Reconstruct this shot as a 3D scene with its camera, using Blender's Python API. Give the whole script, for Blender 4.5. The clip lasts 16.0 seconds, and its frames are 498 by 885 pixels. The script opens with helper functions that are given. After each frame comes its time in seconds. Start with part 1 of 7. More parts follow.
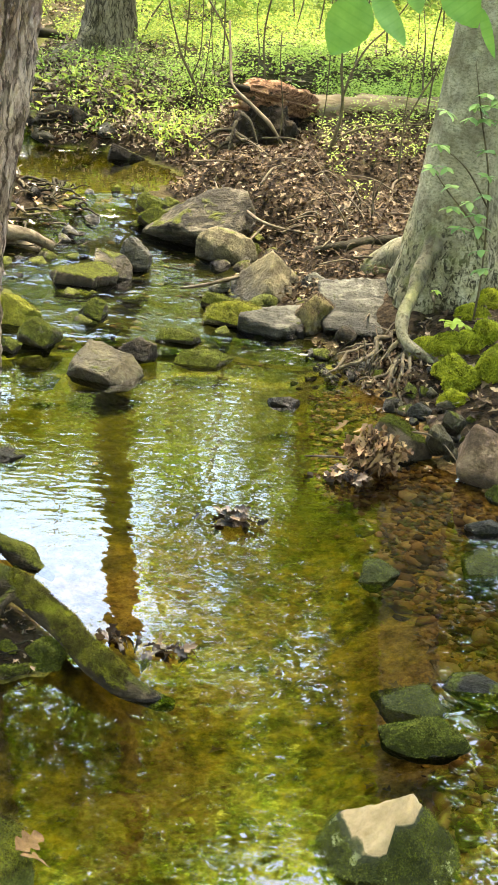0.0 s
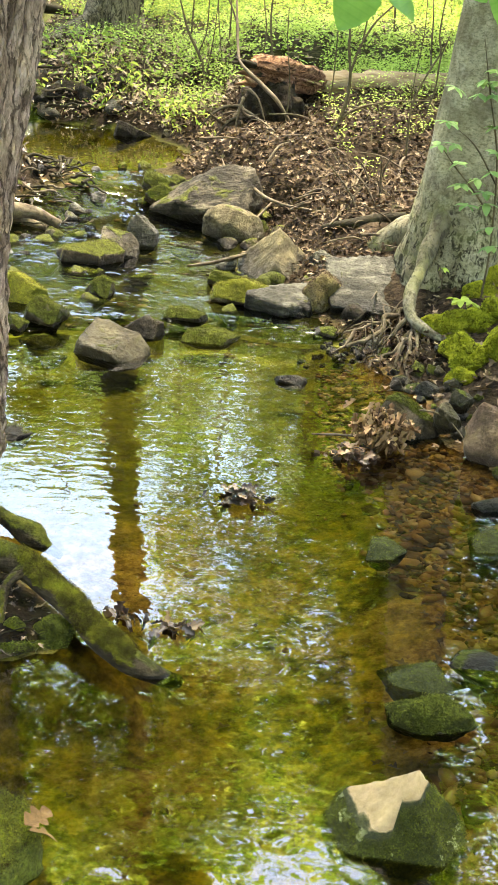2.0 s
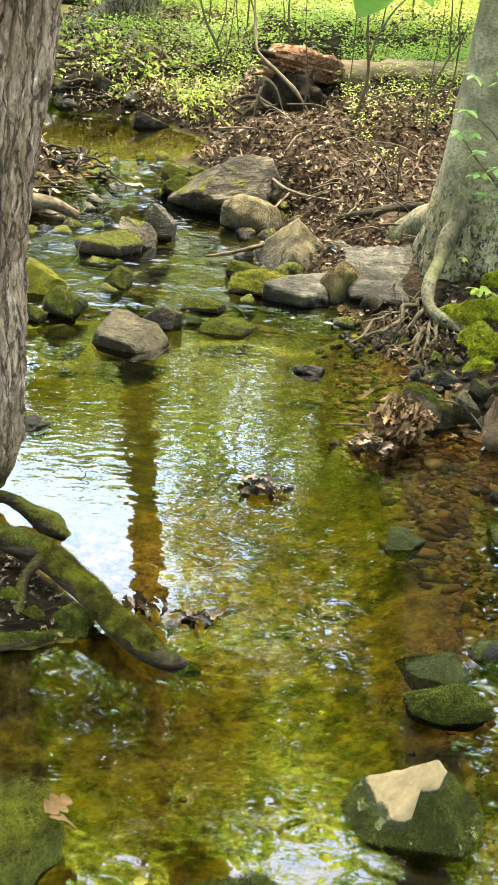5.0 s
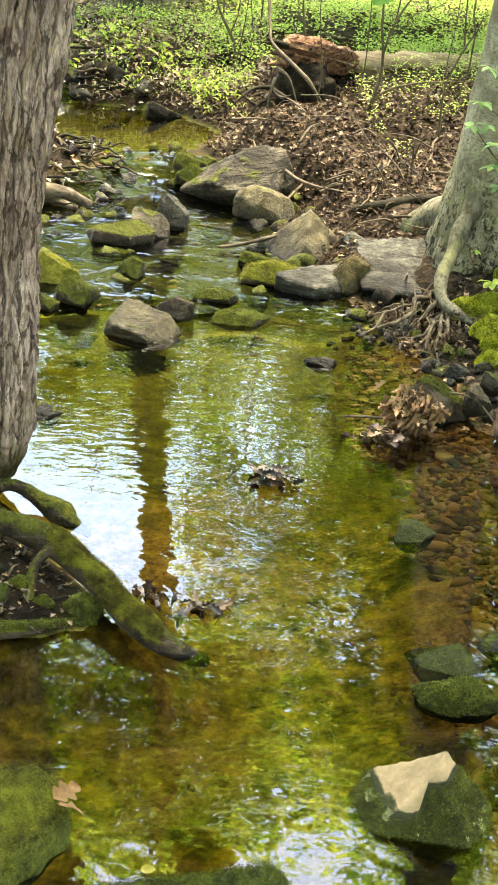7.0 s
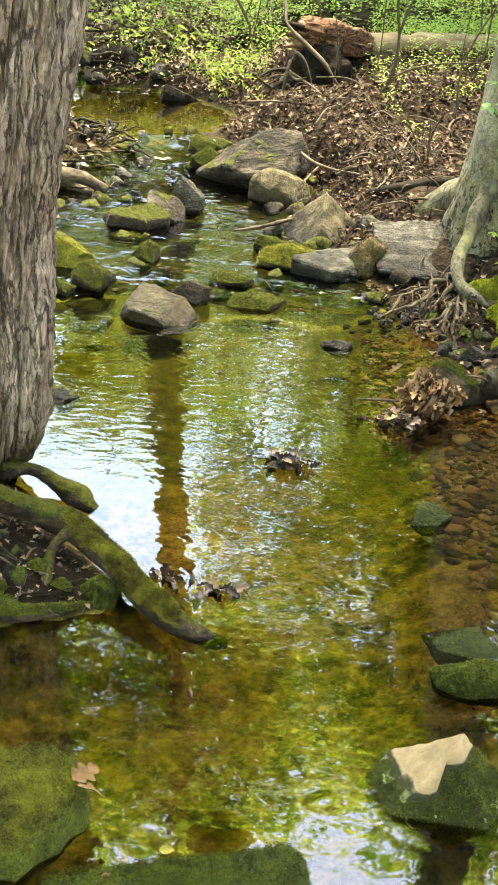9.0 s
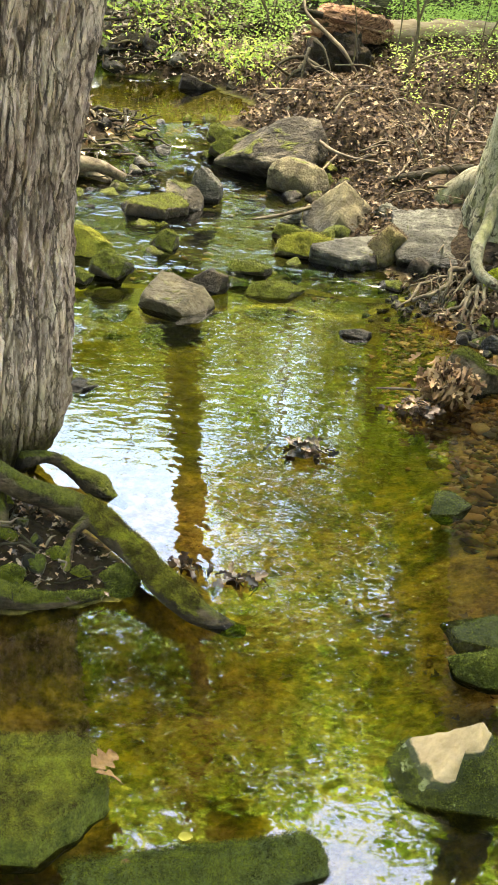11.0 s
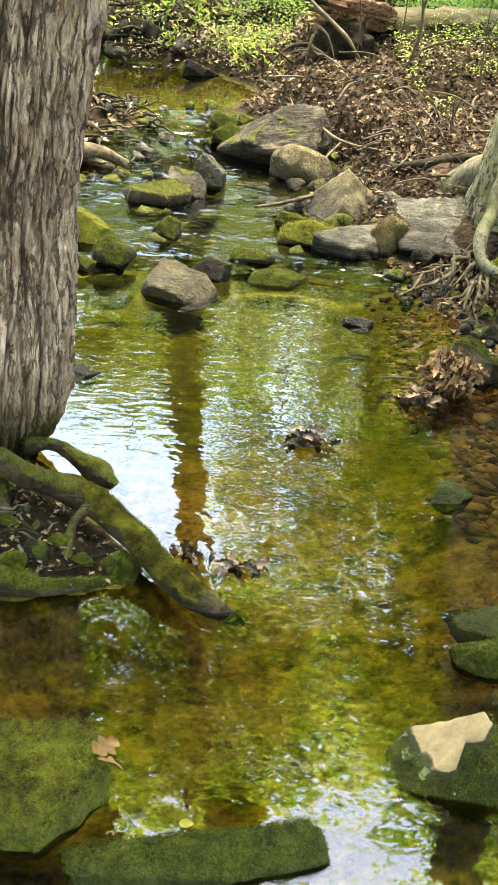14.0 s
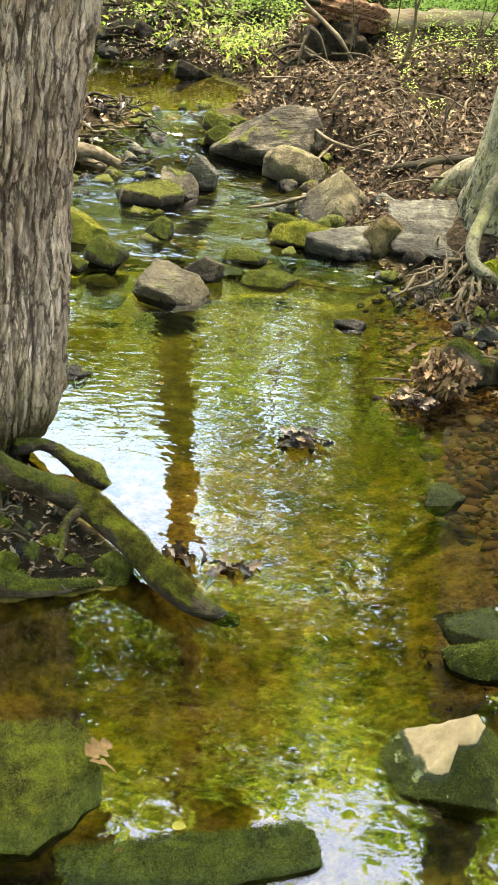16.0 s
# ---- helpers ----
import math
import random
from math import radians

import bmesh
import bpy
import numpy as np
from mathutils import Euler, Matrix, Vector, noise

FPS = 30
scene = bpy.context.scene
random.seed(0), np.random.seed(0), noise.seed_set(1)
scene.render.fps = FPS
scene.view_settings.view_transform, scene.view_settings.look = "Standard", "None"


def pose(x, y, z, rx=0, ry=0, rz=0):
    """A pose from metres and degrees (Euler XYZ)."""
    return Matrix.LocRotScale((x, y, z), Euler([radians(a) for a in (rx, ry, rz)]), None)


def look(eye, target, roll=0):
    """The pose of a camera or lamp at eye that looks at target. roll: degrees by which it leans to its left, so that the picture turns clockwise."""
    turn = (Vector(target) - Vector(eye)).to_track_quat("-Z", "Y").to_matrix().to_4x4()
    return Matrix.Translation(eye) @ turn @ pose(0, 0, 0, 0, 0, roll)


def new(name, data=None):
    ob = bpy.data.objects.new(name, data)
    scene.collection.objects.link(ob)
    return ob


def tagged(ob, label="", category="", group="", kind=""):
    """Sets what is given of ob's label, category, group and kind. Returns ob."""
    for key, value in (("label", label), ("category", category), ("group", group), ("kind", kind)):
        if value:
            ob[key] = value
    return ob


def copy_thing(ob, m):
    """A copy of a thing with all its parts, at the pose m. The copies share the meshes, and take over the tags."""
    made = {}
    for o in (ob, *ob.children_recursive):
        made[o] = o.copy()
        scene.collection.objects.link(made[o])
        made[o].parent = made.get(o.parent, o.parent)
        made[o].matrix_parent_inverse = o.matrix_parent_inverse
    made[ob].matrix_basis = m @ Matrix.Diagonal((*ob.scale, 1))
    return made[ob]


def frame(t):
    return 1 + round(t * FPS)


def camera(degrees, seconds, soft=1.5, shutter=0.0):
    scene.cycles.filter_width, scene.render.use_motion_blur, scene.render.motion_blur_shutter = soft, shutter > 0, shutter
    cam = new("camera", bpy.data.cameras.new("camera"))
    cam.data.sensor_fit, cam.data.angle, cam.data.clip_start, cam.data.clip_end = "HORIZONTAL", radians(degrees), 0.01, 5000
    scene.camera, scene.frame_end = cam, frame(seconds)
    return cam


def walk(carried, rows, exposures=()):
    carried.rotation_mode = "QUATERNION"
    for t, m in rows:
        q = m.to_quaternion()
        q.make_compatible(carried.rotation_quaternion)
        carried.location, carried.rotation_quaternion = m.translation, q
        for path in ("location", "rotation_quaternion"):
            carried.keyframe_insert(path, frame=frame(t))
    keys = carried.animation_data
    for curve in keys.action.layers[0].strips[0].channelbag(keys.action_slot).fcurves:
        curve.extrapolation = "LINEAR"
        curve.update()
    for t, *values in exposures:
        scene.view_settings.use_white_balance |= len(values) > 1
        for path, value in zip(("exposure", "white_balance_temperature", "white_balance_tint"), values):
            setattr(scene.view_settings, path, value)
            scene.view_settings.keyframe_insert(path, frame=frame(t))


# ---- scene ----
EYE = 1.6
ROWS = [
    (0, 0.0014, 22.1077, 4.4549, 0.0005, 0.0054, 1.6050),
    (0.5, -0.0436, 22.4814, 4.4925, 0.0004, 0.0054, 1.6052),
    (1, -0.0430, 22.7425, 4.4382, 0.0003, 0.0054, 1.6052),
    (1.5, 0.0050, 22.9835, 4.4357, 0.0001, 0.0053, 1.6050),
    (2, 0.2791, 23.1919, 4.3515, -0.0000, 0.0051, 1.6047),
    (2.5, 0.4615, 23.3005, 4.3002, -0.0002, 0.0050, 1.6043),
    (3, 0.6808, 23.3886, 4.2605, -0.0004, 0.0047, 1.6038),
    (3.5, 0.9539, 23.4493, 4.0550, -0.0006, 0.0045, 1.6032),
    (4, 1.0065, 23.5142, 3.9946, -0.0009, 0.0042, 1.6025),
    (6.5, 1.6706, 23.9843, 4.1359, -0.0023, 0.0025, 1.5985),
    (7, 1.7089, 24.1074, 4.2750, -0.0026, 0.0022, 1.5976),
    (7.5, 1.8175, 24.3179, 4.1550, -0.0030, 0.0019, 1.5968),
    (8, 2.1069, 24.6000, 4.0000, -0.0034, 0.0016, 1.5959),
    (8.5, 2.3622, 24.8138, 3.8710, -0.0038, 0.0014, 1.5951),
    (9, 2.5033, 24.9168, 3.8078, -0.0043, 0.0011, 1.5944),
    (11.5, 3.5468, 25.6287, 3.4994, -0.0076, 0.0009, 1.5912),
    (12, 3.5287, 25.7331, 3.6313, -0.0085, 0.0011, 1.5907),
    (12.5, 3.6097, 25.7994, 3.6044, -0.0095, 0.0014, 1.5903),
    (13, 3.5668, 25.9321, 3.6574, -0.0106, 0.0018, 1.5900),
    (13.5, 3.4996, 25.9932, 3.7487, -0.0119, 0.0024, 1.5897),
    (14, 3.3704, 26.0576, 3.8907, -0.0132, 0.0030, 1.5895),
    (14.5, 3.2563, 26.0886, 4.0603, -0.0147, 0.0038, 1.5894),
    (15, 3.0433, 26.0629, 4.1527, -0.0164, 0.0048, 1.5893),
    (15.5, 2.9776, 26.0388, 4.2113, -0.0182, 0.0059, 1.5893),
    (16, 2.8531, 26.0020, 4.3113, -0.0203, 0.0072, 1.5894),
]


def aim(yaw, pitch, roll, x=0.0, y=0.0, z=EYE):
    return pose(x, y, z, 90 - pitch, 0, yaw) @ pose(0, 0, 0, 0, 0, roll)


cam = camera(24.0, 16.0, soft=1.5)
walk(cam, [(t, aim(*row)) for t, *row in ROWS], exposures=[(0.0, 4.52, 8200, 9), (16.0, 4.52, 8200, 9)])

# ---- light: bright, thinly clouded spring day, sun high behind the bank ----
world = bpy.data.worlds.new("sky")
scene.world = world
world.use_nodes = True
wn = world.node_tree
sky = wn.nodes.new("ShaderNodeTexSky")
sky.sky_type = "NISHITA"
sky.sun_disc = False
sky.sun_elevation = radians(73)
sky.sun_rotation = radians(14)
sky.dust_density = 1.0
sky.air_density = 1.0
sky.ozone_density = 1.0
wn.nodes["Background"].inputs["Strength"].default_value = 0.12
wn.links.new(sky.outputs[0], wn.nodes["Background"].inputs["Color"])

sun = new("sun", bpy.data.lights.new("sun", "SUN"))
sun.data.energy = 2.4
sun.data.angle = radians(24)
sun.data.color = (1.0, 0.95, 0.86)
sun.matrix_world = look((3.54, 14.19, 47.8), (0, 0, 0))


# ---- materials ----
class Mat:
    """A small node-graph writer round one Principled shader."""

    def __init__(self, name, rough=0.8, spec=0.3):
        self.m = bpy.data.materials.new(name)
        self.m.use_nodes = True
        self.nt = self.m.node_tree
        self.bsdf = self.nt.nodes["Principled BSDF"]
        self.out = self.nt.nodes["Material Output"]
        self.bsdf.inputs["Roughness"].default_value = rough
        self.bsdf.inputs["Specular IOR Level"].default_value = spec
        self.pos = self.nt.nodes.new("ShaderNodeNewGeometry")
        self.tex = self.nt.nodes.new("ShaderNodeTexCoord")

    def node(self, kind, **kw):
        n = self.nt.nodes.new(kind)
        for k, v in kw.items():
            n.inputs[k.replace("_", " ")].default_value = v
        return n

    def link(self, a, b):
        self.nt.links.new(a, b)

    def vec(self, local=False, scale=(1, 1, 1), turn=(0, 0, 0)):
        n = self.node("ShaderNodeMapping")
        n.inputs["Scale"].default_value = scale
        n.inputs["Rotation"].default_value = turn
        self.link(self.tex.outputs["Object"] if local else self.pos.outputs["Position"], n.inputs["Vector"])
        return n.outputs[0]

    def noise(self, scale, detail=4, vector=None, rough=0.55, warp=0.0):
        n = self.node("ShaderNodeTexNoise", Scale=scale, Detail=detail, Roughness=rough, Distortion=warp)
        self.link(vector if vector is not None else self.pos.outputs["Position"], n.inputs["Vector"])
        return n.outputs["Fac"]

    def cells(self, scale, vector=None, feature="F1", out="Distance"):
        n = self.nt.nodes.new("ShaderNodeTexVoronoi")
        n.feature = feature
        n.inputs["Scale"].default_value = scale
        self.link(vector if vector is not None else self.pos.outputs["Position"], n.inputs["Vector"])
        return n.outputs[out]

    def ramp(self, fac, stops):
        n = self.nt.nodes.new("ShaderNodeValToRGB")
        while len(n.color_ramp.elements) < len(stops):
            n.color_ramp.elements.new(0.5)
        for e, (p, c) in zip(n.color_ramp.elements, stops):
            e.position = p
            e.color = c if isinstance(c, tuple) else (c, c, c, 1)
        self.link(fac, n.inputs[0])
        return n.outputs[0]

    def mix(self, fac, a, b, how="MIX"):
        n = self.nt.nodes.new("ShaderNodeMix")
        n.data_type, n.blend_type = "RGBA", how
        for k, v in ((0, fac), (6, a), (7, b)):
            if hasattr(v, "links"):
                self.link(v, n.inputs[k])
            else:
                n.inputs[k].default_value = v
        return n.outputs[2]

    def math(self, op, a, b=0.0, clamp=False):
        n = self.nt.nodes.new("ShaderNodeMath")
        n.operation, n.use_clamp = op, clamp
        for k, v in ((0, a), (1, b)):
            if hasattr(v, "links"):
                self.link(v, n.inputs[k])
            else:
                n.inputs[k].default_value = v
        return n.outputs[0]

    def up(self):
        n = self.nt.nodes.new("ShaderNodeSeparateXYZ")
        self.link(self.pos.outputs["Normal"], n.inputs[0])
        return n.outputs[2]

    def height(self, local=True):
        n = self.nt.nodes.new("ShaderNodeSeparateXYZ")
        self.link(self.tex.outputs["Object"] if local else self.pos.outputs["Position"], n.inputs[0])
        return n.outputs[2]

    def bump(self, fac, dist, strength=1.0, under=None):
        n = self.node("ShaderNodeBump", Strength=strength, Distance=dist)
        self.link(fac, n.inputs["Height"])
        if under is not None:
            self.link(under, n.inputs["Normal"])
        return n.outputs[0]

    def done(self, color=None, normal=None, rough=None, translucent=0.0, tcolor=None):
        if color is not None:
            self.link(color, self.bsdf.inputs["Base Color"])
        if rough is not None:
            self.link(rough, self.bsdf.inputs["Roughness"])
        if normal is not None:
            self.link(normal, self.bsdf.inputs["Normal"])
        if translucent:
            t = self.nt.nodes.new("ShaderNodeBsdfTranslucent")
            self.link(tcolor if tcolor is not None else color, t.inputs["Color"])
            mx = self.nt.nodes.new("ShaderNodeMixShader")
            mx.inputs[0].default_value = translucent
            self.link(self.bsdf.outputs[0], mx.inputs[1])
            self.link(t.outputs[0], mx.inputs[2])
            self.link(mx.outputs[0], self.out.inputs["Surface"])
        return self.m


def rock_material(name, light, dark, moss_a, moss_b, moss, wet=0.03, strata=0.0):
    """Stone with grain, stains, a damp waterline that can hold painted shade, and moss on its upper faces. moss: 0 none
    to 1 all over.
    """
    m = Mat(name, 0.85, 0.16)
    big = m.noise(5, 5, warp=0.6)
    fine = m.noise(48, 8, rough=0.78)
    stone = m.ramp(m.math("ADD", m.math("MULTIPLY", big, 0.6), m.math("MULTIPLY", fine, 0.4)),
                   [(0.42, tuple(c * 0.6 for c in dark[:3]) + (1,)), (0.5, tuple((a + b) / 2 for a, b in zip(light, dark))), (0.57, light)])
    speck = m.cells(160)
    stone = m.mix(m.ramp(speck, [(0.1, 0.35), (0.3, 0.0)]), stone, tuple(c * 0.35 for c in dark[:3]) + (1,))
    lich = m.ramp(m.noise(14, 3, warp=1.2), [(0.6, 0.0), (0.66, 0.5)])
    stone = m.mix(lich, stone, tuple(min(0.6, c * 1.35) for c in light[:3]) + (1,))
    if strata:
        lay = m.noise(1.0, 6, m.vec(True, (5, 9, 42), (0.25, 0.2, 0)), 0.6, 0.3)
        stone = m.mix(m.ramp(lay, [(0.38, strata), (0.5, 0.0)]), stone, tuple(c * 0.3 for c in dark[:3]) + (1,))
    stain = m.ramp(m.noise(3.2, 6, warp=1.5), [(0.46, 0.0), (0.62, 0.7)])
    stone = m.mix(stain, stone, tuple(c * 0.5 for c in dark[:3]) + (1,))
    cracks = m.noise(9, 8, m.vec(True, (1, 1, 2.5), (0.3, 0.5, 0)), 0.65, 2.0)
    stone = m.mix(m.ramp(cracks, [(0.49, 0.0), (0.5, 0.75), (0.51, 0.0)]), stone, tuple(c * 0.2 for c in dark[:3]) + (1,))
    # damp band where water laps the stone; a tall one also paints a shaded foot
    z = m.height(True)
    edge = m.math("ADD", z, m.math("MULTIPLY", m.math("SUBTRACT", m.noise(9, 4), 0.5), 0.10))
    damp_shade = m.ramp(edge, [(0.0, 1.0), (max(wet, 0.002), 0.0)])
    stone = m.mix(m.math("MULTIPLY", damp_shade, 0.9), stone, tuple(c * 0.22 for c in dark[:3]) + (1,))
    up = m.up()
    cover = m.math("ADD", m.math("MULTIPLY", up, 0.5), m.math("MULTIPLY", m.noise(7, 5, warp=0.8), 1.3))
    edge0 = 1.55 - moss * 1.35
    mask = m.ramp(m.math("MULTIPLY", cover, 0.5), [(max(0.0, edge0 / 2 - 0.03), 0.0), (min(1.0, edge0 / 2 + 0.03), 1.0)])
    green = m.ramp(m.noise(30, 6, rough=0.75), [(0.3, moss_b), (0.62, moss_a)])
    tuft = m.noise(190, 3, rough=0.8)
    green = m.mix(m.ramp(tuft, [(0.35, 0.6), (0.55, 0.0)]), green, tuple(c * 0.35 for c in moss_b[:3]) + (1,))
    color = m.mix(mask, stone, green)
    n = m.bump(m.noise(22, 8, rough=0.68), 0.026, 1.0)
    if strata:
        n = m.bump(lay, 0.02, 0.7, n)
    n = m.bump(m.math("MULTIPLY", m.math("ADD", tuft, m.noise(60, 3)), mask), 0.010, 0.9, n)
    rough = m.mix(damp_shade, (0.85, 0.85, 0.85, 1), (0.3, 0.3, 0.3, 1))
    rough = m.mix(mask, rough, (0.95, 0.95, 0.95, 1))
    return m.done(color, n, rough)


OLIVE, OLIVE_D = (0.0762, 0.087, 0.0112, 1), (0.0153, 0.0184, 0.00408, 1)
LIME, LIME_D = (0.16, 0.168, 0.02, 1), (0.06, 0.068, 0.011, 1)
# the tall wet band of both tan stones paints in their shaded lower half
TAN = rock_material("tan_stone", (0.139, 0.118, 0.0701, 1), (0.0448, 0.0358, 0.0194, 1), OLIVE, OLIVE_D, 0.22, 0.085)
TAN_WET_SHADED = rock_material("tan_stone_with_wet_shaded_foot", (0.124, 0.105, 0.0626, 1), (0.04, 0.032, 0.0173, 1), OLIVE, OLIVE_D, 0.24, 0.125)
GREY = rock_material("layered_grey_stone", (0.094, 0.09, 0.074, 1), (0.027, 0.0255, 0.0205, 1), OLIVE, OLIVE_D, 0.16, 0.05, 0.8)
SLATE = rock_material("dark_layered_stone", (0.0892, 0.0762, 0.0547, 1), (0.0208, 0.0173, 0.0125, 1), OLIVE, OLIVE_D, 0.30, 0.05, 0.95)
# darker than wet stone is, with the shade of crevices put into its colour
DARK = rock_material("dark_wet_shaded_stone", (0.0327, 0.0254, 0.0181, 1), (0.00693, 0.00539, 0.00385, 1), OLIVE, OLIVE_D, 0.3, 0.05)
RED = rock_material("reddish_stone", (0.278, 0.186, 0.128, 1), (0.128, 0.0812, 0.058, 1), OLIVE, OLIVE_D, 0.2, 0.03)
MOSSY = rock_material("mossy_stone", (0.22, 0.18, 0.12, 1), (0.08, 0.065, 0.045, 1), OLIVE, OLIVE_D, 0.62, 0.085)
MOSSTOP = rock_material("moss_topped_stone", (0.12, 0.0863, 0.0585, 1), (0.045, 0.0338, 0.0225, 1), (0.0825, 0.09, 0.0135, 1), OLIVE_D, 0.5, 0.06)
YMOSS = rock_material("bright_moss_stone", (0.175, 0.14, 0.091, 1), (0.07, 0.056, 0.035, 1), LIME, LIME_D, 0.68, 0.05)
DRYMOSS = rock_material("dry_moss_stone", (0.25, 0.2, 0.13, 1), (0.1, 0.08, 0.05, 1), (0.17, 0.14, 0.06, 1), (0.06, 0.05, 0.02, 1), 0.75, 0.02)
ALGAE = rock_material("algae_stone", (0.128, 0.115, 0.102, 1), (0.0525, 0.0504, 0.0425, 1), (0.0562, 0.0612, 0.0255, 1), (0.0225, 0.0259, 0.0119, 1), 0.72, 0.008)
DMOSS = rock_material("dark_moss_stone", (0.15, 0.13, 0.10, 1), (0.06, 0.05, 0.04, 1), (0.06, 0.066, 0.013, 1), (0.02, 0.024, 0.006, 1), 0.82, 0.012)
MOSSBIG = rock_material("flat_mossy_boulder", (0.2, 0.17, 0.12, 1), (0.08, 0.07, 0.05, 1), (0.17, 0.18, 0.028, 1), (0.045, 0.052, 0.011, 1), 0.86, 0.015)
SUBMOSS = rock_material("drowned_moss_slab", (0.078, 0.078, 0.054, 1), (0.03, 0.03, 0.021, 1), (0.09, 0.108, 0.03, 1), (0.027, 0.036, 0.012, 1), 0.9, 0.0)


def patch_material():
    """Bare tan crown over dark moss with a ragged border and pale lichen spots."""
    m = Mat("half_mossed_boulder", 0.8, 0.3)
    n1 = m.noise(7, 6, warp=0.8)
    tan = m.ramp(m.noise(30, 7, rough=0.7), [(0.3, (0.17, 0.115, 0.06, 1)), (0.65, (0.30, 0.21, 0.12, 1))])
    tan = m.mix(m.ramp(m.cells(130), [(0.12, 0.35), (0.3, 0.0)]), tan, (0.22, 0.16, 0.1, 1))
    sep = m.nt.nodes.new("ShaderNodeSeparateXYZ")
    m.link(m.tex.outputs["Object"], sep.inputs[0])
    # bare along the sloping shoulder and the crest, mossed below and on the steep flank
    line = m.ramp(m.math("ADD", m.math("MULTIPLY", sep.outputs[0], 4.0), 0.5), [(0.42, 0.040), (0.50, 0.052), (0.535, 0.098), (0.72, 0.120), (0.95, 0.16)])
    edge = m.math("ADD", m.math("SUBTRACT", sep.outputs[2], line), m.math("MULTIPLY", m.math("SUBTRACT", n1, 0.5), 0.05))
    bare = m.ramp(m.math("MULTIPLY", m.math("ADD", edge, 0.05), 10.0), [(0.48, 0.0), (0.53, 1.0)])
    tuft = m.noise(210, 4, rough=0.8)
    moss = m.ramp(m.noise(40, 5, rough=0.8), [(0.35, (0.014, 0.016, 0.006, 1)), (0.7, (0.055, 0.06, 0.013, 1))])
    moss = m.mix(m.ramp(tuft, [(0.38, 0.7), (0.55, 0.0)]), moss, (0.015, 0.017, 0.008, 1))
    color = m.mix(bare, moss, tan)
    spots = m.ramp(m.noise(26, 3, m.vec(True), 0.5, 0.4), [(0.62, 0.0), (0.65, 1.0)])
    low = m.ramp(sep.outputs[2], [(0.015, 1.0), (0.04, 0.0)])
    color = m.mix(m.math("MULTIPLY", spots, low), color, (0.36, 0.38, 0.2, 1))
    nn = m.bump(m.noise(24, 8, rough=0.65), 0.01, 0.6)
    inv = m.math("SUBTRACT", 1.0, bare)
    nn = m.bump(m.math("MULTIPLY", tuft, inv), 0.008, 0.9, nn)
    return m.done(color, nn)


PATCH = patch_material()


def bark_material(name, light, dark, moss):
    """Long, flaking bark ridges with dark wandering fissures between them."""
    m = Mat(name, 0.9, 0.05)
    wob = m.node("ShaderNodeTexNoise", Scale=9.0, Detail=6.0, Roughness=0.65)
    m.link(m.vec(True, (1, 1, 0.45)), wob.inputs["Vector"])
    bent = m.mix(0.11, m.vec(True, (1, 1, 0.13)), wob.outputs["Color"], "ADD")
    wide = m.cells(19, bent, "DISTANCE_TO_EDGE")
    thin = m.cells(46, m.mix(0.07, m.vec(True, (1, 1, 0.26)), wob.outputs["Color"], "ADD"), "DISTANCE_TO_EDGE")
    flake = m.noise(70, 7, m.vec(True, (1, 1, 0.32)), 0.75, 0.6)
    big = m.noise(5, 4, m.vec(True, (1, 1, 0.4)))
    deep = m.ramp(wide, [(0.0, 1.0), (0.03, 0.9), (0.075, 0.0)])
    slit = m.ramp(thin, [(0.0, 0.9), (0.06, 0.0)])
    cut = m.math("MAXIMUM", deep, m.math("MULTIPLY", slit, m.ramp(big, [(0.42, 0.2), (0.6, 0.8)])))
    tone = m.math("ADD", m.math("MULTIPLY", flake, 0.65), m.math("MULTIPLY", big, 0.45))
    c = m.ramp(tone, [(0.40, tuple(x * 0.45 for x in dark[:3]) + (1,)), (0.50, dark), (0.60, light), (0.72, tuple(min(0.85, x * 1.25) for x in light[:3]) + (1,))])
    c = m.mix(m.ramp(m.noise(9, 4), [(0.5, 0.0), (0.68, 0.2)]), c, (0.30, 0.28, 0.22, 1))
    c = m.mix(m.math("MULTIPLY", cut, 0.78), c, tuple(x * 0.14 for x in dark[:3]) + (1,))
    # shade deep in the furrows, put into the bark's colour
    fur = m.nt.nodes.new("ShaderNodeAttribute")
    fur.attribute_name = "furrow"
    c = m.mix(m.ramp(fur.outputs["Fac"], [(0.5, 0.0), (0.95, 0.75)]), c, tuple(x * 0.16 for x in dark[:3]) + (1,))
    # moss skirts the foot of the trunk
    z = m.height(False)
    foot = m.math("ADD", z, m.math("MULTIPLY", m.noise(6, 4), 0.45))
    mask = m.math("MULTIPLY", m.ramp(foot, [(0.34, 1.0), (0.60, 0.0)]), moss)
    green = m.ramp(m.noise(60, 5, rough=0.8), [(0.34, (0.03, 0.022, 0.012, 1)), (0.52, (0.075, 0.062, 0.026, 1)), (0.68, (0.16, 0.155, 0.03, 1))])
    c = m.mix(mask, c, green)
    n = m.bump(m.math("SUBTRACT", m.math("MULTIPLY", wide, 0.8), cut), 0.014, 1.0)
    n = m.bump(flake, 0.016, 1.0, n)
    return m.done(c, n)


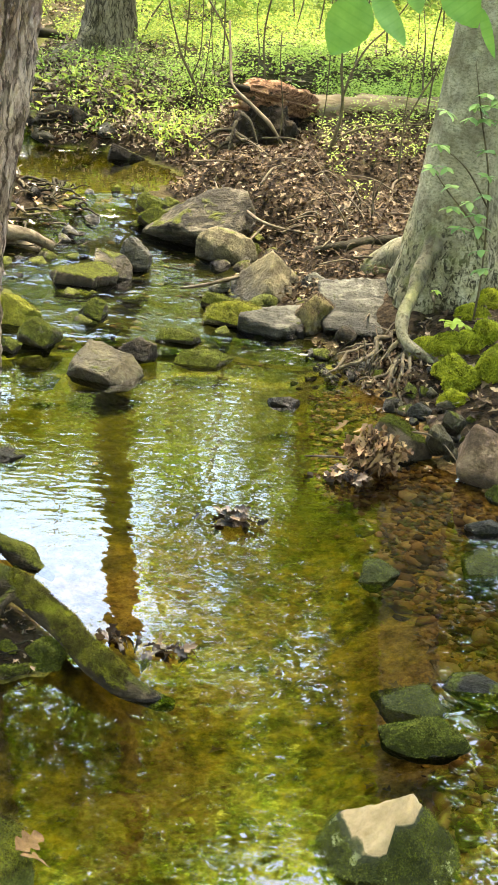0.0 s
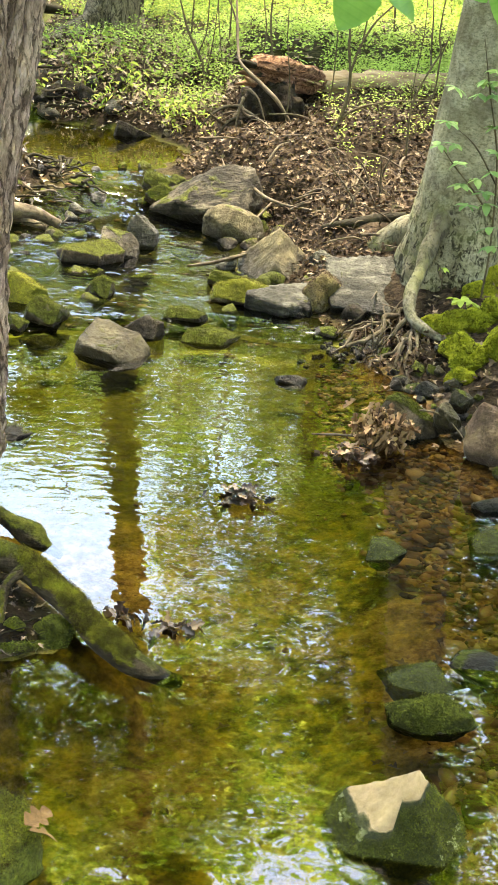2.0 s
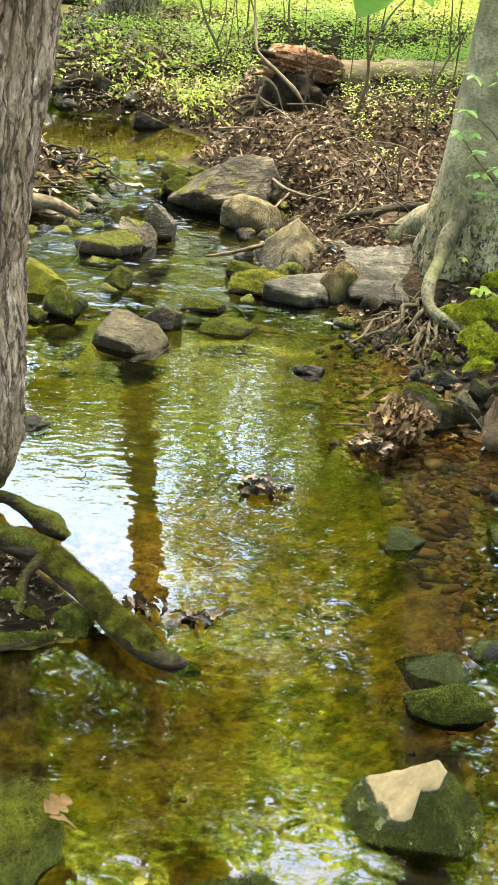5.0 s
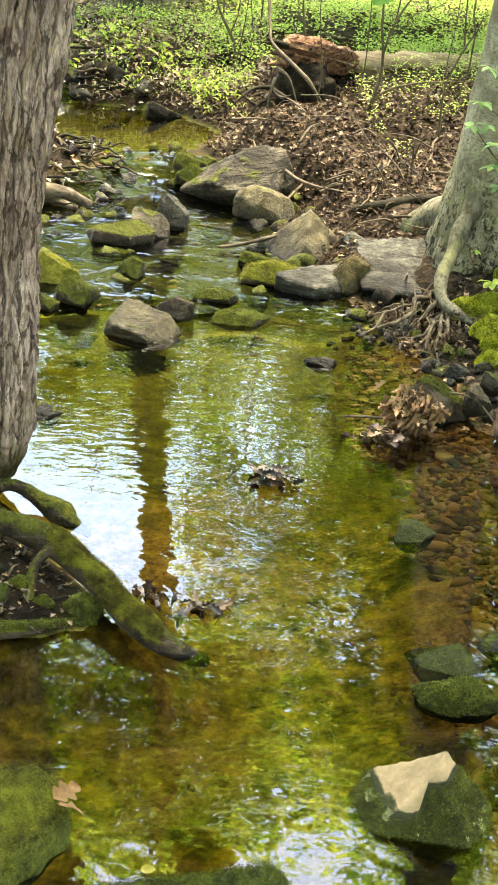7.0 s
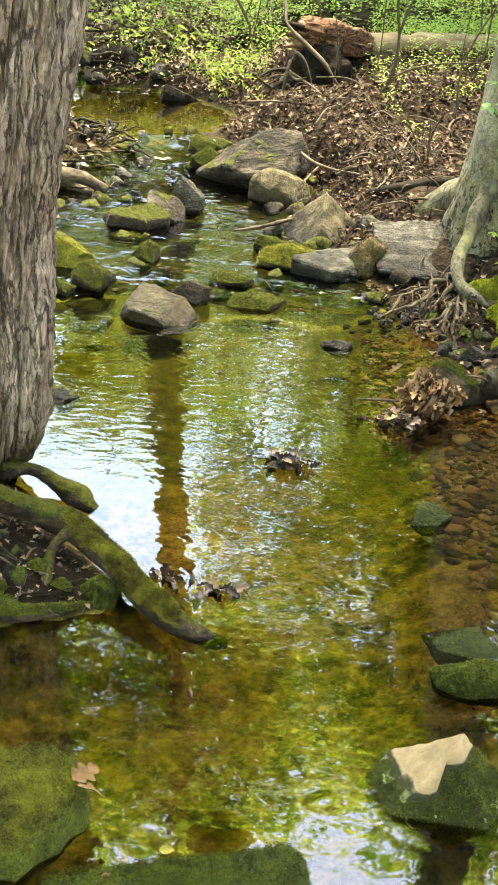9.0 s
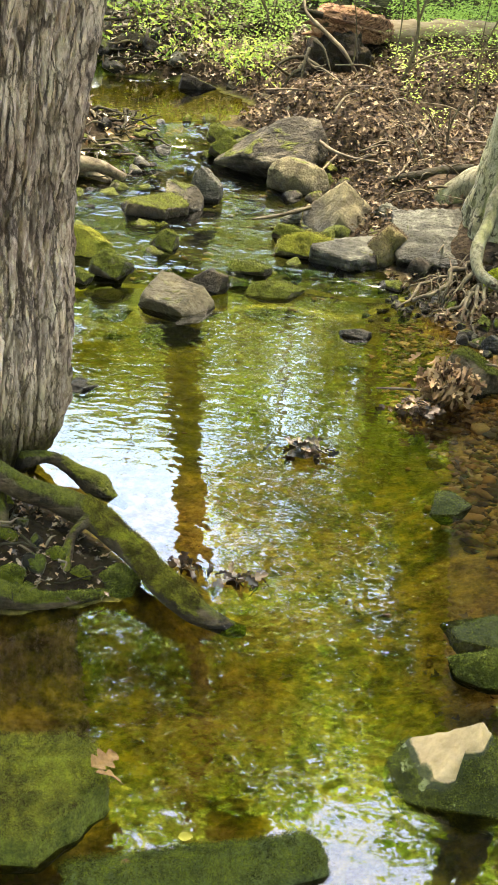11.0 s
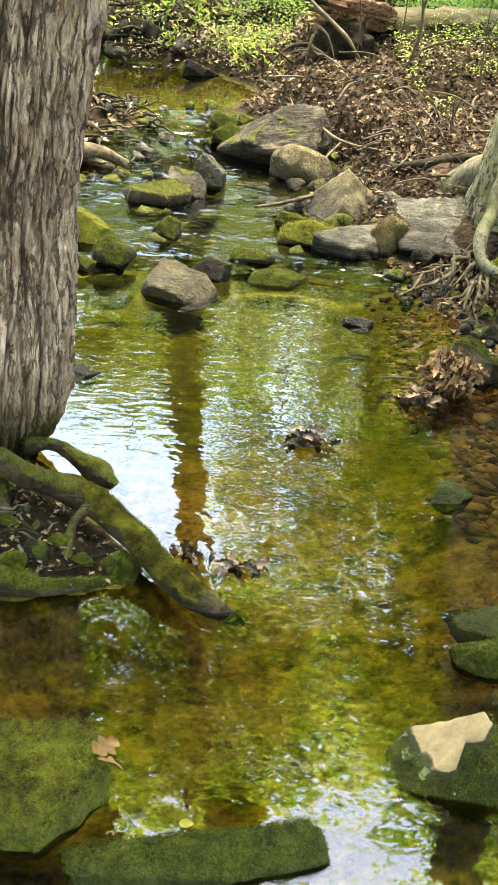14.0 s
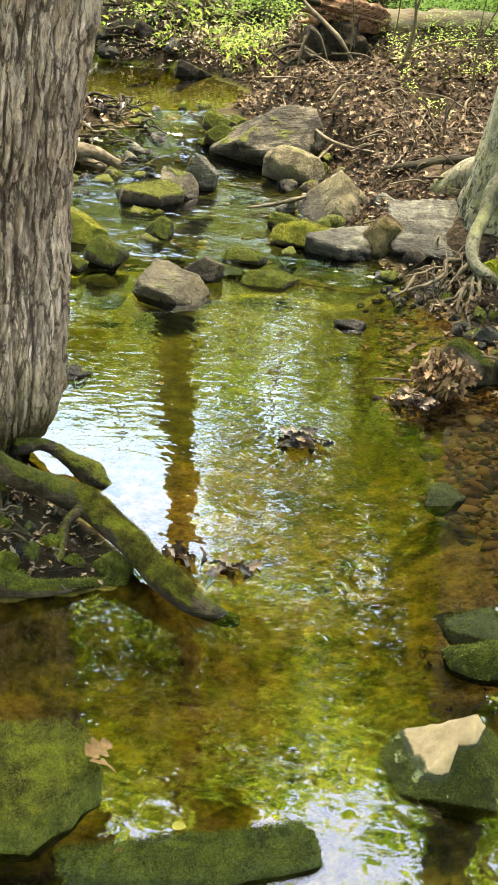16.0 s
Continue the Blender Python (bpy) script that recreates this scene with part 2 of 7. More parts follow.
def beech_material(name, cracked=1.0, tone=1.0):
    m = Mat(name, 0.8, 0.15)
    big = m.noise(5, 5, m.vec(True, (1, 1, 0.7)), warp=0.8)
    c = m.ramp(big, [(p, tuple(v * tone for v in col) + (1,)) for p, col in ((0.3, (0.085, 0.076, 0.05)), (0.5, (0.19, 0.17, 0.118)), (0.7, (0.31, 0.285, 0.205)))])
    blot = m.ramp(m.cells(9, m.vec(True, (1, 1, 1.6)), "SMOOTH_F1"), [(0.18, 0.55), (0.3, 0.0)])
    c = m.mix(blot, c, (0.30 * tone, 0.28 * tone, 0.205 * tone, 1))
    c = m.mix(m.ramp(m.noise(55, 6, m.vec(True, (1, 1, 1.8)), 0.8), [(0.40, 0.75), (0.54, 0.0)]), c, (0.07, 0.065, 0.035, 1))
    # cracked plates near the foot
    z = m.height(False)
    foot = m.ramp(m.math("ADD", z, m.math("MULTIPLY", m.noise(5, 4), 0.5)), [(0.75, 1.0), (1.15, 0.0)])
    crack = m.noise(34, 7, m.vec(True, (1, 1, 0.6)), 0.75, 1.0)
    plates = m.math("MULTIPLY", m.ramp(crack, [(0.44, 1.0), (0.51, 0.0)]), foot)
    plates = m.math("MULTIPLY", plates, cracked)
    c = m.mix(plates, c, (0.018, 0.015, 0.009, 1))
    c = m.mix(m.math("MULTIPLY", foot, m.ramp(m.noise(8, 4), [(0.5, 0.0), (0.7, 0.5)])), c, (0.13, 0.14, 0.05, 1))
    n = m.bump(m.math("SUBTRACT", m.noise(12, 5), m.math("MULTIPLY", plates, 0.5)), 0.02, 0.6)
    n = m.bump(m.noise(70, 5, m.vec(True, (0.5, 0.5, 1.5))), 0.004, 0.6, n)
    return m.done(c, n)


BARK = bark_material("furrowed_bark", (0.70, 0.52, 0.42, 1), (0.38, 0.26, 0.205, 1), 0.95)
BARK_FAR = bark_material("grey_bark", (0.216, 0.176, 0.128, 1), (0.104, 0.084, 0.06, 1), 0.4)
BEECH = beech_material("smooth_beech_bark")
BEECH_ROOT = beech_material("smooth_beech_root", 0.6, 0.6)


def simple(name, stops, scale, rough=0.85, bump=0.006, bscale=60, spec=0.12, stretch=None, translucent=0.0, per_object=False, per_island=False, spread=0.5):
    m = Mat(name, rough, spec)
    v = m.vec(True, stretch) if stretch else None
    fac = m.noise(scale, 6, v, 0.65, 0.5)
    if per_object or per_island:
        if per_object:
            r = m.nt.nodes.new("ShaderNodeObjectInfo").outputs["Random"]
        else:
            r = m.pos.outputs["Random Per Island"]
        fac = m.math("ADD", m.math("MULTIPLY", fac, 1 - spread), m.math("MULTIPLY", r, spread))
    c = m.ramp(fac, stops)
    n = m.bump(m.noise(bscale, 5, v, 0.7), bump, 0.8) if bump else None
    return m.done(c, n, translucent=translucent)


ROOT = simple("root_bark", [(0.3, (0.017, 0.0127, 0.0085, 1)), (0.5, (0.0574, 0.0459, 0.0306, 1)), (0.72, (0.111, 0.0935, 0.0659, 1))], 22, bump=0.008, bscale=45)
# soil blackened to paint the shade of the cavity under the torn wood
SOIL = simple("shaded_black_soil", [(0.35, (0.004, 0.003, 0.002, 1)), (0.6, (0.02, 0.014, 0.009, 1)), (0.8, (0.07, 0.05, 0.032, 1))], 14, bump=0.03, bscale=22)
DROOT = simple("dark_damp_root", [(0.3, (0.00775, 0.0062, 0.00372, 1)), (0.55, (0.0202, 0.017, 0.0099, 1)), (0.75, (0.0372, 0.0341, 0.0186, 1))], 18, bump=0.014, bscale=45)
TWIG = simple("weathered_twig", [(0.3, (0.033, 0.0239, 0.0165, 1)), (0.7, (0.115, 0.0907, 0.066, 1))], 20, bump=0.003)
STEM = simple("dark_stem", [(0.3, (0.035, 0.028, 0.0175, 1)), (0.7, (0.105, 0.084, 0.049, 1))], 25, bump=0.002)
RAWWOOD = simple("torn_orange_wood", [(0.36, (0.0255, 0.013, 0.00816, 1)), (0.48, (0.153, 0.0792, 0.0476, 1)), (0.7, (0.34, 0.209, 0.136, 1))], 6, bump=0.03, bscale=12, stretch=(1, 6, 6))
DEADWOOD = simple("bleached_log_wood", [(0.3, (0.12, 0.084, 0.054, 1)), (0.55, (0.216, 0.162, 0.108, 1)), (0.75, (0.288, 0.228, 0.168, 1))], 5, bump=0.015, bscale=14, stretch=(0.5, 6, 6))
MOSSMAT = simple("bright_moss", [(0.3, (0.0324, 0.036, 0.00432, 1)), (0.5, (0.0936, 0.101, 0.00792, 1)), (0.7, (0.151, 0.151, 0.0162, 1))], 22, 0.95, 0.014, 130)
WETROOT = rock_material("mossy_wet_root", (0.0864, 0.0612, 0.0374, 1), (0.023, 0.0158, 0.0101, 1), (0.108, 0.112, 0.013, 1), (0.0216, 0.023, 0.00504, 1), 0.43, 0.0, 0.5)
DRYLEAF = simple("dry_leaf", [(0.2, (0.00875, 0.005, 0.00313, 1)), (0.5, (0.0487, 0.03, 0.0172, 1)), (0.75, (0.115, 0.082, 0.053, 1)), (0.95, (0.21, 0.165, 0.115, 1))], 12, 0.7, 0.002, 80, per_island=True, spread=0.8, translucent=0.12)
PALELEAF = simple("bleached_leaf_scraps", [(0.2, (0.03, 0.019, 0.013, 1)), (0.5, (0.14, 0.098, 0.07, 1)), (0.85, (0.34, 0.265, 0.20, 1))], 12, 0.7, 0.002, 80, per_island=True, spread=0.8, translucent=0.1)
WETLEAF = simple("wet_leaf", [(0.2, (0.0262, 0.0132, 0.00682, 1)), (0.55, (0.0945, 0.0499, 0.0252, 1)), (0.85, (0.22, 0.126, 0.063, 1))], 12, 0.35, 0.002, 80, 0.5, per_island=True, spread=0.8)
LEAF_BRIGHT = simple("spring_leaf_yellow_green", [(0.15, (0.11, 0.183, 0.0452, 1)), (0.5, (0.352, 0.477, 0.113, 1)), (0.85, (0.553, 0.645, 0.205, 1))], 3, 0.6, 0, per_island=True, spread=0.5, translucent=0.6)
LEAF_MID = simple("spring_leaf_green", [(0.15, (0.0835, 0.156, 0.0304, 1)), (0.5, (0.19, 0.274, 0.0507, 1)), (0.85, (0.371, 0.393, 0.0846, 1))], 3, 0.5, 0, per_island=True, spread=0.7, translucent=0.42)
LEAF_CROWN = simple("canopy_leaf", [(0.15, (0.102, 0.212, 0.0211, 1)), (0.5, (0.264, 0.405, 0.0386, 1)), (0.85, (0.468, 0.558, 0.079, 1))], 2, 0.55, 0, per_island=True, spread=0.85, translucent=0.72)
PEBBLE = simple("bed_pebbles", [(0.2, (0.0403, 0.0207, 0.0121, 1)), (0.45, (0.161, 0.0829, 0.0403, 1)), (0.7, (0.307, 0.174, 0.0806, 1)), (0.9, (0.403, 0.298, 0.182, 1))], 20, 0.6, 0.003, 90, per_island=True, spread=0.8)


def ground_material():
    """Forest floor: leaf mould and soil, turning to wet amber gravel and algae below the waterline."""
    m = Mat("forest_floor", 0.9, 0.05)
    soil = m.ramp(m.noise(9, 8, rough=0.7, warp=0.5), [(0.34, (0.004, 0.003, 0.002, 1)), (0.52, (0.014, 0.010, 0.007, 1)), (0.75, (0.05, 0.036, 0.024, 1))])
    flake = m.cells(34, m.vec(False, (1, 1.6, 1)), out="Color")
    lf = m.nt.nodes.new("ShaderNodeSeparateColor")
    m.link(flake, lf.inputs[0])
    soil = m.mix(0.35, soil, m.ramp(lf.outputs[0], [(0.1, (0.005, 0.003, 0.002, 1)), (0.6, (0.035, 0.024, 0.016, 1)), (0.95, (0.12, 0.085, 0.055, 1))]))
    sep = m.nt.nodes.new("ShaderNodeSeparateXYZ")
    m.link(m.pos.outputs["Position"], sep.inputs[0])
    # green low cover further from the stream
    far = m.ramp(m.math("ADD", m.math("MULTIPLY", sep.outputs[1], 0.05), m.math("MULTIPLY", m.noise(1.2, 4), 0.3)), [(0.62, 0.0), (0.85, 0.45)])
    soil = m.mix(far, soil, m.ramp(m.noise(14, 5, rough=0.7), [(0.3, (0.045, 0.06, 0.014, 1)), (0.65, (0.13, 0.17, 0.03, 1))]))
    tone = m.math("ADD", m.math("MULTIPLY", m.noise(60, 4, rough=0.7), 0.5), m.math("MULTIPLY", m.noise(9, 5, rough=0.6, warp=0.8), 0.6))
    bed = m.ramp(tone, [(0.40, (0.04, 0.019, 0.009, 1)), (0.52, (0.21, 0.11, 0.045, 1)), (0.62, (0.44, 0.275, 0.10, 1)), (0.76, (0.58, 0.43, 0.20, 1))])
    # a felt of ochre and olive algae over the deeper middle
    algae = m.ramp(m.noise(3.4, 6, warp=0.8), [(0.36, 0.2), (0.58, 0.9)])
    side = m.ramp(m.math("ADD", sep.outputs[0], m.math("MULTIPLY", m.noise(2.2, 4), 0.5)), [(0.58, 1.0), (0.80, 0.05)])
    upper = m.ramp(m.math("ADD", m.math("MULTIPLY", sep.outputs[1], 0.2), m.math("MULTIPLY", m.noise(1.5, 3), 0.15)), [(0.68, 0.0), (0.80, 0.9)])
    algae = m.math("MULTIPLY", algae, side)
    bed = m.mix(algae, bed, m.ramp(m.noise(17, 5, rough=0.65), [(0.36, (0.03, 0.036, 0.006, 1)), (0.5, (0.18, 0.175, 0.025, 1)), (0.64, (0.50, 0.39, 0.05, 1))]))
    # a darker green coat where the riffle feeds the pool: algae plus painted reflection
    bed = m.mix(m.math("MULTIPLY", upper, side), bed, m.ramp(m.noise(14, 5, rough=0.65), [(0.32, (0.018, 0.022, 0.004, 1)), (0.52, (0.07, 0.085, 0.009, 1)), (0.7, (0.15, 0.155, 0.018, 1))]))
    m.nt.nodes.new("ShaderNodeAttribute").attribute_name = "wet"
    at = [n for n in m.nt.nodes if n.bl_idname == "ShaderNodeAttribute"][0]
    # near-black bank soil: damp, with shade under slabs and roots painted in
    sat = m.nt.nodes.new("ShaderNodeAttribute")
    sat.attribute_name = "damp_shade"
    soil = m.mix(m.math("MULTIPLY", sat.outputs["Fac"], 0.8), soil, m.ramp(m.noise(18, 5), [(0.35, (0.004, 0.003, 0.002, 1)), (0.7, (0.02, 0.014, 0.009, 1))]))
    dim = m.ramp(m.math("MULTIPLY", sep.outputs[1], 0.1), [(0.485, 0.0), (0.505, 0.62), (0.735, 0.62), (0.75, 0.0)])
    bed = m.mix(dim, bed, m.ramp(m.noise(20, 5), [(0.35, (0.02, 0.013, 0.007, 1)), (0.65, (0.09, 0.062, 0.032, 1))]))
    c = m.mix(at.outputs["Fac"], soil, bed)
    n = m.bump(m.noise(30, 8, rough=0.7), 0.02, 0.8)
    n = m.bump(m.cells(60), 0.006, 0.7, n)
    return m.done(c, n)


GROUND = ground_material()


def water_material(name, ripple, wobble, body, calm_y=None, gloss=0.0, ior=1.75, fine=24.0):
    """Clear tea-tinted water: what lies below shows through, with a mirror that follows Fresnel. ripple, wobble: heights in metres."""
    m = Mat(name, 0.0)
    m.nt.nodes.remove(m.bsdf)
    # short ripples with crests across the current, and slow rounded swells
    small = m.noise(fine, 0.8, m.vec(False, (0.45, 1.0, 1.0), (0, 0, 0.12)), 0.4, 0.7)
    wide = m.noise(17.0, 1.0, m.vec(False, (0.7, 1.0, 1.0)), 0.45, 0.5)
    # ripples come and go over the pool, fading downstream of the riffle
    gust = m.ramp(m.noise(1.6, 3, warp=0.6), [(0.38, 0.25), (0.62, 1.0)])
    if calm_y:
        sep = m.nt.nodes.new("ShaderNodeSeparateXYZ")
        m.link(m.pos.outputs["Position"], sep.inputs[0])
        run = m.nt.nodes.new("ShaderNodeMapRange")
        run.interpolation_type = "SMOOTHSTEP"
        run.inputs["From Min"].default_value, run.inputs["From Max"].default_value = calm_y
        run.inputs["To Min"].default_value, run.inputs["To Max"].default_value = 0.16, 1.0
        m.link(sep.outputs[1], run.inputs["Value"])
        # the shallow side under the beech lies still
        still = m.ramp(m.math("ADD", sep.outputs[0], m.math("MULTIPLY", m.noise(2.0, 2), 0.3)), [(0.42, 1.0), (0.66, 0.3)])
        gust = m.math("MULTIPLY", m.math("MULTIPLY", gust, run.outputs[0]), still)
    h = m.math("ADD", m.math("MULTIPLY", m.math("MULTIPLY", small, gust), ripple), m.math("MULTIPLY", wide, wobble))
    nrm = m.bump(h, 1.0, 1.0)
    gl = m.node("ShaderNodeBsdfGlossy", Roughness=gloss)
    tr = m.node("ShaderNodeBsdfTransparent", Color=body)
    fr = m.node("ShaderNodeFresnel", IOR=ior)
    mx = m.nt.nodes.new("ShaderNodeMixShader")
    m.link(nrm, gl.inputs["Normal"])
    m.link(nrm, fr.inputs["Normal"])
    m.link(fr.outputs[0], mx.inputs[0])
    m.link(tr.outputs[0], mx.inputs[1])
    m.link(gl.outputs[0], mx.inputs[2])
    m.link(mx.outputs[0], m.out.inputs["Surface"])
    return m.m


WATER = water_material("pool_water", 0.0013, 0.0009, (0.47, 0.45, 0.31, 1), (2.5, 3.7), ior=1.70)
FAR_WATER = water_material("far_pool_water", 0.0004, 0.0007, (0.58, 0.54, 0.28, 1), ior=1.8)
RIFFLE = water_material("riffle_water", 0.004, 0.003, (0.32, 0.36, 0.24, 1), gloss=0.06, ior=1.5, fine=30.0)


def foam_material():
    m = Mat("white_water", 0.3, 0.5)
    n = m.noise(16, 5, m.vec(False, (2.2, 0.7, 1)), 0.6)
    m.bsdf.inputs["Base Color"].default_value = (0.34, 0.38, 0.38, 1)
    tr = m.node("ShaderNodeBsdfTransparent", Color=(0.9, 0.93, 0.9, 1))
    mx = m.nt.nodes.new("ShaderNodeMixShader")
    m.link(m.ramp(n, [(0.54, 0.0), (0.74, 0.2)]), mx.inputs[0])
    m.link(tr.outputs[0], mx.inputs[1])
    m.link(m.bsdf.outputs[0], mx.inputs[2])
    m.link(mx.outputs[0], m.out.inputs["Surface"])
    m.link(m.bump(n, 0.01), m.bsdf.inputs["Normal"])
    return m.m


FOAM = foam_material()


# ---- geometry helpers ----
def hash2(ix, iy, seed):
    v = np.sin(ix * 127.1 + iy * 311.7 + seed * 74.7) * 43758.5453
    return v - np.floor(v)


def value2(x, y, scale, seed=0, octaves=4):
    """Smooth 2D noise in -1..1 on arrays."""
    total, amp, norm = 0.0, 1.0, 0.0
    x, y = np.asarray(x, float) * scale, np.asarray(y, float) * scale
    for o in range(octaves):
        ix, iy = np.floor(x), np.floor(y)
        fx, fy = x - ix, y - iy
        fx, fy = fx * fx * (3 - 2 * fx), fy * fy * (3 - 2 * fy)
        a = hash2(ix, iy, seed + o) * (1 - fx) + hash2(ix + 1, iy, seed + o) * fx
        b = hash2(ix, iy + 1, seed + o) * (1 - fx) + hash2(ix + 1, iy + 1, seed + o) * fx
        total = total + amp * ((a * (1 - fy) + b * fy) * 2 - 1)
        norm += amp
        x, y, amp = x * 2.03 + 17.3, y * 2.03 + 5.1, amp * 0.5
    return total / norm


def sstep(v):
    v = np.clip(v, 0, 1)
    return v * v * (3 - 2 * v)


def mesh(name, verts, faces, smooth=True):
    me = bpy.data.meshes.new(name)
    me.from_pydata([tuple(v) for v in verts], [], [tuple(f) for f in faces])
    if smooth:
        me.polygons.foreach_set("use_smooth", [True] * len(me.polygons))
    me.update()
    return me


def part(name, me, material, parent=None, label=""):
    ob = new(name, me)
    if material is not None and not me.materials:
        me.materials.append(material)
    if parent is not None:
        ob.parent = parent
    if label:
        tagged(ob, label)
    return ob


def thing(name, label, category, place=(0, 0, 0), group="", kind=""):
    ob = new(name)
    ob.location = place
    ob.empty_display_size = 0.1
    return tagged(ob, label, category, group, kind)


def spline(points, radii, steps):
    """Catmull-Rom through points with radii."""
    p = [Vector(q) for q in points]
    p = [p[0] * 2 - p[1]] + p + [p[-1] * 2 - p[-2]]
    r = [radii[0]] + list(radii) + [radii[-1]]
    out = []
    for i in range(1, len(p) - 2):
        for s in range(steps):
            t = s / steps
            a, b, c, d = p[i - 1], p[i], p[i + 1], p[i + 2]
            q = 0.5 * ((2 * b) + (c - a) * t + (2 * a - 5 * b + 4 * c - d) * t * t + (3 * b - a - 3 * c + d) * t ** 3)
            out.append((q, r[i] * (1 - t) + r[i + 1] * t))
    out.append((p[-2], r[-2]))
    return out


def tube(points, radii, steps=6, sides=10, rough=0.12, seed=0, bumps=9.0, shape=None):
    """A tapered, slightly knobbly tube: vertices and faces."""
    path = spline(points, radii, steps)
    verts, faces = [], []
    side = None
    for i, (q, r) in enumerate(path):
        ahead = (path[min(i + 1, len(path) - 1)][0] - path[max(i - 1, 0)][0]).normalized()
        if side is None:
            side = ahead.orthogonal().normalized()
        side = (side - ahead * side.dot(ahead)).normalized()
        up = ahead.cross(side)
        for k in range(sides):
            a = 2 * math.pi * k / sides
            w = side * math.cos(a) + up * math.sin(a)
            n = noise.noise((q + w * r) * bumps + Vector((seed * 3.1, 0, 0)))
            rr = r * (1 + rough * n * 2)
            if shape:
                rr = shape(q, w, rr)
            verts.append(q + w * rr)
    n = len(path)
    for i in range(n - 1):
        for k in range(sides):
            k2 = (k + 1) % sides
            faces.append((i * sides + k, i * sides + k2, (i + 1) * sides + k2, (i + 1) * sides + k))
    faces.append(tuple(range(sides))[::-1])
    faces.append(tuple((n - 1) * sides + k for k in range(sides)))
    return verts, faces


def rel(verts, origin):
    o = Vector(origin)
    return [Vector(v) - o for v in verts]


def leaf_cloud(pos, size, seed, aspect=0.6, flat=0.5, fold=0.25, droop=0.0, lobes=False):
    """Many folded leaves at pos (n x 3), each of length size (n): vertex and face arrays. flat: 1 lies level, 0 any way round."""
    rng = np.random.default_rng(seed)
    n = len(pos)
    az = rng.uniform(0, 2 * np.pi, n)
    pit = rng.normal(0, 1, n) * (1 - flat) * 1.0 - droop
    rol = rng.normal(0, 1, n) * (1 - flat) * 0.9
    d = np.stack([np.cos(az) * np.cos(pit), np.sin(az) * np.cos(pit), np.sin(pit)], 1)
    s0 = np.stack([-np.sin(az), np.cos(az), np.zeros(n)], 1)
    u0 = np.cross(d, s0)
    s = s0 * np.cos(rol)[:, None] + u0 * np.sin(rol)[:, None]
    u = np.cross(d, s)
    L = size[:, None]
    w = (size * aspect * rng.uniform(0.75, 1.25, n))[:, None]
    cup = fold * w
    if lobes == "oval":
        pts = [pos - d * L * 0.5, pos - d * L * 0.22 + s * w * 0.42 + u * cup, pos + d * L * 0.14 + s * w * 0.40 + u * cup, pos + d * L * 0.5 - u * cup * 0.6,
               pos + d * L * 0.14 - s * w * 0.40 + u * cup, pos - d * L * 0.22 - s * w * 0.42 + u * cup]
        k = 6
        f = np.array([[0, 1, 3], [1, 2, 3], [0, 3, 5], [5, 3, 4]])
    elif not lobes:
        pts = [pos - d * L * 0.5, pos - d * L * 0.05 + s * w * 0.5 + u * cup, pos + d * L * 0.5, pos - d * L * 0.05 - s * w * 0.5 + u * cup]
        k = 4
        f = np.array([[0, 1, 2], [0, 2, 3]])
    else:
        # curled leaf with a notched outline
        curl = rng.uniform(-0.2, 0.5, n)[:, None]
        pts = [pos - d * L * 0.5,
               pos - d * L * 0.22 + s * w * 0.30 + u * cup * 0.5, pos - d * L * 0.12 + s * w * 0.16 + u * cup * 0.3,
               pos + d * L * 0.08 + s * w * 0.55 + u * cup * 1.2, pos + d * L * 0.18 + s * w * 0.2 + u * (cup * 0.4 + L * curl * 0.15),
               pos + d * L * 0.5 + u * L * curl * 0.4,
               pos + d * L * 0.18 - s * w * 0.2 + u * (cup * 0.4 + L * curl * 0.15), pos + d * L * 0.08 - s * w * 0.55 + u * cup * 1.2,
               pos - d * L * 0.12 - s * w * 0.16 + u * cup * 0.3, pos - d * L * 0.22 - s * w * 0.30 + u * cup * 0.5]
        k = 10
        f = np.array([[0, 1, 2], [0, 2, 4], [2, 3, 4], [0, 4, 5], [0, 5, 6], [0, 6, 8], [8, 6, 7], [0, 8, 9]])
    verts = np.stack(pts, 1).reshape(-1, 3)
    faces = (np.arange(n)[:, None, None] * k + f[None]).reshape(-1, 3)
    return verts, faces


def fast_mesh(name, verts, faces, smooth=False):
    """A triangle mesh from arrays."""
    me = bpy.data.meshes.new(name)
    nv, nf = len(verts), len(faces)
    me.vertices.add(nv)
    me.vertices.foreach_set("co", np.asarray(verts, np.float32).ravel())
    me.loops.add(nf * 3)
    me.loops.foreach_set("vertex_index", np.asarray(faces, np.int32).ravel())
    me.polygons.add(nf)
    me.polygons.foreach_set("loop_start", np.arange(nf, dtype=np.int32) * 3)
    me.polygons.foreach_set("loop_total", np.full(nf, 3, np.int32))
    me.update(calc_edges=True)
    me.validate()
    if smooth:
        me.polygons.foreach_set("use_smooth", [True] * nf)
    return me


# ---- the lie of the land ----
BANK_Y = [-8, -4, 0.92, 1.79, 2.12, 2.2, 2.29, 2.35, 2.45, 2.54, 2.62, 2.72, 2.8, 3.03, 3.33, 4.13, 4.43, 5.47, 6.07, 6.5, 6.92, 7.06, 7.49, 8.2, 8.59, 8.81, 9.09, 10.5, 400]
LEFT_X = [-1.2, -1.2, -1.0, -0.9, -1.1, -0.95, -0.72, -0.50, -0.45, -0.47, -0.55, -0.66, -0.72, -0.9, -1.39, -1.59, -1.85, -1.71, -1.56, -1.35, -1.16, -1.67, -2.09, -2.1, -2.04, -1.93, -1.93, -2.5, -2.5]
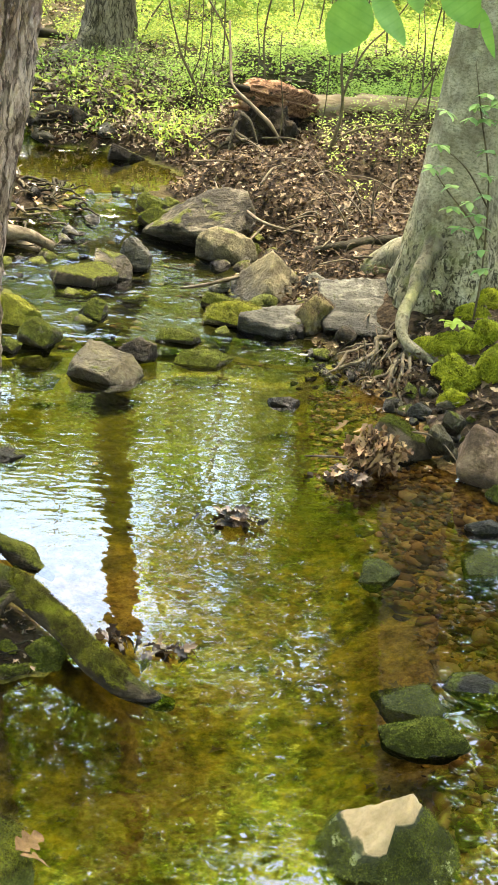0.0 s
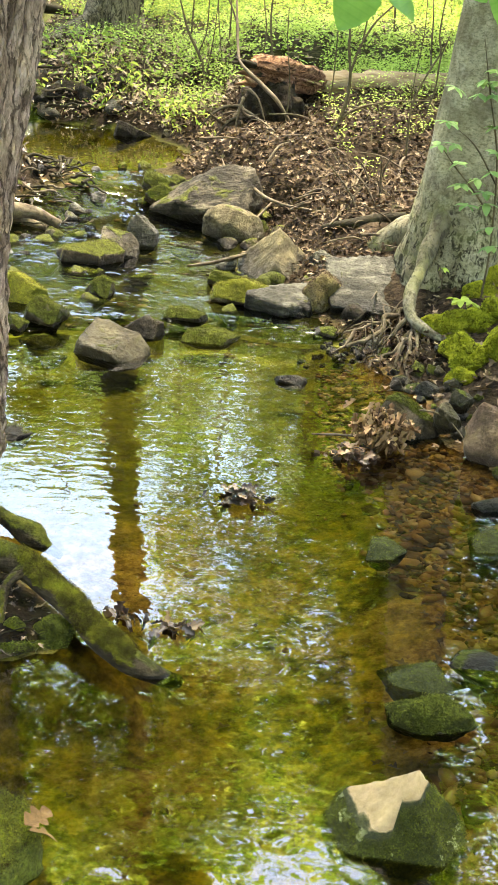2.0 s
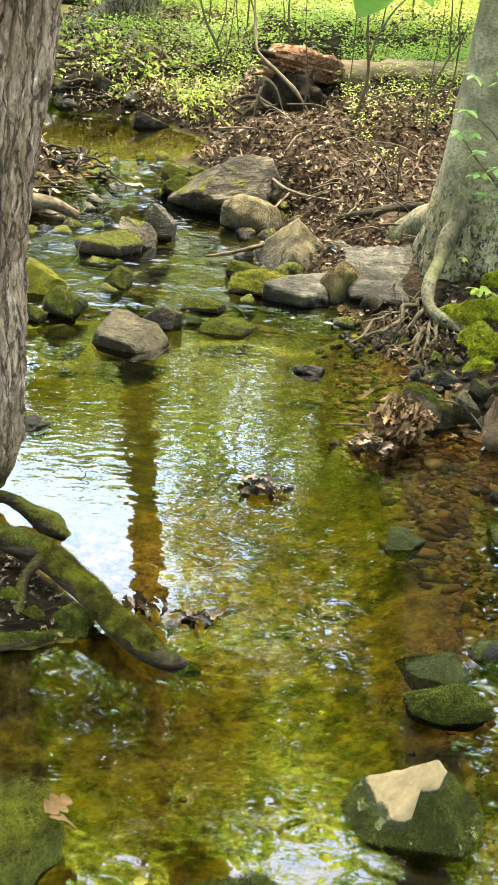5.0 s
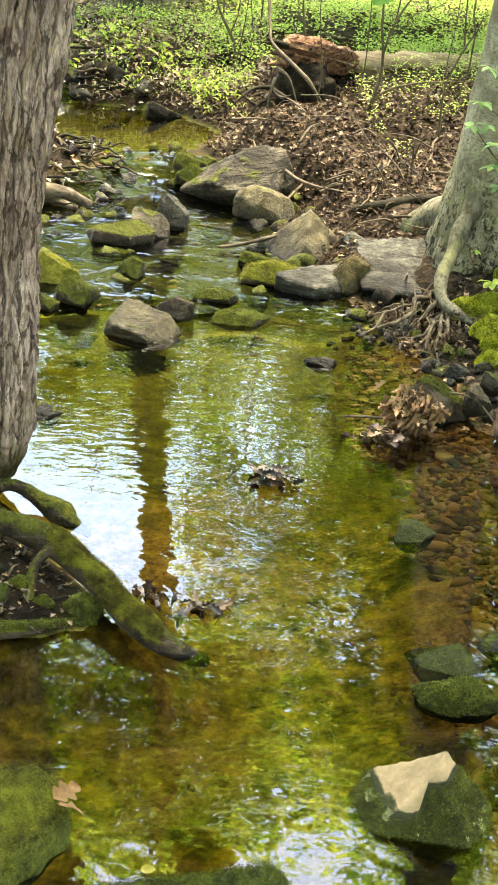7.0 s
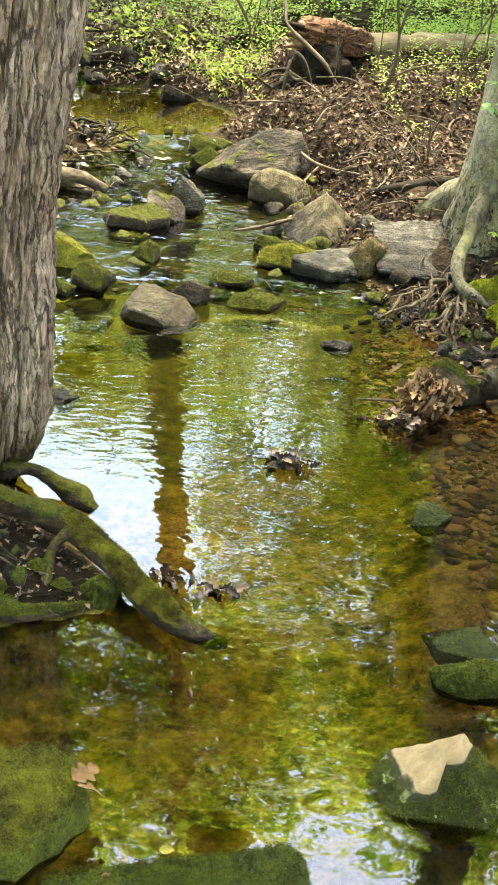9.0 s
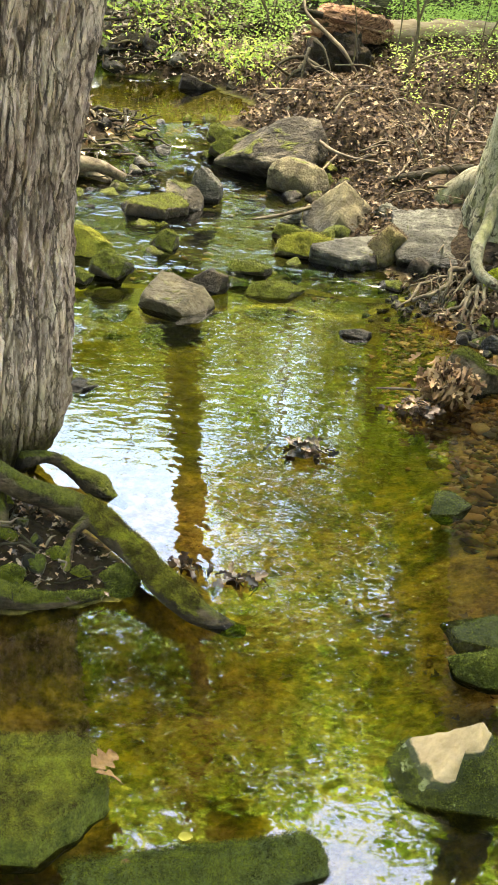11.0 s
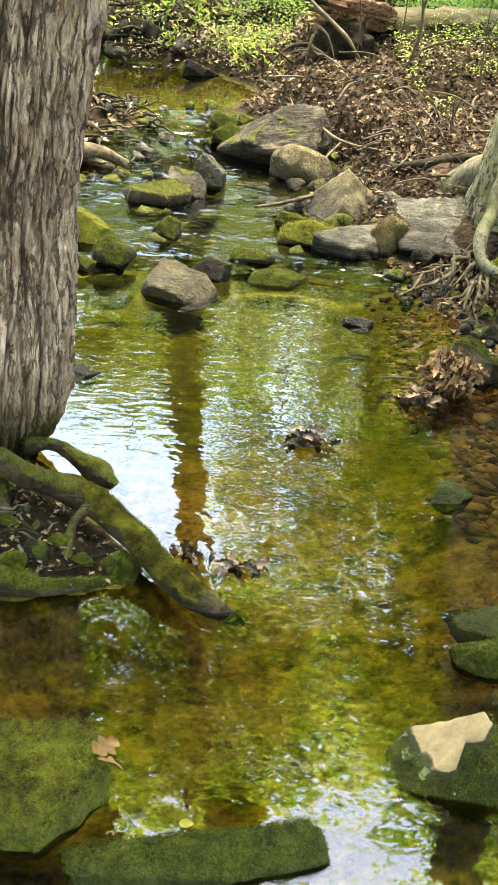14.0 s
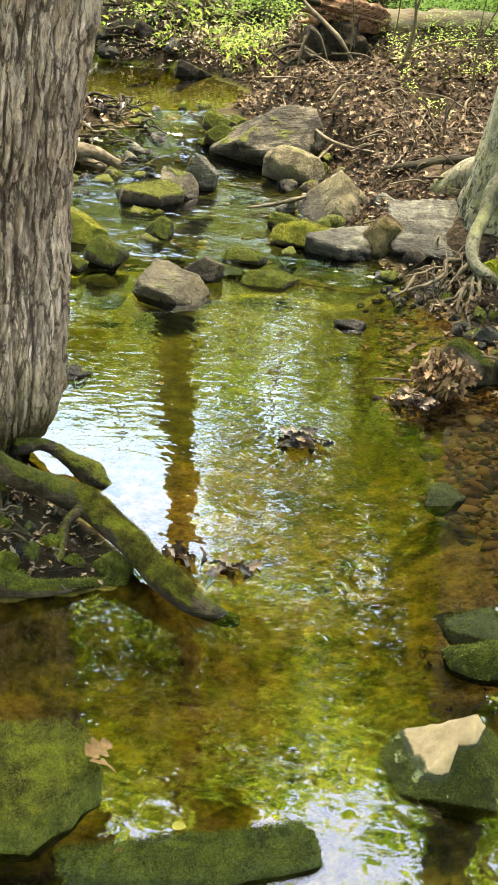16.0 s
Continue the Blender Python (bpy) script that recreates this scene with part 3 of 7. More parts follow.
RIGHT_Y = [-8, -4, 1.85, 3.19, 3.57, 3.75, 3.99, 4.34, 4.62, 4.98, 5.16, 5.71, 6.59, 6.78, 7.01, 7.22, 7.76, 8.42, 8.58, 8.68, 8.99, 9.21, 10.5, 400]
RIGHT_X = [1.4, 1.4, 1.39, 1.13, 0.93, 0.8, 0.7, 0.61, 0.49, 0.32, 0.22, 0.0, -0.09, -0.37, -0.52, -0.7, -0.57, -0.87, -1.15, -1.66, -1.75, -1.82, -2.48, -2.48]
LEVEL_Y = [-50, 4.93, 5.1, 6.0, 6.8, 7.05, 7.2, 7.4, 9.7, 9.82, 10.3, 13, 20, 40, 120, 400]
LEVEL_Z = [0, 0, 0.04, 0.07, 0.12, 0.18, 0.235, 0.28, 0.285, 0.40, 0.50, 0.62, 0.95, 1.9, 7.0, 12.0]


SKEW = 0.063


def level(x, y):
    """Height of the stream's surface; its steps run slightly askew."""
    x = np.clip(x, -2.5, 2.5)
    return np.interp(y * (1 - SKEW * x) + wander(x), LEVEL_Y, LEVEL_Z)


def wander(x):
    return 0.10 * np.sin(3.1 * x + 0.5) + 0.05 * np.sin(8.3 * x)


def off_bank(x, y):
    """Metres outside the stream's banks (negative over the bed)."""
    return np.maximum(np.interp(y, BANK_Y, LEFT_X) - x, x - np.interp(y, RIGHT_Y, RIGHT_X))


def ground_z(x, y):
    x, y = np.asarray(x, float), np.asarray(y, float)
    d = off_bank(x, y) + 0.06 * value2(x, y, 3.0, 3, 3)
    bed = np.interp(y, [-8, 1.5, 3.5, 4.5, 5.0, 7.0, 7.5, 8.4, 8.9, 9.6], [0.28, 0.2, 0.16, 0.12, 0.07, 0.07, 0.12, 0.14, 0.06, 0.04])
    shelf = np.interp(x, [0.2, 0.55], [1.0, 0.42]) * (y < 4.6) + 1.0 * (y >= 4.6)
    inside = -bed * shelf * sstep(-d / 0.4) + 0.012 * value2(x, y, 7, 9, 3)
    high = np.where(x > -0.4, np.interp(y, [2.5, 4.0, 5.0, 6.5, 9.0], [0.10, 0.13, 0.17, 0.24, 0.16]), np.interp(y, [2, 4, 8, 9, 10], [0.06, 0.08, 0.08, 0.06, 0.05]))
    o = np.maximum(d, 0)
    broad = np.where(x > -0.2, np.interp(y, [3.2, 4.4, 5.6, 6.4], [0.45, 0.62, 0.7, 0.5]), 0.5)
    outside = high * sstep(o / broad) + 0.09 * np.minimum(o, 2.2) + 0.035 * np.maximum(o - 2.2, 0) + 0.035 * value2(x, y, 1.7, 5, 4) * sstep(o / 0.3) + 0.012 * value2(x, y, 12, 6, 2) * sstep(o / 0.1)
    mound = 0.085 * np.exp(-(((x + 0.88) / 0.26) ** 2 + ((y - 2.62) / 0.24) ** 2))
    hollow = 0.16 * np.exp(-(((x + 0.06) / 0.26) ** 2 + ((y - 7.95) / 0.25) ** 2))
    hollow = hollow + 0.17 * np.exp(-(((x - 0.57) / 0.17) ** 2 + ((y - 7.15) / 0.22) ** 2))
    return level(x, y) + np.where(d < 0, inside, outside) + mound - hollow


def stretched(near, far, fine, grow):
    out, step, v = [], fine, 0.0
    v = near
    while v < far:
        step *= grow
        v += step
        out.append(v)
    return out


def build_ground():
    xs = sorted([-v for v in stretched(2.6, 320, 0.05, 1.16)] + list(np.arange(-2.6, 2.61, 0.045)) + stretched(2.6, 320, 0.05, 1.16))
    ys = sorted([-v for v in stretched(-0.8, 160, 0.05, 1.2)] + list(np.arange(0.8, 11.01, 0.045)) + stretched(11, 380, 0.06, 1.13))
    X, Y = np.meshgrid(xs, ys)
    Z = ground_z(X, Y)
    V = np.stack([X, Y, Z], -1).reshape(-1, 3)
    nx, ny = len(xs), len(ys)
    i = np.arange(nx * (ny - 1)).reshape(ny - 1, nx)[:, :-1].ravel()
    F = np.concatenate([np.stack([i, i + 1, i + nx + 1], 1), np.stack([i, i + nx + 1, i + nx], 1)])
    me = fast_mesh("ground", V, F, True)
    wet = me.attributes.new("wet", "FLOAT", "POINT")
    under = level(V[:, 0], V[:, 1]) + 0.012 - V[:, 2]
    wet.data.foreach_set("value", sstep(under / 0.03).astype(np.float32))
    # spans damp soil and the painted shade below slabs and roots
    damp_shade = me.attributes.new("damp_shade", "FLOAT", "POINT")
    damp_shade.data.foreach_set("value", np.maximum(1 - sstep((off_bank(V[:, 0], V[:, 1]) - 0.22) / 0.4), 1 - sstep((np.hypot(V[:, 0] + 0.95, V[:, 1] - 2.75) - 0.5) / 0.3)).astype(np.float32))
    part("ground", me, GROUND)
    tagged(bpy.data.objects["ground"], "brown leaf-mould forest floor sinking into an amber stream bed", "ground", kind="structure")


build_ground()


def water_sheet(name, label, y0, y1, pad, material, fine, chop):
    ys = np.arange(y0, y1 + 1e-6, fine)
    nx = 60
    s = np.linspace(0, 1, nx)
    real = ys / (1 - SKEW * np.interp(ys, [4.5, 6.0, 7.5], [0.0, -0.6, -1.3]))
    xl, xr = np.interp(real, BANK_Y, LEFT_X) - pad, np.interp(real, RIGHT_Y, RIGHT_X) + pad
    X = xl[:, None] * (1 - s) + xr[:, None] * s
    Y = (np.repeat(ys[:, None], nx, 1) - wander(np.clip(X, -2.5, 2.5))) / (1 - SKEW * np.clip(X, -2.5, 2.5))
    Z = level(X, Y) + chop * value2(X, Y, 9, 21, 3)
    V = np.stack([X, Y, Z], -1).reshape(-1, 3)
    i = np.arange(nx * (len(ys) - 1)).reshape(-1, nx)[:, :-1].ravel()
    F = np.concatenate([np.stack([i, i + 1, i + nx + 1], 1), np.stack([i, i + nx + 1, i + nx], 1)])
    ob = part(name, fast_mesh(name, V, F, True), material)
    return tagged(ob, label, "water", kind="structure")


water_sheet("water", "clear green-brown stream pool mirroring trees and sky", -6, 4.95, 0.35, WATER, 0.1, 0.0)
water_sheet("water", "shallow riffle running between mossy stones", 4.95, 7.45, 0.3, RIFFLE, 0.03, 0.006)
water_sheet("water", "still far pool reflecting green woodland", 7.45, 9.7, 0.35, FAR_WATER, 0.1, 0.0)
water_sheet("water", "thin trickle falling into the far pool", 9.7, 10.4, 0.1, RIFFLE, 0.03, 0.008)


# ---- stones ----
# broken faces of the larger stones: normal and distance
DOME = ((-0.62, -0.2, 0.76, 0.55), (0.85, -0.25, 0.50, 0.72), (0.12, -0.88, 0.46, 0.62), (-0.8, -0.5, 0.2, 0.9), (0.9, -0.45, 0.2, 0.92), (0.1, 0.9, 0.4, 0.7), (-0.95, 0.3, 0.1, 1.0), (0.9, 0.3, 0.1, 0.98), (0, -1, -0.2, 0.85), (0, 0, -1, 0.7))
MOSSTOP_BLOCK = ((0.08, -0.10, 1.0, 0.42), (-0.10, 0.08, 1.0, 0.44), (0.86, -0.50, 0.20, 0.82), (0.97, 0.1, 0.18, 0.95), (-0.2, -0.95, 0.15, 0.85), (-0.95, 0.1, 0.2, 0.95), (0.0, 1.0, 0.15, 0.85), (0, 0, -1, 0.6))
WEDGE = ((0.05, -0.25, 0.97, 0.42), (0.60, -0.30, 0.74, 0.54), (-0.05, -0.97, -0.20, 0.55), (0.75, -0.65, -0.10, 0.74), (-0.97, -0.10, 0.20, 0.85), (-0.6, -0.7, 0.3, 0.85), (0.1, 0.95, 0.2, 0.75), (0.97, 0.1, 0.1, 0.95), (0, 0, -1, 0.6))
TILTED = ((0.03, -0.50, 0.86, 0.42), (-0.15, -0.42, 0.9, 0.42), (-0.2, -0.95, -0.2, 0.78), (0.4, -0.9, 0.0, 0.85), (-0.95, -0.1, 0.1, 0.95), (0.95, 0.1, 0.1, 0.95), (0.1, 1.0, 0.1, 0.7), (0, 0, -1, 0.5))
PYRAMID = ((-0.72, -0.35, 0.62, 0.42), (0.62, -0.42, 0.66, 0.40), (0.0, -0.95, 0.15, 0.62), (0.2, 0.8, 0.55, 0.5), (-0.9, 0.2, -0.2, 0.9), (0.9, 0.1, -0.2, 0.95), (0, 0, -1, 0.6))
FLAT = ((0.05, -0.12, 1.0, 0.30), (-0.12, 0.2, 0.95, 0.33), (-0.3, -1.0, -0.15, 0.72), (0.5, -0.9, 0.1, 0.8), (-0.95, -0.1, 0.1, 0.95), (0.95, 0.1, 0.1, 0.95), (0.1, 1.0, 0.1, 0.8), (0, 0, -1, 0.5))
SLOPED = ((0.10, -0.42, 0.90, 0.42), (-0.30, -0.15, 0.94, 0.45), (-0.52, -0.80, -0.30, 0.55), (0.1, -0.96, -0.25, 0.70), (0.95, -0.2, 0.1, 0.9), (-0.95, 0.15, 0.2, 1.0), (0.1, 0.95, 0.3, 0.75), (0, 0, -1, 0.6))

ROCK_COUNT = [0]


def rock_mesh(size, seed, facets=11, peak=0.0, sub=5, faces=None, rugged=1.0):
    """A worn, facetted stone: half-widths from size, top at size[2], foot sunk below."""
    rng = random.Random(seed)
    planes = []
    for i in range(facets):
        a = 2.399963 * i + rng.uniform(-0.4, 0.4)
        zz = 1 - 2 * (i + 0.5) / facets
        rr = math.sqrt(1 - zz * zz)
        planes.append((Vector((rr * math.cos(a), rr * math.sin(a), zz)), rng.uniform(0.62, 1.0)))
    if faces:
        planes = [(Vector(q[:3]).normalized(), q[3]) for q in faces]
    bm = bmesh.new()
    bmesh.ops.create_icosphere(bm, subdivisions=sub, radius=1)
    w, d, h = size[0] / 2, size[1] / 2, size[2]
    low = max(0.05, 0.5 * h)
    off = Vector((seed * 1.7, seed * 0.9, 0))
    co = []
    for v in bm.verts:
        n = v.co.normalized()
        inv = sum(max(0.0, n.dot(p) / k) ** 46 for p, k in planes) ** (1 / 46)
        r = 1.0 / max(inv, 0.6)
        r *= 1 + rugged * (0.05 * noise.noise(n * 1.7 + off) + 0.045 * noise.noise(n * 4 + off) + 0.028 * noise.noise(n * 9 + off) + 0.014 * noise.noise(n * 22 + off))
        co.append(n * r)
    top = max(c.z for c in co)
    band = [c for c in co if c.z > -0.1]
    x0, x1 = min(c.x for c in band), max(c.x for c in band)
    y0, y1 = min(c.y for c in band), max(c.y for c in band)
    for v, c in zip(bm.verts, co):
        x, y, z = (2 * c.x - x0 - x1) / (x1 - x0), (2 * c.y - y0 - y1) / (y1 - y0), c.z / top
        x, y = max(-1.0, min(1.0, x)), max(-1.0, min(1.0, y))
        if z < 0:
            x, y = x * (1 + 0.25 * max(z, -1)), y * (1 + 0.25 * max(z, -1))
        if peak and z > 0:
            k = 1 - peak * z
            x, y = x * k, y * k
        v.co = Vector((x * w, y * d, z * h if z > 0 else max(z, -1) * low))
    me = bpy.data.meshes.new("stone")
    bm.to_mesh(me)
    bm.free()
    me.polygons.foreach_set("use_smooth", [True] * len(me.polygons))
    return me


def rock(name, label, material, place, size, turn=None, facets=11, peak=0.0, lean=0.0, faces=None, rugged=1.0):
    ROCK_COUNT[0] += 1
    seed = ROCK_COUNT[0] * 7 + 3
    me = rock_mesh(size, seed, facets, peak, 5, faces, rugged)
    ob = part(name, me, material)
    az = math.degrees(math.atan2(-place[0], place[1]))
    ob.matrix_world = pose(*place, 0, 0, az) @ pose(0, 0, 0, 0, lean, 0) if turn is None else pose(*place, 0, 0, turn + az) @ pose(0, 0, 0, 0, lean, 0)
    tagged(ob, label, "stone" if name != "boulder" else "boulder")
    if material in FURRED:
        size_b, count, tone, where = FURRED[material]
        area = size[0] * size[1]
        moss_fur(ob, min(100000, int(count * area / 0.03)), size_b, tone, seed, where)
    return ob


def moss_fur(ob, count, blade, material, seed, where=0.15, patchy=0.35, keep=None):
    """Fine upright moss shoots over the upper faces of a stone or root, as one part."""
    me = ob.data
    nf = len(me.polygons)
    cen, nor, area = np.empty(nf * 3), np.empty(nf * 3), np.empty(nf)
    me.polygons.foreach_get("center", cen)
    me.polygons.foreach_get("normal", nor)
    me.polygons.foreach_get("area", area)
    cen, nor = cen.reshape(-1, 3), nor.reshape(-1, 3)
    rot = np.array(ob.matrix_world.to_3x3())
    up = nor @ rot.T
    ok = (up[:, 2] + patchy * value2(cen[:, 0] + seed, cen[:, 1] + cen[:, 2], 9, seed, 3) > where)
    if keep is not None:
        ok &= keep(cen)
    if not ok.any():
        return None
    rng = np.random.default_rng(seed)
    pick = rng.choice(np.flatnonzero(ok), count, p=area[ok] / area[ok].sum())
    spread = np.sqrt(area[pick])[:, None]
    p = cen[pick] + rng.normal(0, 0.45, (count, 3)) * spread + nor[pick] * blade * rng.uniform(-0.2, 0.9, (count, 1))
    V, F = leaf_cloud(p, blade * rng.uniform(0.6, 1.5, count), seed + 1, 0.26, 0.2, 0.2)
    fur = part("moss", fast_mesh("moss", V, F), material, ob)
    return fur


FUR_LIME = simple("moss_shoots_bright", [(0.38, (0.03, 0.034, 0.007, 1)), (0.5, (0.20, 0.23, 0.02, 1)), (0.64, (0.38, 0.40, 0.04, 1))], 19, 0.9, 0, per_island=True, spread=0.3, translucent=0.25)
FUR_OLIVE = simple("moss_shoots_olive", [(0.36, (0.0112, 0.0118, 0.0048, 1)), (0.5, (0.0484, 0.0588, 0.0084, 1)), (0.68, (0.134, 0.151, 0.018, 1))], 26, 0.9, 0, per_island=True, spread=0.3, translucent=0.25)
FUR_MID = simple("moss_shoots_mid", [(0.40, (0.02, 0.014, 0.006, 1)), (0.46, (0.06, 0.045, 0.014, 1)), (0.53, (0.11, 0.112, 0.014, 1)), (0.62, (0.24, 0.235, 0.028, 1))], 11, 0.9, 0, per_island=True, spread=0.2, translucent=0.25)
FUR_DARK = simple("moss_shoots_dark", [(0.36, (0.018, 0.02, 0.006, 1)), (0.5, (0.06, 0.07, 0.013, 1)), (0.68, (0.17, 0.18, 0.03, 1))], 26, 0.9, 0, per_island=True, spread=0.3, translucent=0.2)
FURRED = {MOSSBIG: (0.0036, 26000, FUR_MID, 0.45), SUBMOSS: (0.0036, 22000, FUR_OLIVE, 0.2), DMOSS: (0.0042, 24000, FUR_DARK, 0.1), ALGAE: (0.004, 4000, FUR_DARK, 0.4),
          YMOSS: (0.0048, 7000, FUR_MID, 0.3), MOSSY: (0.0045, 6000, FUR_OLIVE, 0.45), MOSSTOP: (0.0045, 3600, FUR_OLIVE, 0.8), DRYMOSS: (0.006, 4000, DRYLEAF, 0.2)}


rock("boulder", "angular tan boulder with a pale top standing in shallow water", TAN_WET_SHADED, (-0.622, 4.585, 0.000), (0.30, 0.24, 0.104), turn=-24, lean=5, faces=WEDGE, rugged=0.85)
rock("stone", "dark wet stone tucked behind a tan boulder", DARK, (-0.508, 4.784, 0.020), (0.183, 0.108, 0.088))
rock("stone", "low dark stone capped with green moss in the riffle", MOSSY, (-0.352, 5.046, 0.030), (0.211, 0.125, 0.05), rugged=0.7)
rock("stone", "flat mossy stone where the riffle spills into the pool", MOSSY, (-0.224, 4.849, 0.000), (0.263, 0.142, 0.05), rugged=0.6)
rock("stone", "dark rounded stone under olive moss", MOSSY, (-0.946, 4.883, 0.030), (0.207, 0.163, 0.109))
rock("stone", "yellow-green moss-covered stone at the stream margin", YMOSS, (-1.100, 5.095, 0.050), (0.259, 0.203, 0.122))
rock("stone", "small mossy cobble beside a dark mossy stone", MOSSY, (-1.054, 4.761, 0.020), (0.114, 0.090, 0.058))
rock("stone", "small mossy stone in fast shallow water", MOSSY, (-0.766, 5.235, 0.060), (0.141, 0.112, 0.081))
rock("stone", "flat brown stone with a mossy top in the riffle", MOSSTOP, (-0.904, 5.796, 0.070), (0.345, 0.286, 0.085), turn=5, faces=FLAT)
rock("stone", "rounded brown stone with patchy moss", SLATE, (-0.775, 5.90, 0.075), (0.226, 0.17, 0.125), turn=-12, faces=WEDGE)
rock("stone", "grey-brown upright stone with moss at the waterline", GREY, (-0.675, 6.050, 0.100), (0.185, 0.128, 0.158))
rock("boulder", "large sloping layered grey boulder with moss streaks", SLATE, (-0.379, 6.671, 0.160), (0.677, 0.330, 0.240), turn=-10, lean=-10, faces=SLOPED)
rock("boulder", "smooth pale buff boulder in front of a grey one", TAN, (-0.205, 6.40, 0.10), (0.35, 0.24, 0.175), facets=22, rugged=0.45)
rock("stone", "dark mossy stone beside the little cascade", MOSSY, (-0.667, 6.852, 0.250), (0.213, 0.148, 0.084))
rock("stone", "dark wet mossy stone at the foot of the cascade", MOSSY, (-0.649, 6.775, 0.190), (0.197, 0.137, 0.094))
rock("stone", "mossy ledge stone at the outlet of the far pool", MOSSY, (-0.302, 7.242, 0.270), (0.390, 0.192, 0.058))
rock("stone", "yellow moss-capped stone behind the grey boulder", YMOSS, (-0.110, 7.073, 0.220), (0.204, 0.141, 0.105))
rock("boulder", "pyramid-shaped pale stone with a wet base darkened by painted shade", TAN_WET_SHADED, (0.067, 5.775, 0.070), (0.45, 0.32, 0.23), turn=0, faces=PYRAMID, rugged=0.6)
rock("stone", "flat pale stone half bedded in leaf litter", GREY, (0.280, 5.741, 0.140), (0.174, 0.137, 0.080))
rock("stone", "small pale cobble in the leaf litter", TAN, (0.287, 5.664, 0.120), (0.083, 0.066, 0.051))
rock("stone", "low mossy stone at the edge of the riffle", YMOSS, (-0.122, 5.323, 0.055), (0.279, 0.192, 0.103))
rock("stone", "dark mossy cobble behind a low mossy stone", MOSSY, (-0.199, 5.548, 0.070), (0.185, 0.110, 0.058))
rock("slab", "flat pale slab with a weathered top over the water edge", GREY, (0.069, 5.335, 0.045), (0.371, 0.445, 0.086), turn=-4, faces=FLAT)
rock("stone", "brown stone furred with dry moss between slabs", DRYMOSS, (0.277, 5.322, 0.060), (0.290, 0.337, 0.165))
rock("slab", "broad layered grey slab under the tree roots", GREY, (0.475, 5.320, 0.100), (0.43, 0.46, 0.175), turn=6, faces=TILTED, rugged=0.8)
rock("stone", "low dark stone breaking the pool surface", DARK, (0.126, 4.403, 0.000), (0.134, 0.090, 0.030))
rock("stone", "mossy stone with dry leaves caught on it", MOSSTOP, (0.544, 3.954, 0.000), (0.262, 0.154, 0.152))
rock("boulder", "reddish-brown smooth boulder on the bank", RED, (0.838, 3.766, 0.020), (0.227, 0.177, 0.194), facets=14)
rock("stone", "pale angular cobble on the bank", TAN, (0.683, 3.920, 0.060), (0.107, 0.085, 0.079))
rock("stone", "pale chunk of stone on the bank", TAN, (0.747, 4.048, 0.100), (0.092, 0.073, 0.053))
rock("stone", "half-sunk dark cobble at the water edge", MOSSY, (0.855, 3.623, 0.000), (0.095, 0.066, 0.052))
rock("stone", "flat pale cobble at the water edge", GREY, (0.770, 3.376, 0.000), (0.134, 0.092, 0.035))
rock("stone", "thin flat stone by the dangling roots", GREY, (0.657, 4.325, 0.020), (0.098, 0.058, 0.053))
rock("stone", "green algae-covered stone breaking the pool surface", ALGAE, (0.409, 3.030, -0.010), (0.118, 0.174, 0.040))
rock("stone", "flat algae-covered stone just breaking the surface", ALGAE, (0.735, 3.132, -0.015), (0.159, 0.193, 0.030))
rock("stone", "dark moss-covered stone standing in the pool", DMOSS, (0.448, 2.222, 0.000), (0.215, 0.112, 0.060))
rock("stone", "flat dark stone awash in the pool", ALGAE, (0.437, 2.390, -0.012), (0.202, 0.168, 0.025))
rock("stone", "flat purplish-brown stone awash in the pool", DARK, (0.616, 2.474, -0.010), (0.187, 0.110, 0.025))
rock("boulder", "rounded boulder with bare tan stone above dark moss", PATCH, (0.334, 1.848, 0.000), (0.292, 0.175, 0.148), turn=0, peak=0.32, faces=DOME, rugged=0.5)
rock("stone", "small dark stone beside the mossy root", DMOSS, (-0.456, 2.443, 0.000), (0.111, 0.111, 0.060))
rock("boulder", "moss-covered flat-topped boulder at the pool edge", MOSSBIG, (-0.55, 1.635, 0.000), (0.46, 0.27, 0.095), turn=-9, faces=MOSSTOP_BLOCK)
rock("slab", "moss-furred slab lying just under the water surface", SUBMOSS, (-0.14, 1.545, -0.014), (0.50, 0.125, 0.05), turn=8.5, faces=FLAT, rugged=1.4)
rock("stone", "small dark stone breaking the surface near the tree", DARK, (-0.820, 3.681, -0.010), (0.128, 0.147, 0.030))
rock("stone", "pale rounded cobble at the far pool edge", TAN, (-0.730, 8.411, 0.280), (0.185, 0.147, 0.067))
rock("stone", "flat dark stone slab at the far pool edge", DARK, (-1.020, 8.388, 0.270), (0.266, 0.158, 0.120))
rock("stone", "low mat of bright moss on a stone awash in the riffle", YMOSS, (-1.140, 6.176, 0.072), (0.211, 0.230, 0.017))
rock("stone", "low mat of bright moss on a stone awash in the riffle", YMOSS, (-1.267, 5.932, 0.066), (0.237, 0.272, 0.017))
rock("stone", "flat mossy stone awash at the riffle edge", MOSSY, (-0.918, 5.602, 0.047), (0.216, 0.154, 0.017))
rock("stone", "flat mossy stone awash at the riffle edge", MOSSY, (-1.137, 5.601, 0.051), (0.233, 0.230, 0.017))
rock("stone", "flat mossy stone awash at the riffle edge", MOSSY, (-1.070, 6.775, 0.090), (0.200, 0.294, 0.017))
rock("stone", "flat mossy stone awash at the riffle edge", MOSSY, (-1.255, 6.686, 0.089), (0.222, 0.242, 0.017))
rock("stone", "flat mossy stone awash at the riffle edge", MOSSY, (-0.943, 4.712, -0.022), (0.177, 0.136, 0.017))
rock("stone", "flat mossy stone awash at the riffle edge", MOSSY, (-0.631, 5.589, 0.042), (0.160, 0.131, 0.017))
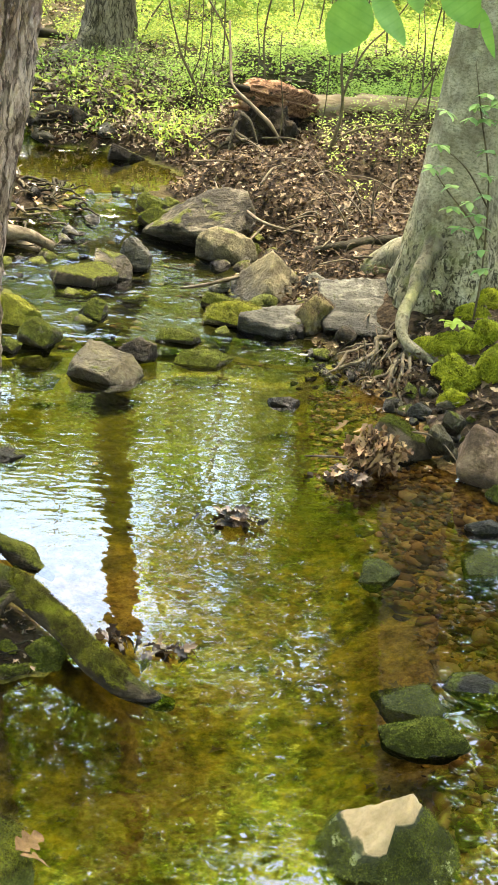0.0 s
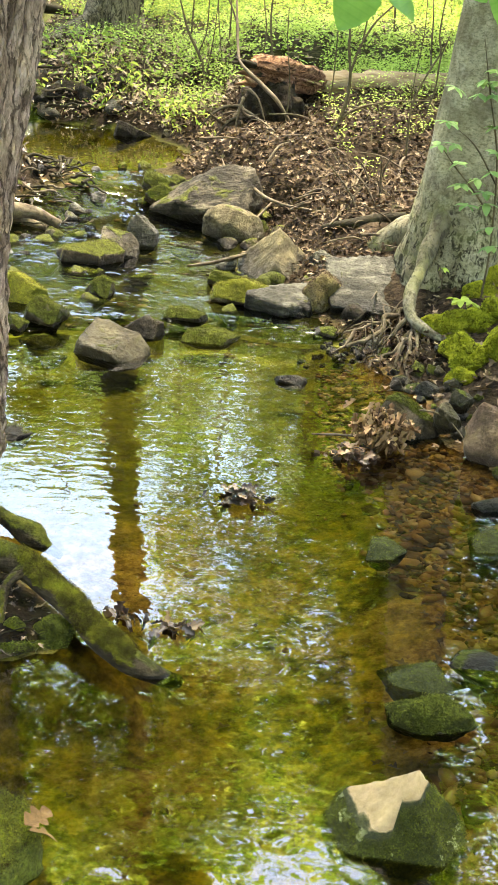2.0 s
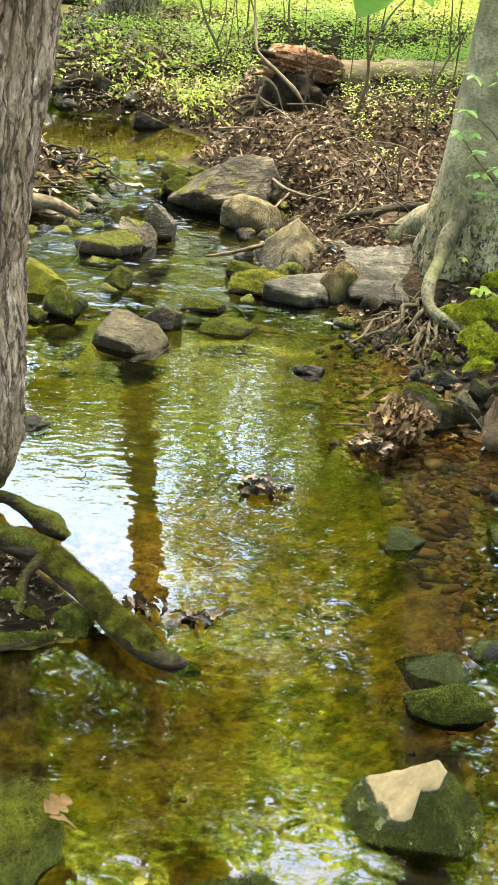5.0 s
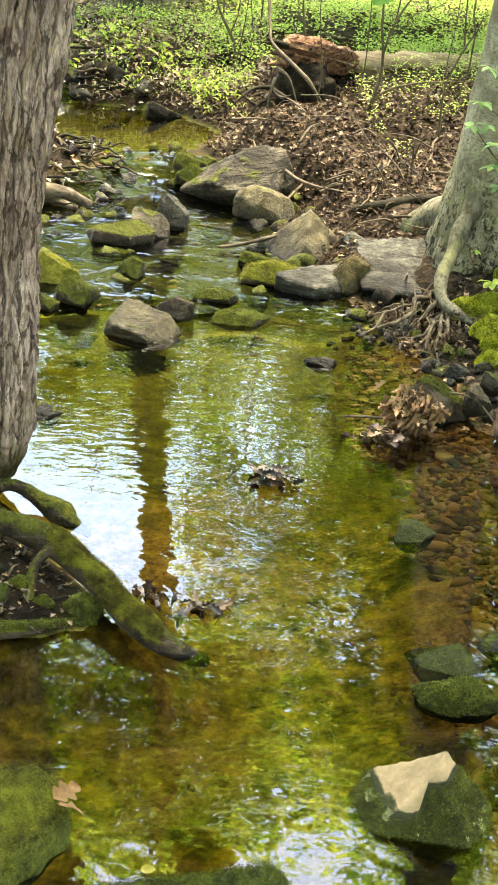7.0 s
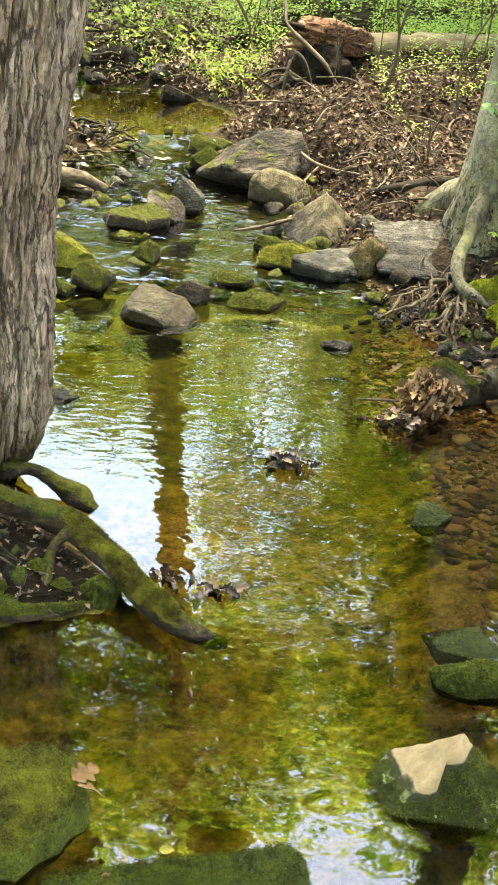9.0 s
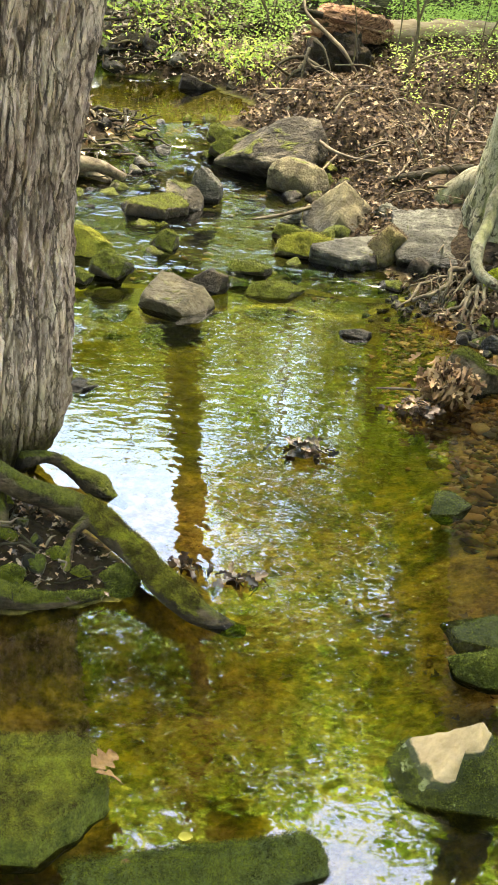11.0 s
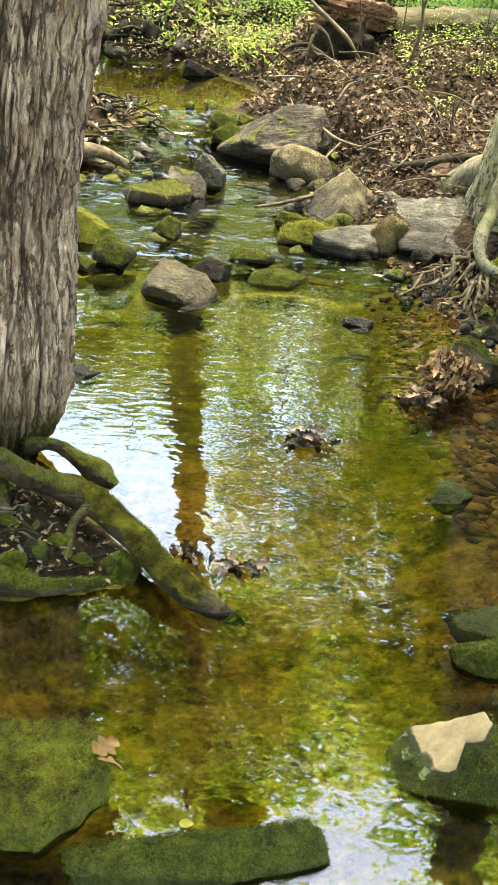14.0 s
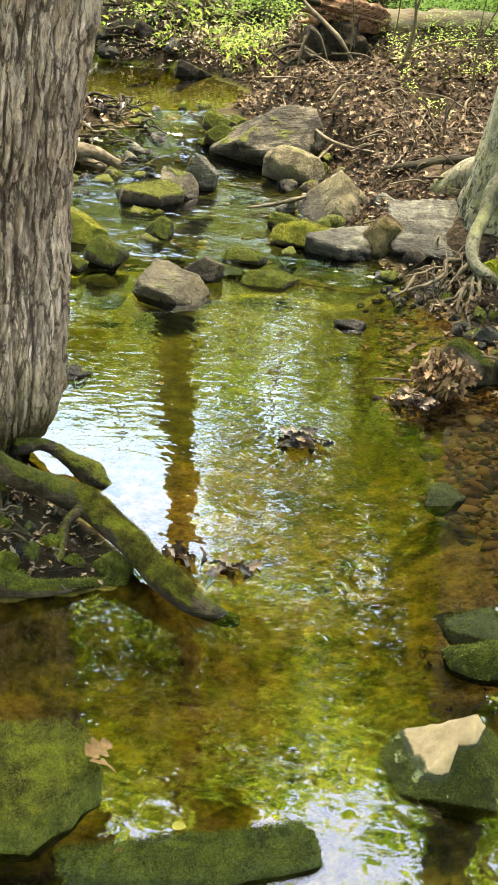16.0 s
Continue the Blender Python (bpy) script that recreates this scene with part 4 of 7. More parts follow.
rock("stone", "flat mossy stone awash at the riffle edge", MOSSY, (-0.676, 5.105, 0.020), (0.115, 0.117, 0.017))
rock("stone", "flat mossy stone awash at the riffle edge", MOSSY, (-0.442, 6.110, 0.060), (0.170, 0.147, 0.017))
rock("stone", "flat mossy stone awash at the riffle edge", MOSSY, (-1.034, 4.555, -0.022), (0.114, 0.121, 0.017))
rock("stone", "dark wet stone under a pale slab", DARK, (0.095, 5.146, 0.012), (0.147, 0.152, 0.017))
rock("stone", "flat mossy stone awash at the riffle edge", MOSSY, (-0.839, 4.512, -0.022), (0.114, 0.082, 0.017))


for ob in [o for o in bpy.data.objects if o.type == "MESH" and o.data.materials[0] == PATCH]:
    bpy.context.view_layer.update()
    moss_fur(ob, 60000, 0.0034, FUR_DARK, 91, -0.2, 0.5, lambda c: c[:, 2] < np.interp(c[:, 0], [-0.02, 0.0, 0.009, 0.055, 0.112], [0.036, 0.048, 0.094, 0.116, 0.156]) - 0.006)


# ---- trees that stand at the water ----
def limb(name, points, radii, material, parent, label="", steps=6, sides=10, rough=0.12, seed=1):
    v, f = tube(points, radii, steps, sides, rough, seed)
    return part(name, mesh(name, rel(v, parent.location), f), material, parent, label)


TRUNK_FURROWS = []


def furrowed(me):
    """Stores on a trunk how deep each point lies in a furrow of the bark."""
    at = me.attributes.new("furrow", "FLOAT", "POINT")
    at.data.foreach_set("value", np.array(TRUNK_FURROWS, np.float32))
    return me


def trunk_mesh(center, radius, z0, z1, dz, sides, ridge, seed, lobes=0.0, lobe_count=5, lobe_phase=0.0):
    """A trunk from functions of height; ridge: depth of the bark's furrows."""
    zs = np.arange(z0, z1 + dz, dz)
    verts, faces = [], []
    TRUNK_FURROWS.clear()
    for z in zs:
        c, r = center(z), radius(z)
        for k in range(sides):
            a = 2 * math.pi * k / sides
            rr = r
            if lobes:
                rr += 0.9 * lobes * math.exp(-max(z - z0 - 0.25, 0) / 0.25) * noise.noise(Vector((math.cos(a) * 3.2, math.sin(a) * 3.2, z * 6.5 + seed)))
                rr += lobes * math.exp(-max(z - z0, 0) / 0.22) * (0.5 + 0.5 * math.cos(lobe_count * a + lobe_phase))
            x, y = math.cos(a), math.sin(a)
            q = Vector((x * 9.0 * radius(1.0) / 0.2 + seed, y * 9.0 * radius(1.0) / 0.2, z * 2.4))
            q = q + 0.35 * Vector((noise.noise(Vector((x, y, z * 3)) * 2.0), noise.noise(Vector((y, x, z * 3 + 5)) * 2.0), 0))
            cell = noise.voronoi(q * 1.1)[0]
            plate = min(1.0, (cell[1] - cell[0]) * 3.4)
            rr += ridge * (plate - 0.5) + ridge * 0.5 * noise.noise(Vector((x * 14, y * 14, z * 7 + seed))) + ridge * 0.45 * noise.noise(Vector((x * 42, y * 42, z * 26 + seed)))
            rr += 0.012 * noise.noise(Vector((x * 2, y * 2, z * 2.2 + seed)))
            TRUNK_FURROWS.append(1 - plate)
            verts.append((c[0] + x * rr, c[1] + y * rr, z))
    n = len(zs)
    for i in range(n - 1):
        for k in range(sides):
            k2 = (k + 1) % sides
            faces.append((i * sides + k, i * sides + k2, (i + 1) * sides + k2, (i + 1) * sides + k))
    faces.append(tuple((n - 1) * sides + k for k in range(sides)))
    return verts, faces


def crown_leaves(center, spread, count, size, seed, clumps=40, hollow=0.35):
    """Leaf positions gathered in uneven clumps inside an ellipsoid."""
    rng = np.random.default_rng(seed)
    c = rng.normal(0, 1, (clumps, 3))
    c /= np.linalg.norm(c, axis=1)[:, None]
    c *= rng.uniform(hollow, 1.0, (clumps, 1))
    pick = rng.integers(0, clumps, count)
    p = c[pick] + rng.normal(0, 0.13, (count, 3)) * np.array([1, 1, 0.7])
    return np.array(center) + p * np.array(spread), rng.uniform(0.6, 1.3, count) * size


def branch_set(parent, base, targets, r0, material, seed):
    for i, tgt in enumerate(targets):
        b, t = Vector(base), Vector(tgt)
        mid = b.lerp(t, 0.5) + Vector((0, 0, 0.12 * (t - b).length))
        limb("branch", [b, b.lerp(mid, 0.5), mid, t], [r0, r0 * 0.75, r0 * 0.5, r0 * 0.15], material, parent, steps=4, sides=7, seed=seed + i)


def crooked(points, seed, amount=0.022):
    """Bends a root or stick in short uneven kinks between its points."""
    rng = random.Random(seed)
    out = []
    for a, b in zip(points, points[1:]):
        a, b = Vector(a), Vector(b)
        out.append(a)
        for t in (0.33, 0.66):
            out.append(a.lerp(b, t) + Vector([rng.uniform(-1, 1) * amount * (b - a).length * 5 for _ in range(3)]))
    return out + [Vector(points[-1])]


def taper(radii):
    """Radii to go with crooked(), with knots in them."""
    out = []
    for i, (a, b) in enumerate(zip(radii, radii[1:])):
        out += [a, (a * 2 + b) / 3 * (1.18 if i % 2 else 0.9), (a + b * 2) / 3 * (0.92 if i % 2 else 1.15)]
    return out + [radii[-1]]


left_tree = thing("tree", "furrowed brown-barked tree leaning over the pool on mossy roots", "tree", (-0.94, 3.02, 0.0))


def left_center(z):
    return (-0.99 + 0.13 * min(max(z - 0.25, 0), 2.2) + 0.06 * max(z - 2.45, 0), 3.04 + 0.02 * z)


def left_radius(z):
    return np.interp(z, [-0.3, 0.0, 0.065, 0.133, 0.22, 0.40, 0.55, 0.73, 0.97, 1.13, 1.43, 2.0, 6.0, 9.0], [0.14, 0.15, 0.195, 0.232, 0.262, 0.256, 0.232, 0.206, 0.206, 0.214, 0.224, 0.21, 0.14, 0.06])


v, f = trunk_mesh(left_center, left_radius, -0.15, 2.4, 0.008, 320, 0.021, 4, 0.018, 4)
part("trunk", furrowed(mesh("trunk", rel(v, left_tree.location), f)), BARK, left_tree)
v, f = trunk_mesh(left_center, left_radius, 2.4, 9.0, 0.25, 20, 0.01, 4)
part("upper_trunk", mesh("upper_trunk", rel(v, left_tree.location), f), BARK, left_tree)
limb("root", [(-0.788, 2.548, 0.240), (-0.731, 2.570, 0.190), (-0.637, 2.627, 0.120), (-0.554, 2.621, 0.090), (-0.464, 2.540, 0.070), (-0.350, 2.417, 0.050), (-0.255, 2.334, 0.025), (-0.178, 2.327, -0.010), (-0.138, 2.358, -0.040)], [0.034, 0.034, 0.035, 0.037, 0.036, 0.034, 0.031, 0.024, 0.015], WETROOT, left_tree, "thick root coated in green moss", 14, 34, 0.17, 3)
bpy.context.view_layer.update()
moss_fur(bpy.data.objects["root"], 90000, 0.0034, FUR_MID, 5, 0.45, 0.8, lambda c: (c[:, 0] > 0.36) & (c[:, 0] < 0.70))
limb("root", [(-0.829, 2.897, 0.100), (-0.765, 2.962, 0.078), (-0.715, 2.982, 0.050), (-0.664, 2.949, 0.042), (-0.61, 2.935, 0.016), (-0.574, 2.909, 0.000), (-0.523, 2.918, -0.040)], [0.027, 0.02, 0.027, 0.021, 0.029, 0.024, 0.0128], WETROOT, left_tree, "dark damp root entering the water", 10, 26, 0.38, 4)
limb("root", [(-0.801, 2.283, 0.060), (-0.730, 2.315, 0.040), (-0.648, 2.315, 0.025), (-0.559, 2.346, 0.015), (-0.467, 2.406, -0.005)], [0.0338, 0.0316, 0.0237, 0.0187, 0.0109], WETROOT, left_tree, "low mossy root along the waterline", 14, 24, 0.32, 5)
bpy.context.view_layer.update()
moss_fur(bpy.data.objects["root.002"], 14000, 0.004, FUR_DARK, 6, 0.5, 0.9)
limb("root", [(-0.556, 2.608, 0.100), (-0.589, 2.543, 0.080), (-0.595, 2.494, 0.050), (-0.591, 2.435, 0.020), (-0.592, 2.417, -0.010)], [0.0187, 0.0155, 0.0153, 0.0165, 0.0165], WETROOT, left_tree, "thin mossy root arching down", 12, 18, 0.28, 6)
limb("root", [(-0.852, 2.604, 0.160), (-0.790, 2.537, 0.120), (-0.761, 2.469, 0.080), (-0.746, 2.402, 0.040), (-0.754, 2.396, 0.010)], [0.0456, 0.0336, 0.0234, 0.0163, 0.0122], WETROOT, left_tree, "stout dark buttress root", 14, 26, 0.26, 7)
branch_set(left_tree, left_center(5.0) + (5.0,), [(-2.6, 3.4, 6.8), (0.6, 2.2, 7.2), (-0.4, 5.2, 7.4)], 0.06, BARK_FAR, 5)
p, s = crown_leaves((-0.8, 2.6, 8.6), (4.4, 4.4, 1.6), 7000, 0.15, 11, 120, 0.05)
part("crown", fast_mesh("crown", *leaf_cloud(p - np.array(left_tree.location), s, 12, 0.7, 0.5)), LEAF_CROWN, left_tree)

beech = thing("tree", "smooth grey beech with spreading roots gripping the stony bank", "tree", (0.88, 5.4, 0.2))


def beech_center(z):
    return (0.845 + 0.03 * z + 0.062 * max(z - 1.0, 0), 5.42 + 0.01 * z)


def beech_radius(z):
    return np.interp(z, [0.0, 0.15, 0.36, 0.5, 0.65, 1.0, 1.4, 2.5, 6, 10], [0.27, 0.262, 0.236, 0.215, 0.192, 0.168, 0.158, 0.15, 0.12, 0.05])


v, f = trunk_mesh(beech_center, beech_radius, 0.02, 2.6, 0.02, 110, 0.004, 9, 0.05, 5, 0.6)
part("trunk", mesh("trunk", rel(v, beech.location), f), BEECH, beech)
v, f = trunk_mesh(beech_center, beech_radius, 2.6, 10.0, 0.25, 20, 0.004, 9)
part("upper_trunk", mesh("upper_trunk", rel(v, beech.location), f), BEECH, beech)
limb("root", [(0.837, 5.440, 0.60), (0.777, 5.285, 0.510), (0.727, 5.200, 0.435), (0.690, 5.120, 0.341), (0.654, 5.030, 0.280), (0.624, 4.940, 0.213), (0.634, 4.870, 0.158), (0.701, 4.800, 0.127), (0.794, 4.740, 0.099)], [0.0782, 0.058, 0.040, 0.034, 0.029, 0.026, 0.0245, 0.022, 0.018], BEECH_ROOT, beech, "grey root snaking down the bank", 16, 30, 0.26, 12)
limb("root", [(0.748, 5.647, 0.360), (0.623, 5.698, 0.290), (0.536, 5.746, 0.220), (0.474, 5.810, 0.170)], [0.1209, 0.0946, 0.0761, 0.0457], BEECH_ROOT, beech, "blunt buttress root", 10, 22, 0.08, 13)
limb("root", crooked([(0.639, 5.111, 0.130), (0.553, 5.038, 0.100), (0.438, 4.960, 0.070), (0.360, 4.809, 0.040), (0.299, 4.739, 0.020)], 14), taper([0.0115, 0.0088, 0.007, 0.0055, 0.003]), ROOT, beech, "", 4, 9, 0.28, 14)
limb("root", crooked([(0.642, 4.913, 0.120), (0.600, 4.763, 0.080), (0.510, 4.695, 0.040), (0.449, 4.608, 0.010)], 15), taper([0.013, 0.0095, 0.007, 0.004]), ROOT, beech, "", 4, 9, 0.28, 15)
limb("root", crooked([(0.633, 4.820, 0.110), (0.620, 4.707, 0.070), (0.598, 4.600, 0.030), (0.573, 4.428, -0.020)], 16), taper([0.0090, 0.0074, 0.0058, 0.0042]), ROOT, beech, "thin root hanging over the water", 4, 9, 0.28, 16)
limb("root", crooked([(0.667, 4.845, 0.110), (0.657, 4.716, 0.070), (0.636, 4.574, 0.030)], 17), taper([0.0091, 0.0074, 0.0043]), ROOT, beech, "thin root hanging over the water", 4, 9, 0.28, 17)
limb("root", crooked([(0.612, 4.767, 0.100), (0.572, 4.688, 0.060), (0.561, 4.620, 0.020)], 18), taper([0.0089, 0.0074, 0.0044]), ROOT, beech, "thin root hanging over the water", 4, 9, 0.28, 18)
limb("root", [(0.271, 6.046, 0.260), (0.382, 5.973, 0.300), (0.526, 5.995, 0.330), (0.680, 5.968, 0.360)], [0.0177, 0.0261, 0.0291, 0.0260], DROOT, beech, "root lying in dry leaves", 8, 10, 0.15, 19)
limb("root", crooked([(0.354, 4.709, 0.060), (0.449, 4.756, 0.090), (0.583, 4.991, 0.130)], 20), taper([0.0074, 0.0104, 0.0124]), ROOT, beech, "", 4, 9, 0.28, 20)
rng = random.Random(41)
for b, e, r in (((0.438, 4.960, 0.070), (0.33, 4.93, 0.02), 0.006), ((0.50, 5.00, 0.085), (0.36, 4.98, 0.045), 0.006), ((0.553, 5.038, 0.100), (0.47, 4.86, 0.03), 0.007), ((0.600, 4.763, 0.080), (0.56, 4.58, -0.01), 0.007),
                ((0.51, 4.695, 0.040), (0.42, 4.69, 0.0), 0.005), ((0.65, 4.90, 0.13), (0.68, 4.62, 0.0), 0.006), ((0.70, 4.80, 0.12), (0.70, 4.60, 0.0), 0.005), ((0.66, 4.93, 0.16), (0.50, 4.80, 0.05), 0.009)):
    limb("root", crooked([b, Vector(b).lerp(Vector(e), 0.5) + Vector((0, 0, 0.015)), e], rng.randrange(999), 0.03), taper([r, r * 0.8, r * 0.35]), ROOT, beech, "", 4, 8, 0.25, rng.randrange(99))
branch_set(beech, beech_center(4.5) + (4.5,), [(3.0, 5.0, 6.4), (0.2, 7.6, 6.6), (1.6, 3.4, 6.9)], 0.06, BEECH, 25)
p, s = crown_leaves((1.5, 4.8, 7.9), (4.3, 3.9, 1.5), 8000, 0.15, 21, 170, 0.05)
part("crown", fast_mesh("crown", *leaf_cloud(p - np.array(beech.location), s, 22, 0.7, 0.5)), LEAF_CROWN, beech)


# ---- woodland trees behind ----
def wood_tree(x, y, radius, tall, lean, spread, leaves, leaf, seed, label, low=0.45, material=None, flare=1.7, crown=None, clumps=46):
    z = float(ground_z(x, y))
    tree = thing("tree", label, "tree", (x, y, z), "woodland trees")

    def center(h):
        return (x + lean * h, y)

    def rad(h):
        return radius * float(np.interp(h, [-0.2, 0.0, 0.5, 1.2, tall], [flare * 1.15, flare, 1.12, 1.0, 0.15]))
    v, f = trunk_mesh(lambda h: center(h - z), lambda h: rad(h - z), z - 0.2, z + tall, 0.16, 36, 0.012, seed, 0.10 * radius / 0.2, 5, seed)
    part("trunk", mesh("trunk", rel(v, tree.location), f), material or BARK_FAR, tree)
    rng = random.Random(seed)
    for i in range(4):
        h = tall * rng.uniform(low, 0.8)
        a = rng.uniform(0, 6.28)
        b = Vector((x + lean * h, y, z + h))
        e = b + Vector((math.cos(a) * spread * 0.8, math.sin(a) * spread * 0.8, tall * 0.12))
        limb("branch", [b, b.lerp(e, 0.5) + Vector((0, 0, 0.2)), e], [radius * 0.3, radius * 0.2, 0.01], material or BARK_FAR, tree, steps=4, sides=6, seed=seed + i)
    mid = low + (1.05 - low) * 0.5
    at, wide = crown or ((x + lean * tall * mid, y, z + tall * mid), (spread, spread, tall * (1.08 - low) * 0.5))
    p, s = crown_leaves(at, wide, leaves, leaf, seed + 1, clumps=clumps)
    part("crown", fast_mesh("crown", *leaf_cloud(p - np.array(tree.location), s, seed + 2, 0.7, 0.5)), LEAF_CROWN if y < 20 else LEAF_MID, tree)
    return tree


far_tree = wood_tree(-1.62, 11.5, 0.195, 13, 0.075, 2.6, 10000, 0.14, 31, "grey-brown woodland tree with a flared mossy foot", 0.52, crown=((-1.2, 13.0, 8.6), (2.7, 2.2, 1.6)), clumps=90, flare=1.4)
limb("root", [(-1.66, 11.45, 0.95), (-1.80, 11.2, 0.80), (-1.98, 10.8, 0.70), (-2.25, 10.5, 0.58)], [0.13, 0.10, 0.08, 0.04], BARK_FAR, far_tree, "thick surface root", 6, 12, 0.12, 33)
limb("branch", [(-1.45, 11.5, 3.2), (-1.8, 11.4, 3.25), (-2.2, 11.2, 3.0), (-2.7, 11.1, 2.8)], [0.03, 0.024, 0.015, 0.005], BARK_FAR, far_tree, steps=5, sides=7, seed=34)
p, s = crown_leaves((-2.3, 11.2, 2.85), (0.55, 0.45, 0.36), 1300, 0.09, 35, 30, 0.05)
part("crown", fast_mesh("crown", *leaf_cloud(p - np.array(far_tree.location), s, 36, 0.7, 0.5)), LEAF_CROWN, far_tree)
wood_tree(3.7, 11.0, 0.17, 12, -0.13, 2.9, 19000, 0.12, 35, "tall tree leaning over the stream behind the beech", 0.42, crown=((2.3, 10.6, 5.6), (2.3, 1.8, 3.3)), clumps=150)
wood_tree(-4.6, 10.8, 0.18, 12, 0.16, 2.9, 7000, 0.14, 37, "tall tree leaning over the stream", 0.45, crown=((-3.4, 11.0, 8.0), (2.2, 2.2, 1.8)), clumps=80)
wood_tree(0.6, 16.5, 0.12, 9, 0.05, 2.2, 6000, 0.14, 39, "slender woodland tree in spring leaf", 0.62, crown=((1.9, 16.5, 6.6), (1.5, 1.5, 2.2)), clumps=60)
wood_tree(-0.45, 17.5, 0.035, 11, -0.02, 1.2, 6500, 0.12, 43, "thin young tree in sparse spring leaf", 0.5, crown=((-0.35, 16.6, 7.9), (1.6, 1.4, 3.3)), clumps=80)
wood_tree(1.3, 20.5, 0.06, 9, -0.02, 1.2, 6500, 0.14, 47, "thin young tree in sparse spring leaf", 0.5, crown=((0.9, 20.0, 6.0), (1.9, 1.3, 2.4)), clumps=120)
wood_tree(5.2, 14.5, 0.16, 11, -0.02, 2.4, 2600, 0.15, 41, "slender woodland tree above bright undergrowth", 0.35)
wood_tree(-6.0, 15.5, 0.2, 13, 0.02, 3.0, 2600, 0.16, 51, "tall woodland tree above bright undergrowth", 0.5)
wood_tree(7.5, 12.0, 0.2, 12, 0.0, 3.0, 2400, 0.16, 61, "tall woodland tree above bright undergrowth", 0.4)
wood_tree(2.4, 25.0, 0.17, 14, 0.0, 2.6, 2600, 0.2, 71, "slender woodland tree in spring leaf", 0.3)
# unseen trees beside and behind the viewpoint, added to shut out sky light
wood_tree(-4.2, 6.5, 0.17, 11, -0.03, 2.6, 9000, 0.17, 81, "unseen tree added on the low stream bank to block sky light", 0.5)
wood_tree(4.6, 7.0, 0.18, 11, 0.02, 2.8, 9000, 0.17, 91, "unseen tree added back from the stream to block sky light", 0.5)
wood_tree(-5.0, -1.5, 0.2, 12, 0.0, 3.0, 9000, 0.17, 101, "unseen tree added downstream of the pool to block sky light", 0.45)
wood_tree(5.0, -2.5, 0.2, 12, 0.0, 3.0, 9000, 0.17, 111, "unseen tree added downstream of the pool to block sky light", 0.45)
wood_tree(0.5, -8.0, 0.2, 12, 0.0, 3.4, 9000, 0.17, 121, "unseen tree added downstream of the pool to block sky light", 0.4)

limb("branch", [left_center(4.6) + (4.6,), (-0.7, 4.2, 5.3), (-0.5, 6.0, 5.7), (-0.35, 7.6, 5.9)], [0.05, 0.04, 0.025, 0.008], BARK_FAR, left_tree, steps=5, sides=8, seed=77)
p, s = crown_leaves((-0.33, 7.6, 5.85), (0.5, 0.6, 0.45), 1700, 0.11, 78, 26, 0.1)
part("crown", fast_mesh("crown", *leaf_cloud(p - np.array(left_tree.location), s, 79, 0.7, 0.5)), LEAF_CROWN, left_tree)

# a belt of far trees, each a copy of three
belt = [wood_tree(-12.0, 27.0, 0.2, 11.5, 0.0, 3.2, 5000, 0.24, 131, "distant tree in yellow-green spring leaf", 0.15),
        wood_tree(9.0, 25.0, 0.17, 11, 0.02, 3.0, 5000, 0.24, 141, "distant tree in yellow-green spring leaf", 0.12),
        wood_tree(-2.0, 30.0, 0.2, 11.5, -0.02, 3.2, 5000, 0.26, 151, "distant tree in yellow-green spring leaf", 0.15)]
rng = random.Random(5)
for i in range(34):
    a = math.radians(-62 + 124 * (i + rng.uniform(-0.3, 0.3)) / 33)
    d = rng.uniform(27, 46)
    x, y = d * math.sin(a), d * math.cos(a)
    copy_thing(belt[i % 3], pose(x, y, float(ground_z(x, y)), 0, 0, rng.uniform(0, 360)))
for x, y in ((1.6, 23.5), (3.6, 25.0), (5.4, 23.0), (-0.6, 27.5), (-5.2, 24.0), (-3.4, 26.5), (-7.0, 26.0)):
    copy_thing(belt[int(y) % 3], pose(x, y, float(ground_z(x, y)), 0, 0, 50 * x) @ Matrix.Scale(0.6, 4))
# unseen ring round the sides and back, added to block the low sky
for i in range(26):
    a = math.radians(66 + 228 * (i + rng.uniform(-0.3, 0.3)) / 25)
    d = rng.uniform(11, 22)
    x, y = d * math.sin(a), d * math.cos(a)
    copy_thing(belt[i % 3], pose(x, y, float(ground_z(x, y)), 0, 0, rng.uniform(0, 360)))

# nearer unseen ring of small trees, added to cut light from the sides
for i in range(44):
    a = math.radians(48 + 264 * (i + rng.uniform(-0.3, 0.3)) / 43)
    d = rng.uniform(9, 15)
    x, y = d * math.sin(a), d * math.cos(a)
    copy_thing(belt[i % 3], pose(x, y, float(ground_z(x, y)), 0, 0, rng.uniform(0, 360)) @ Matrix.Scale(rng.uniform(0.45, 0.6), 4))


# ---- undergrowth and litter ----
def scatter(count, x0, x1, y0, y1, seed, keep):
    rng = np.random.default_rng(seed)
    x, y = rng.uniform(x0, x1, count), rng.uniform(y0, y1, count)
    k = keep(x, y, rng.uniform(0, 1, count))
    return x[k], y[k]


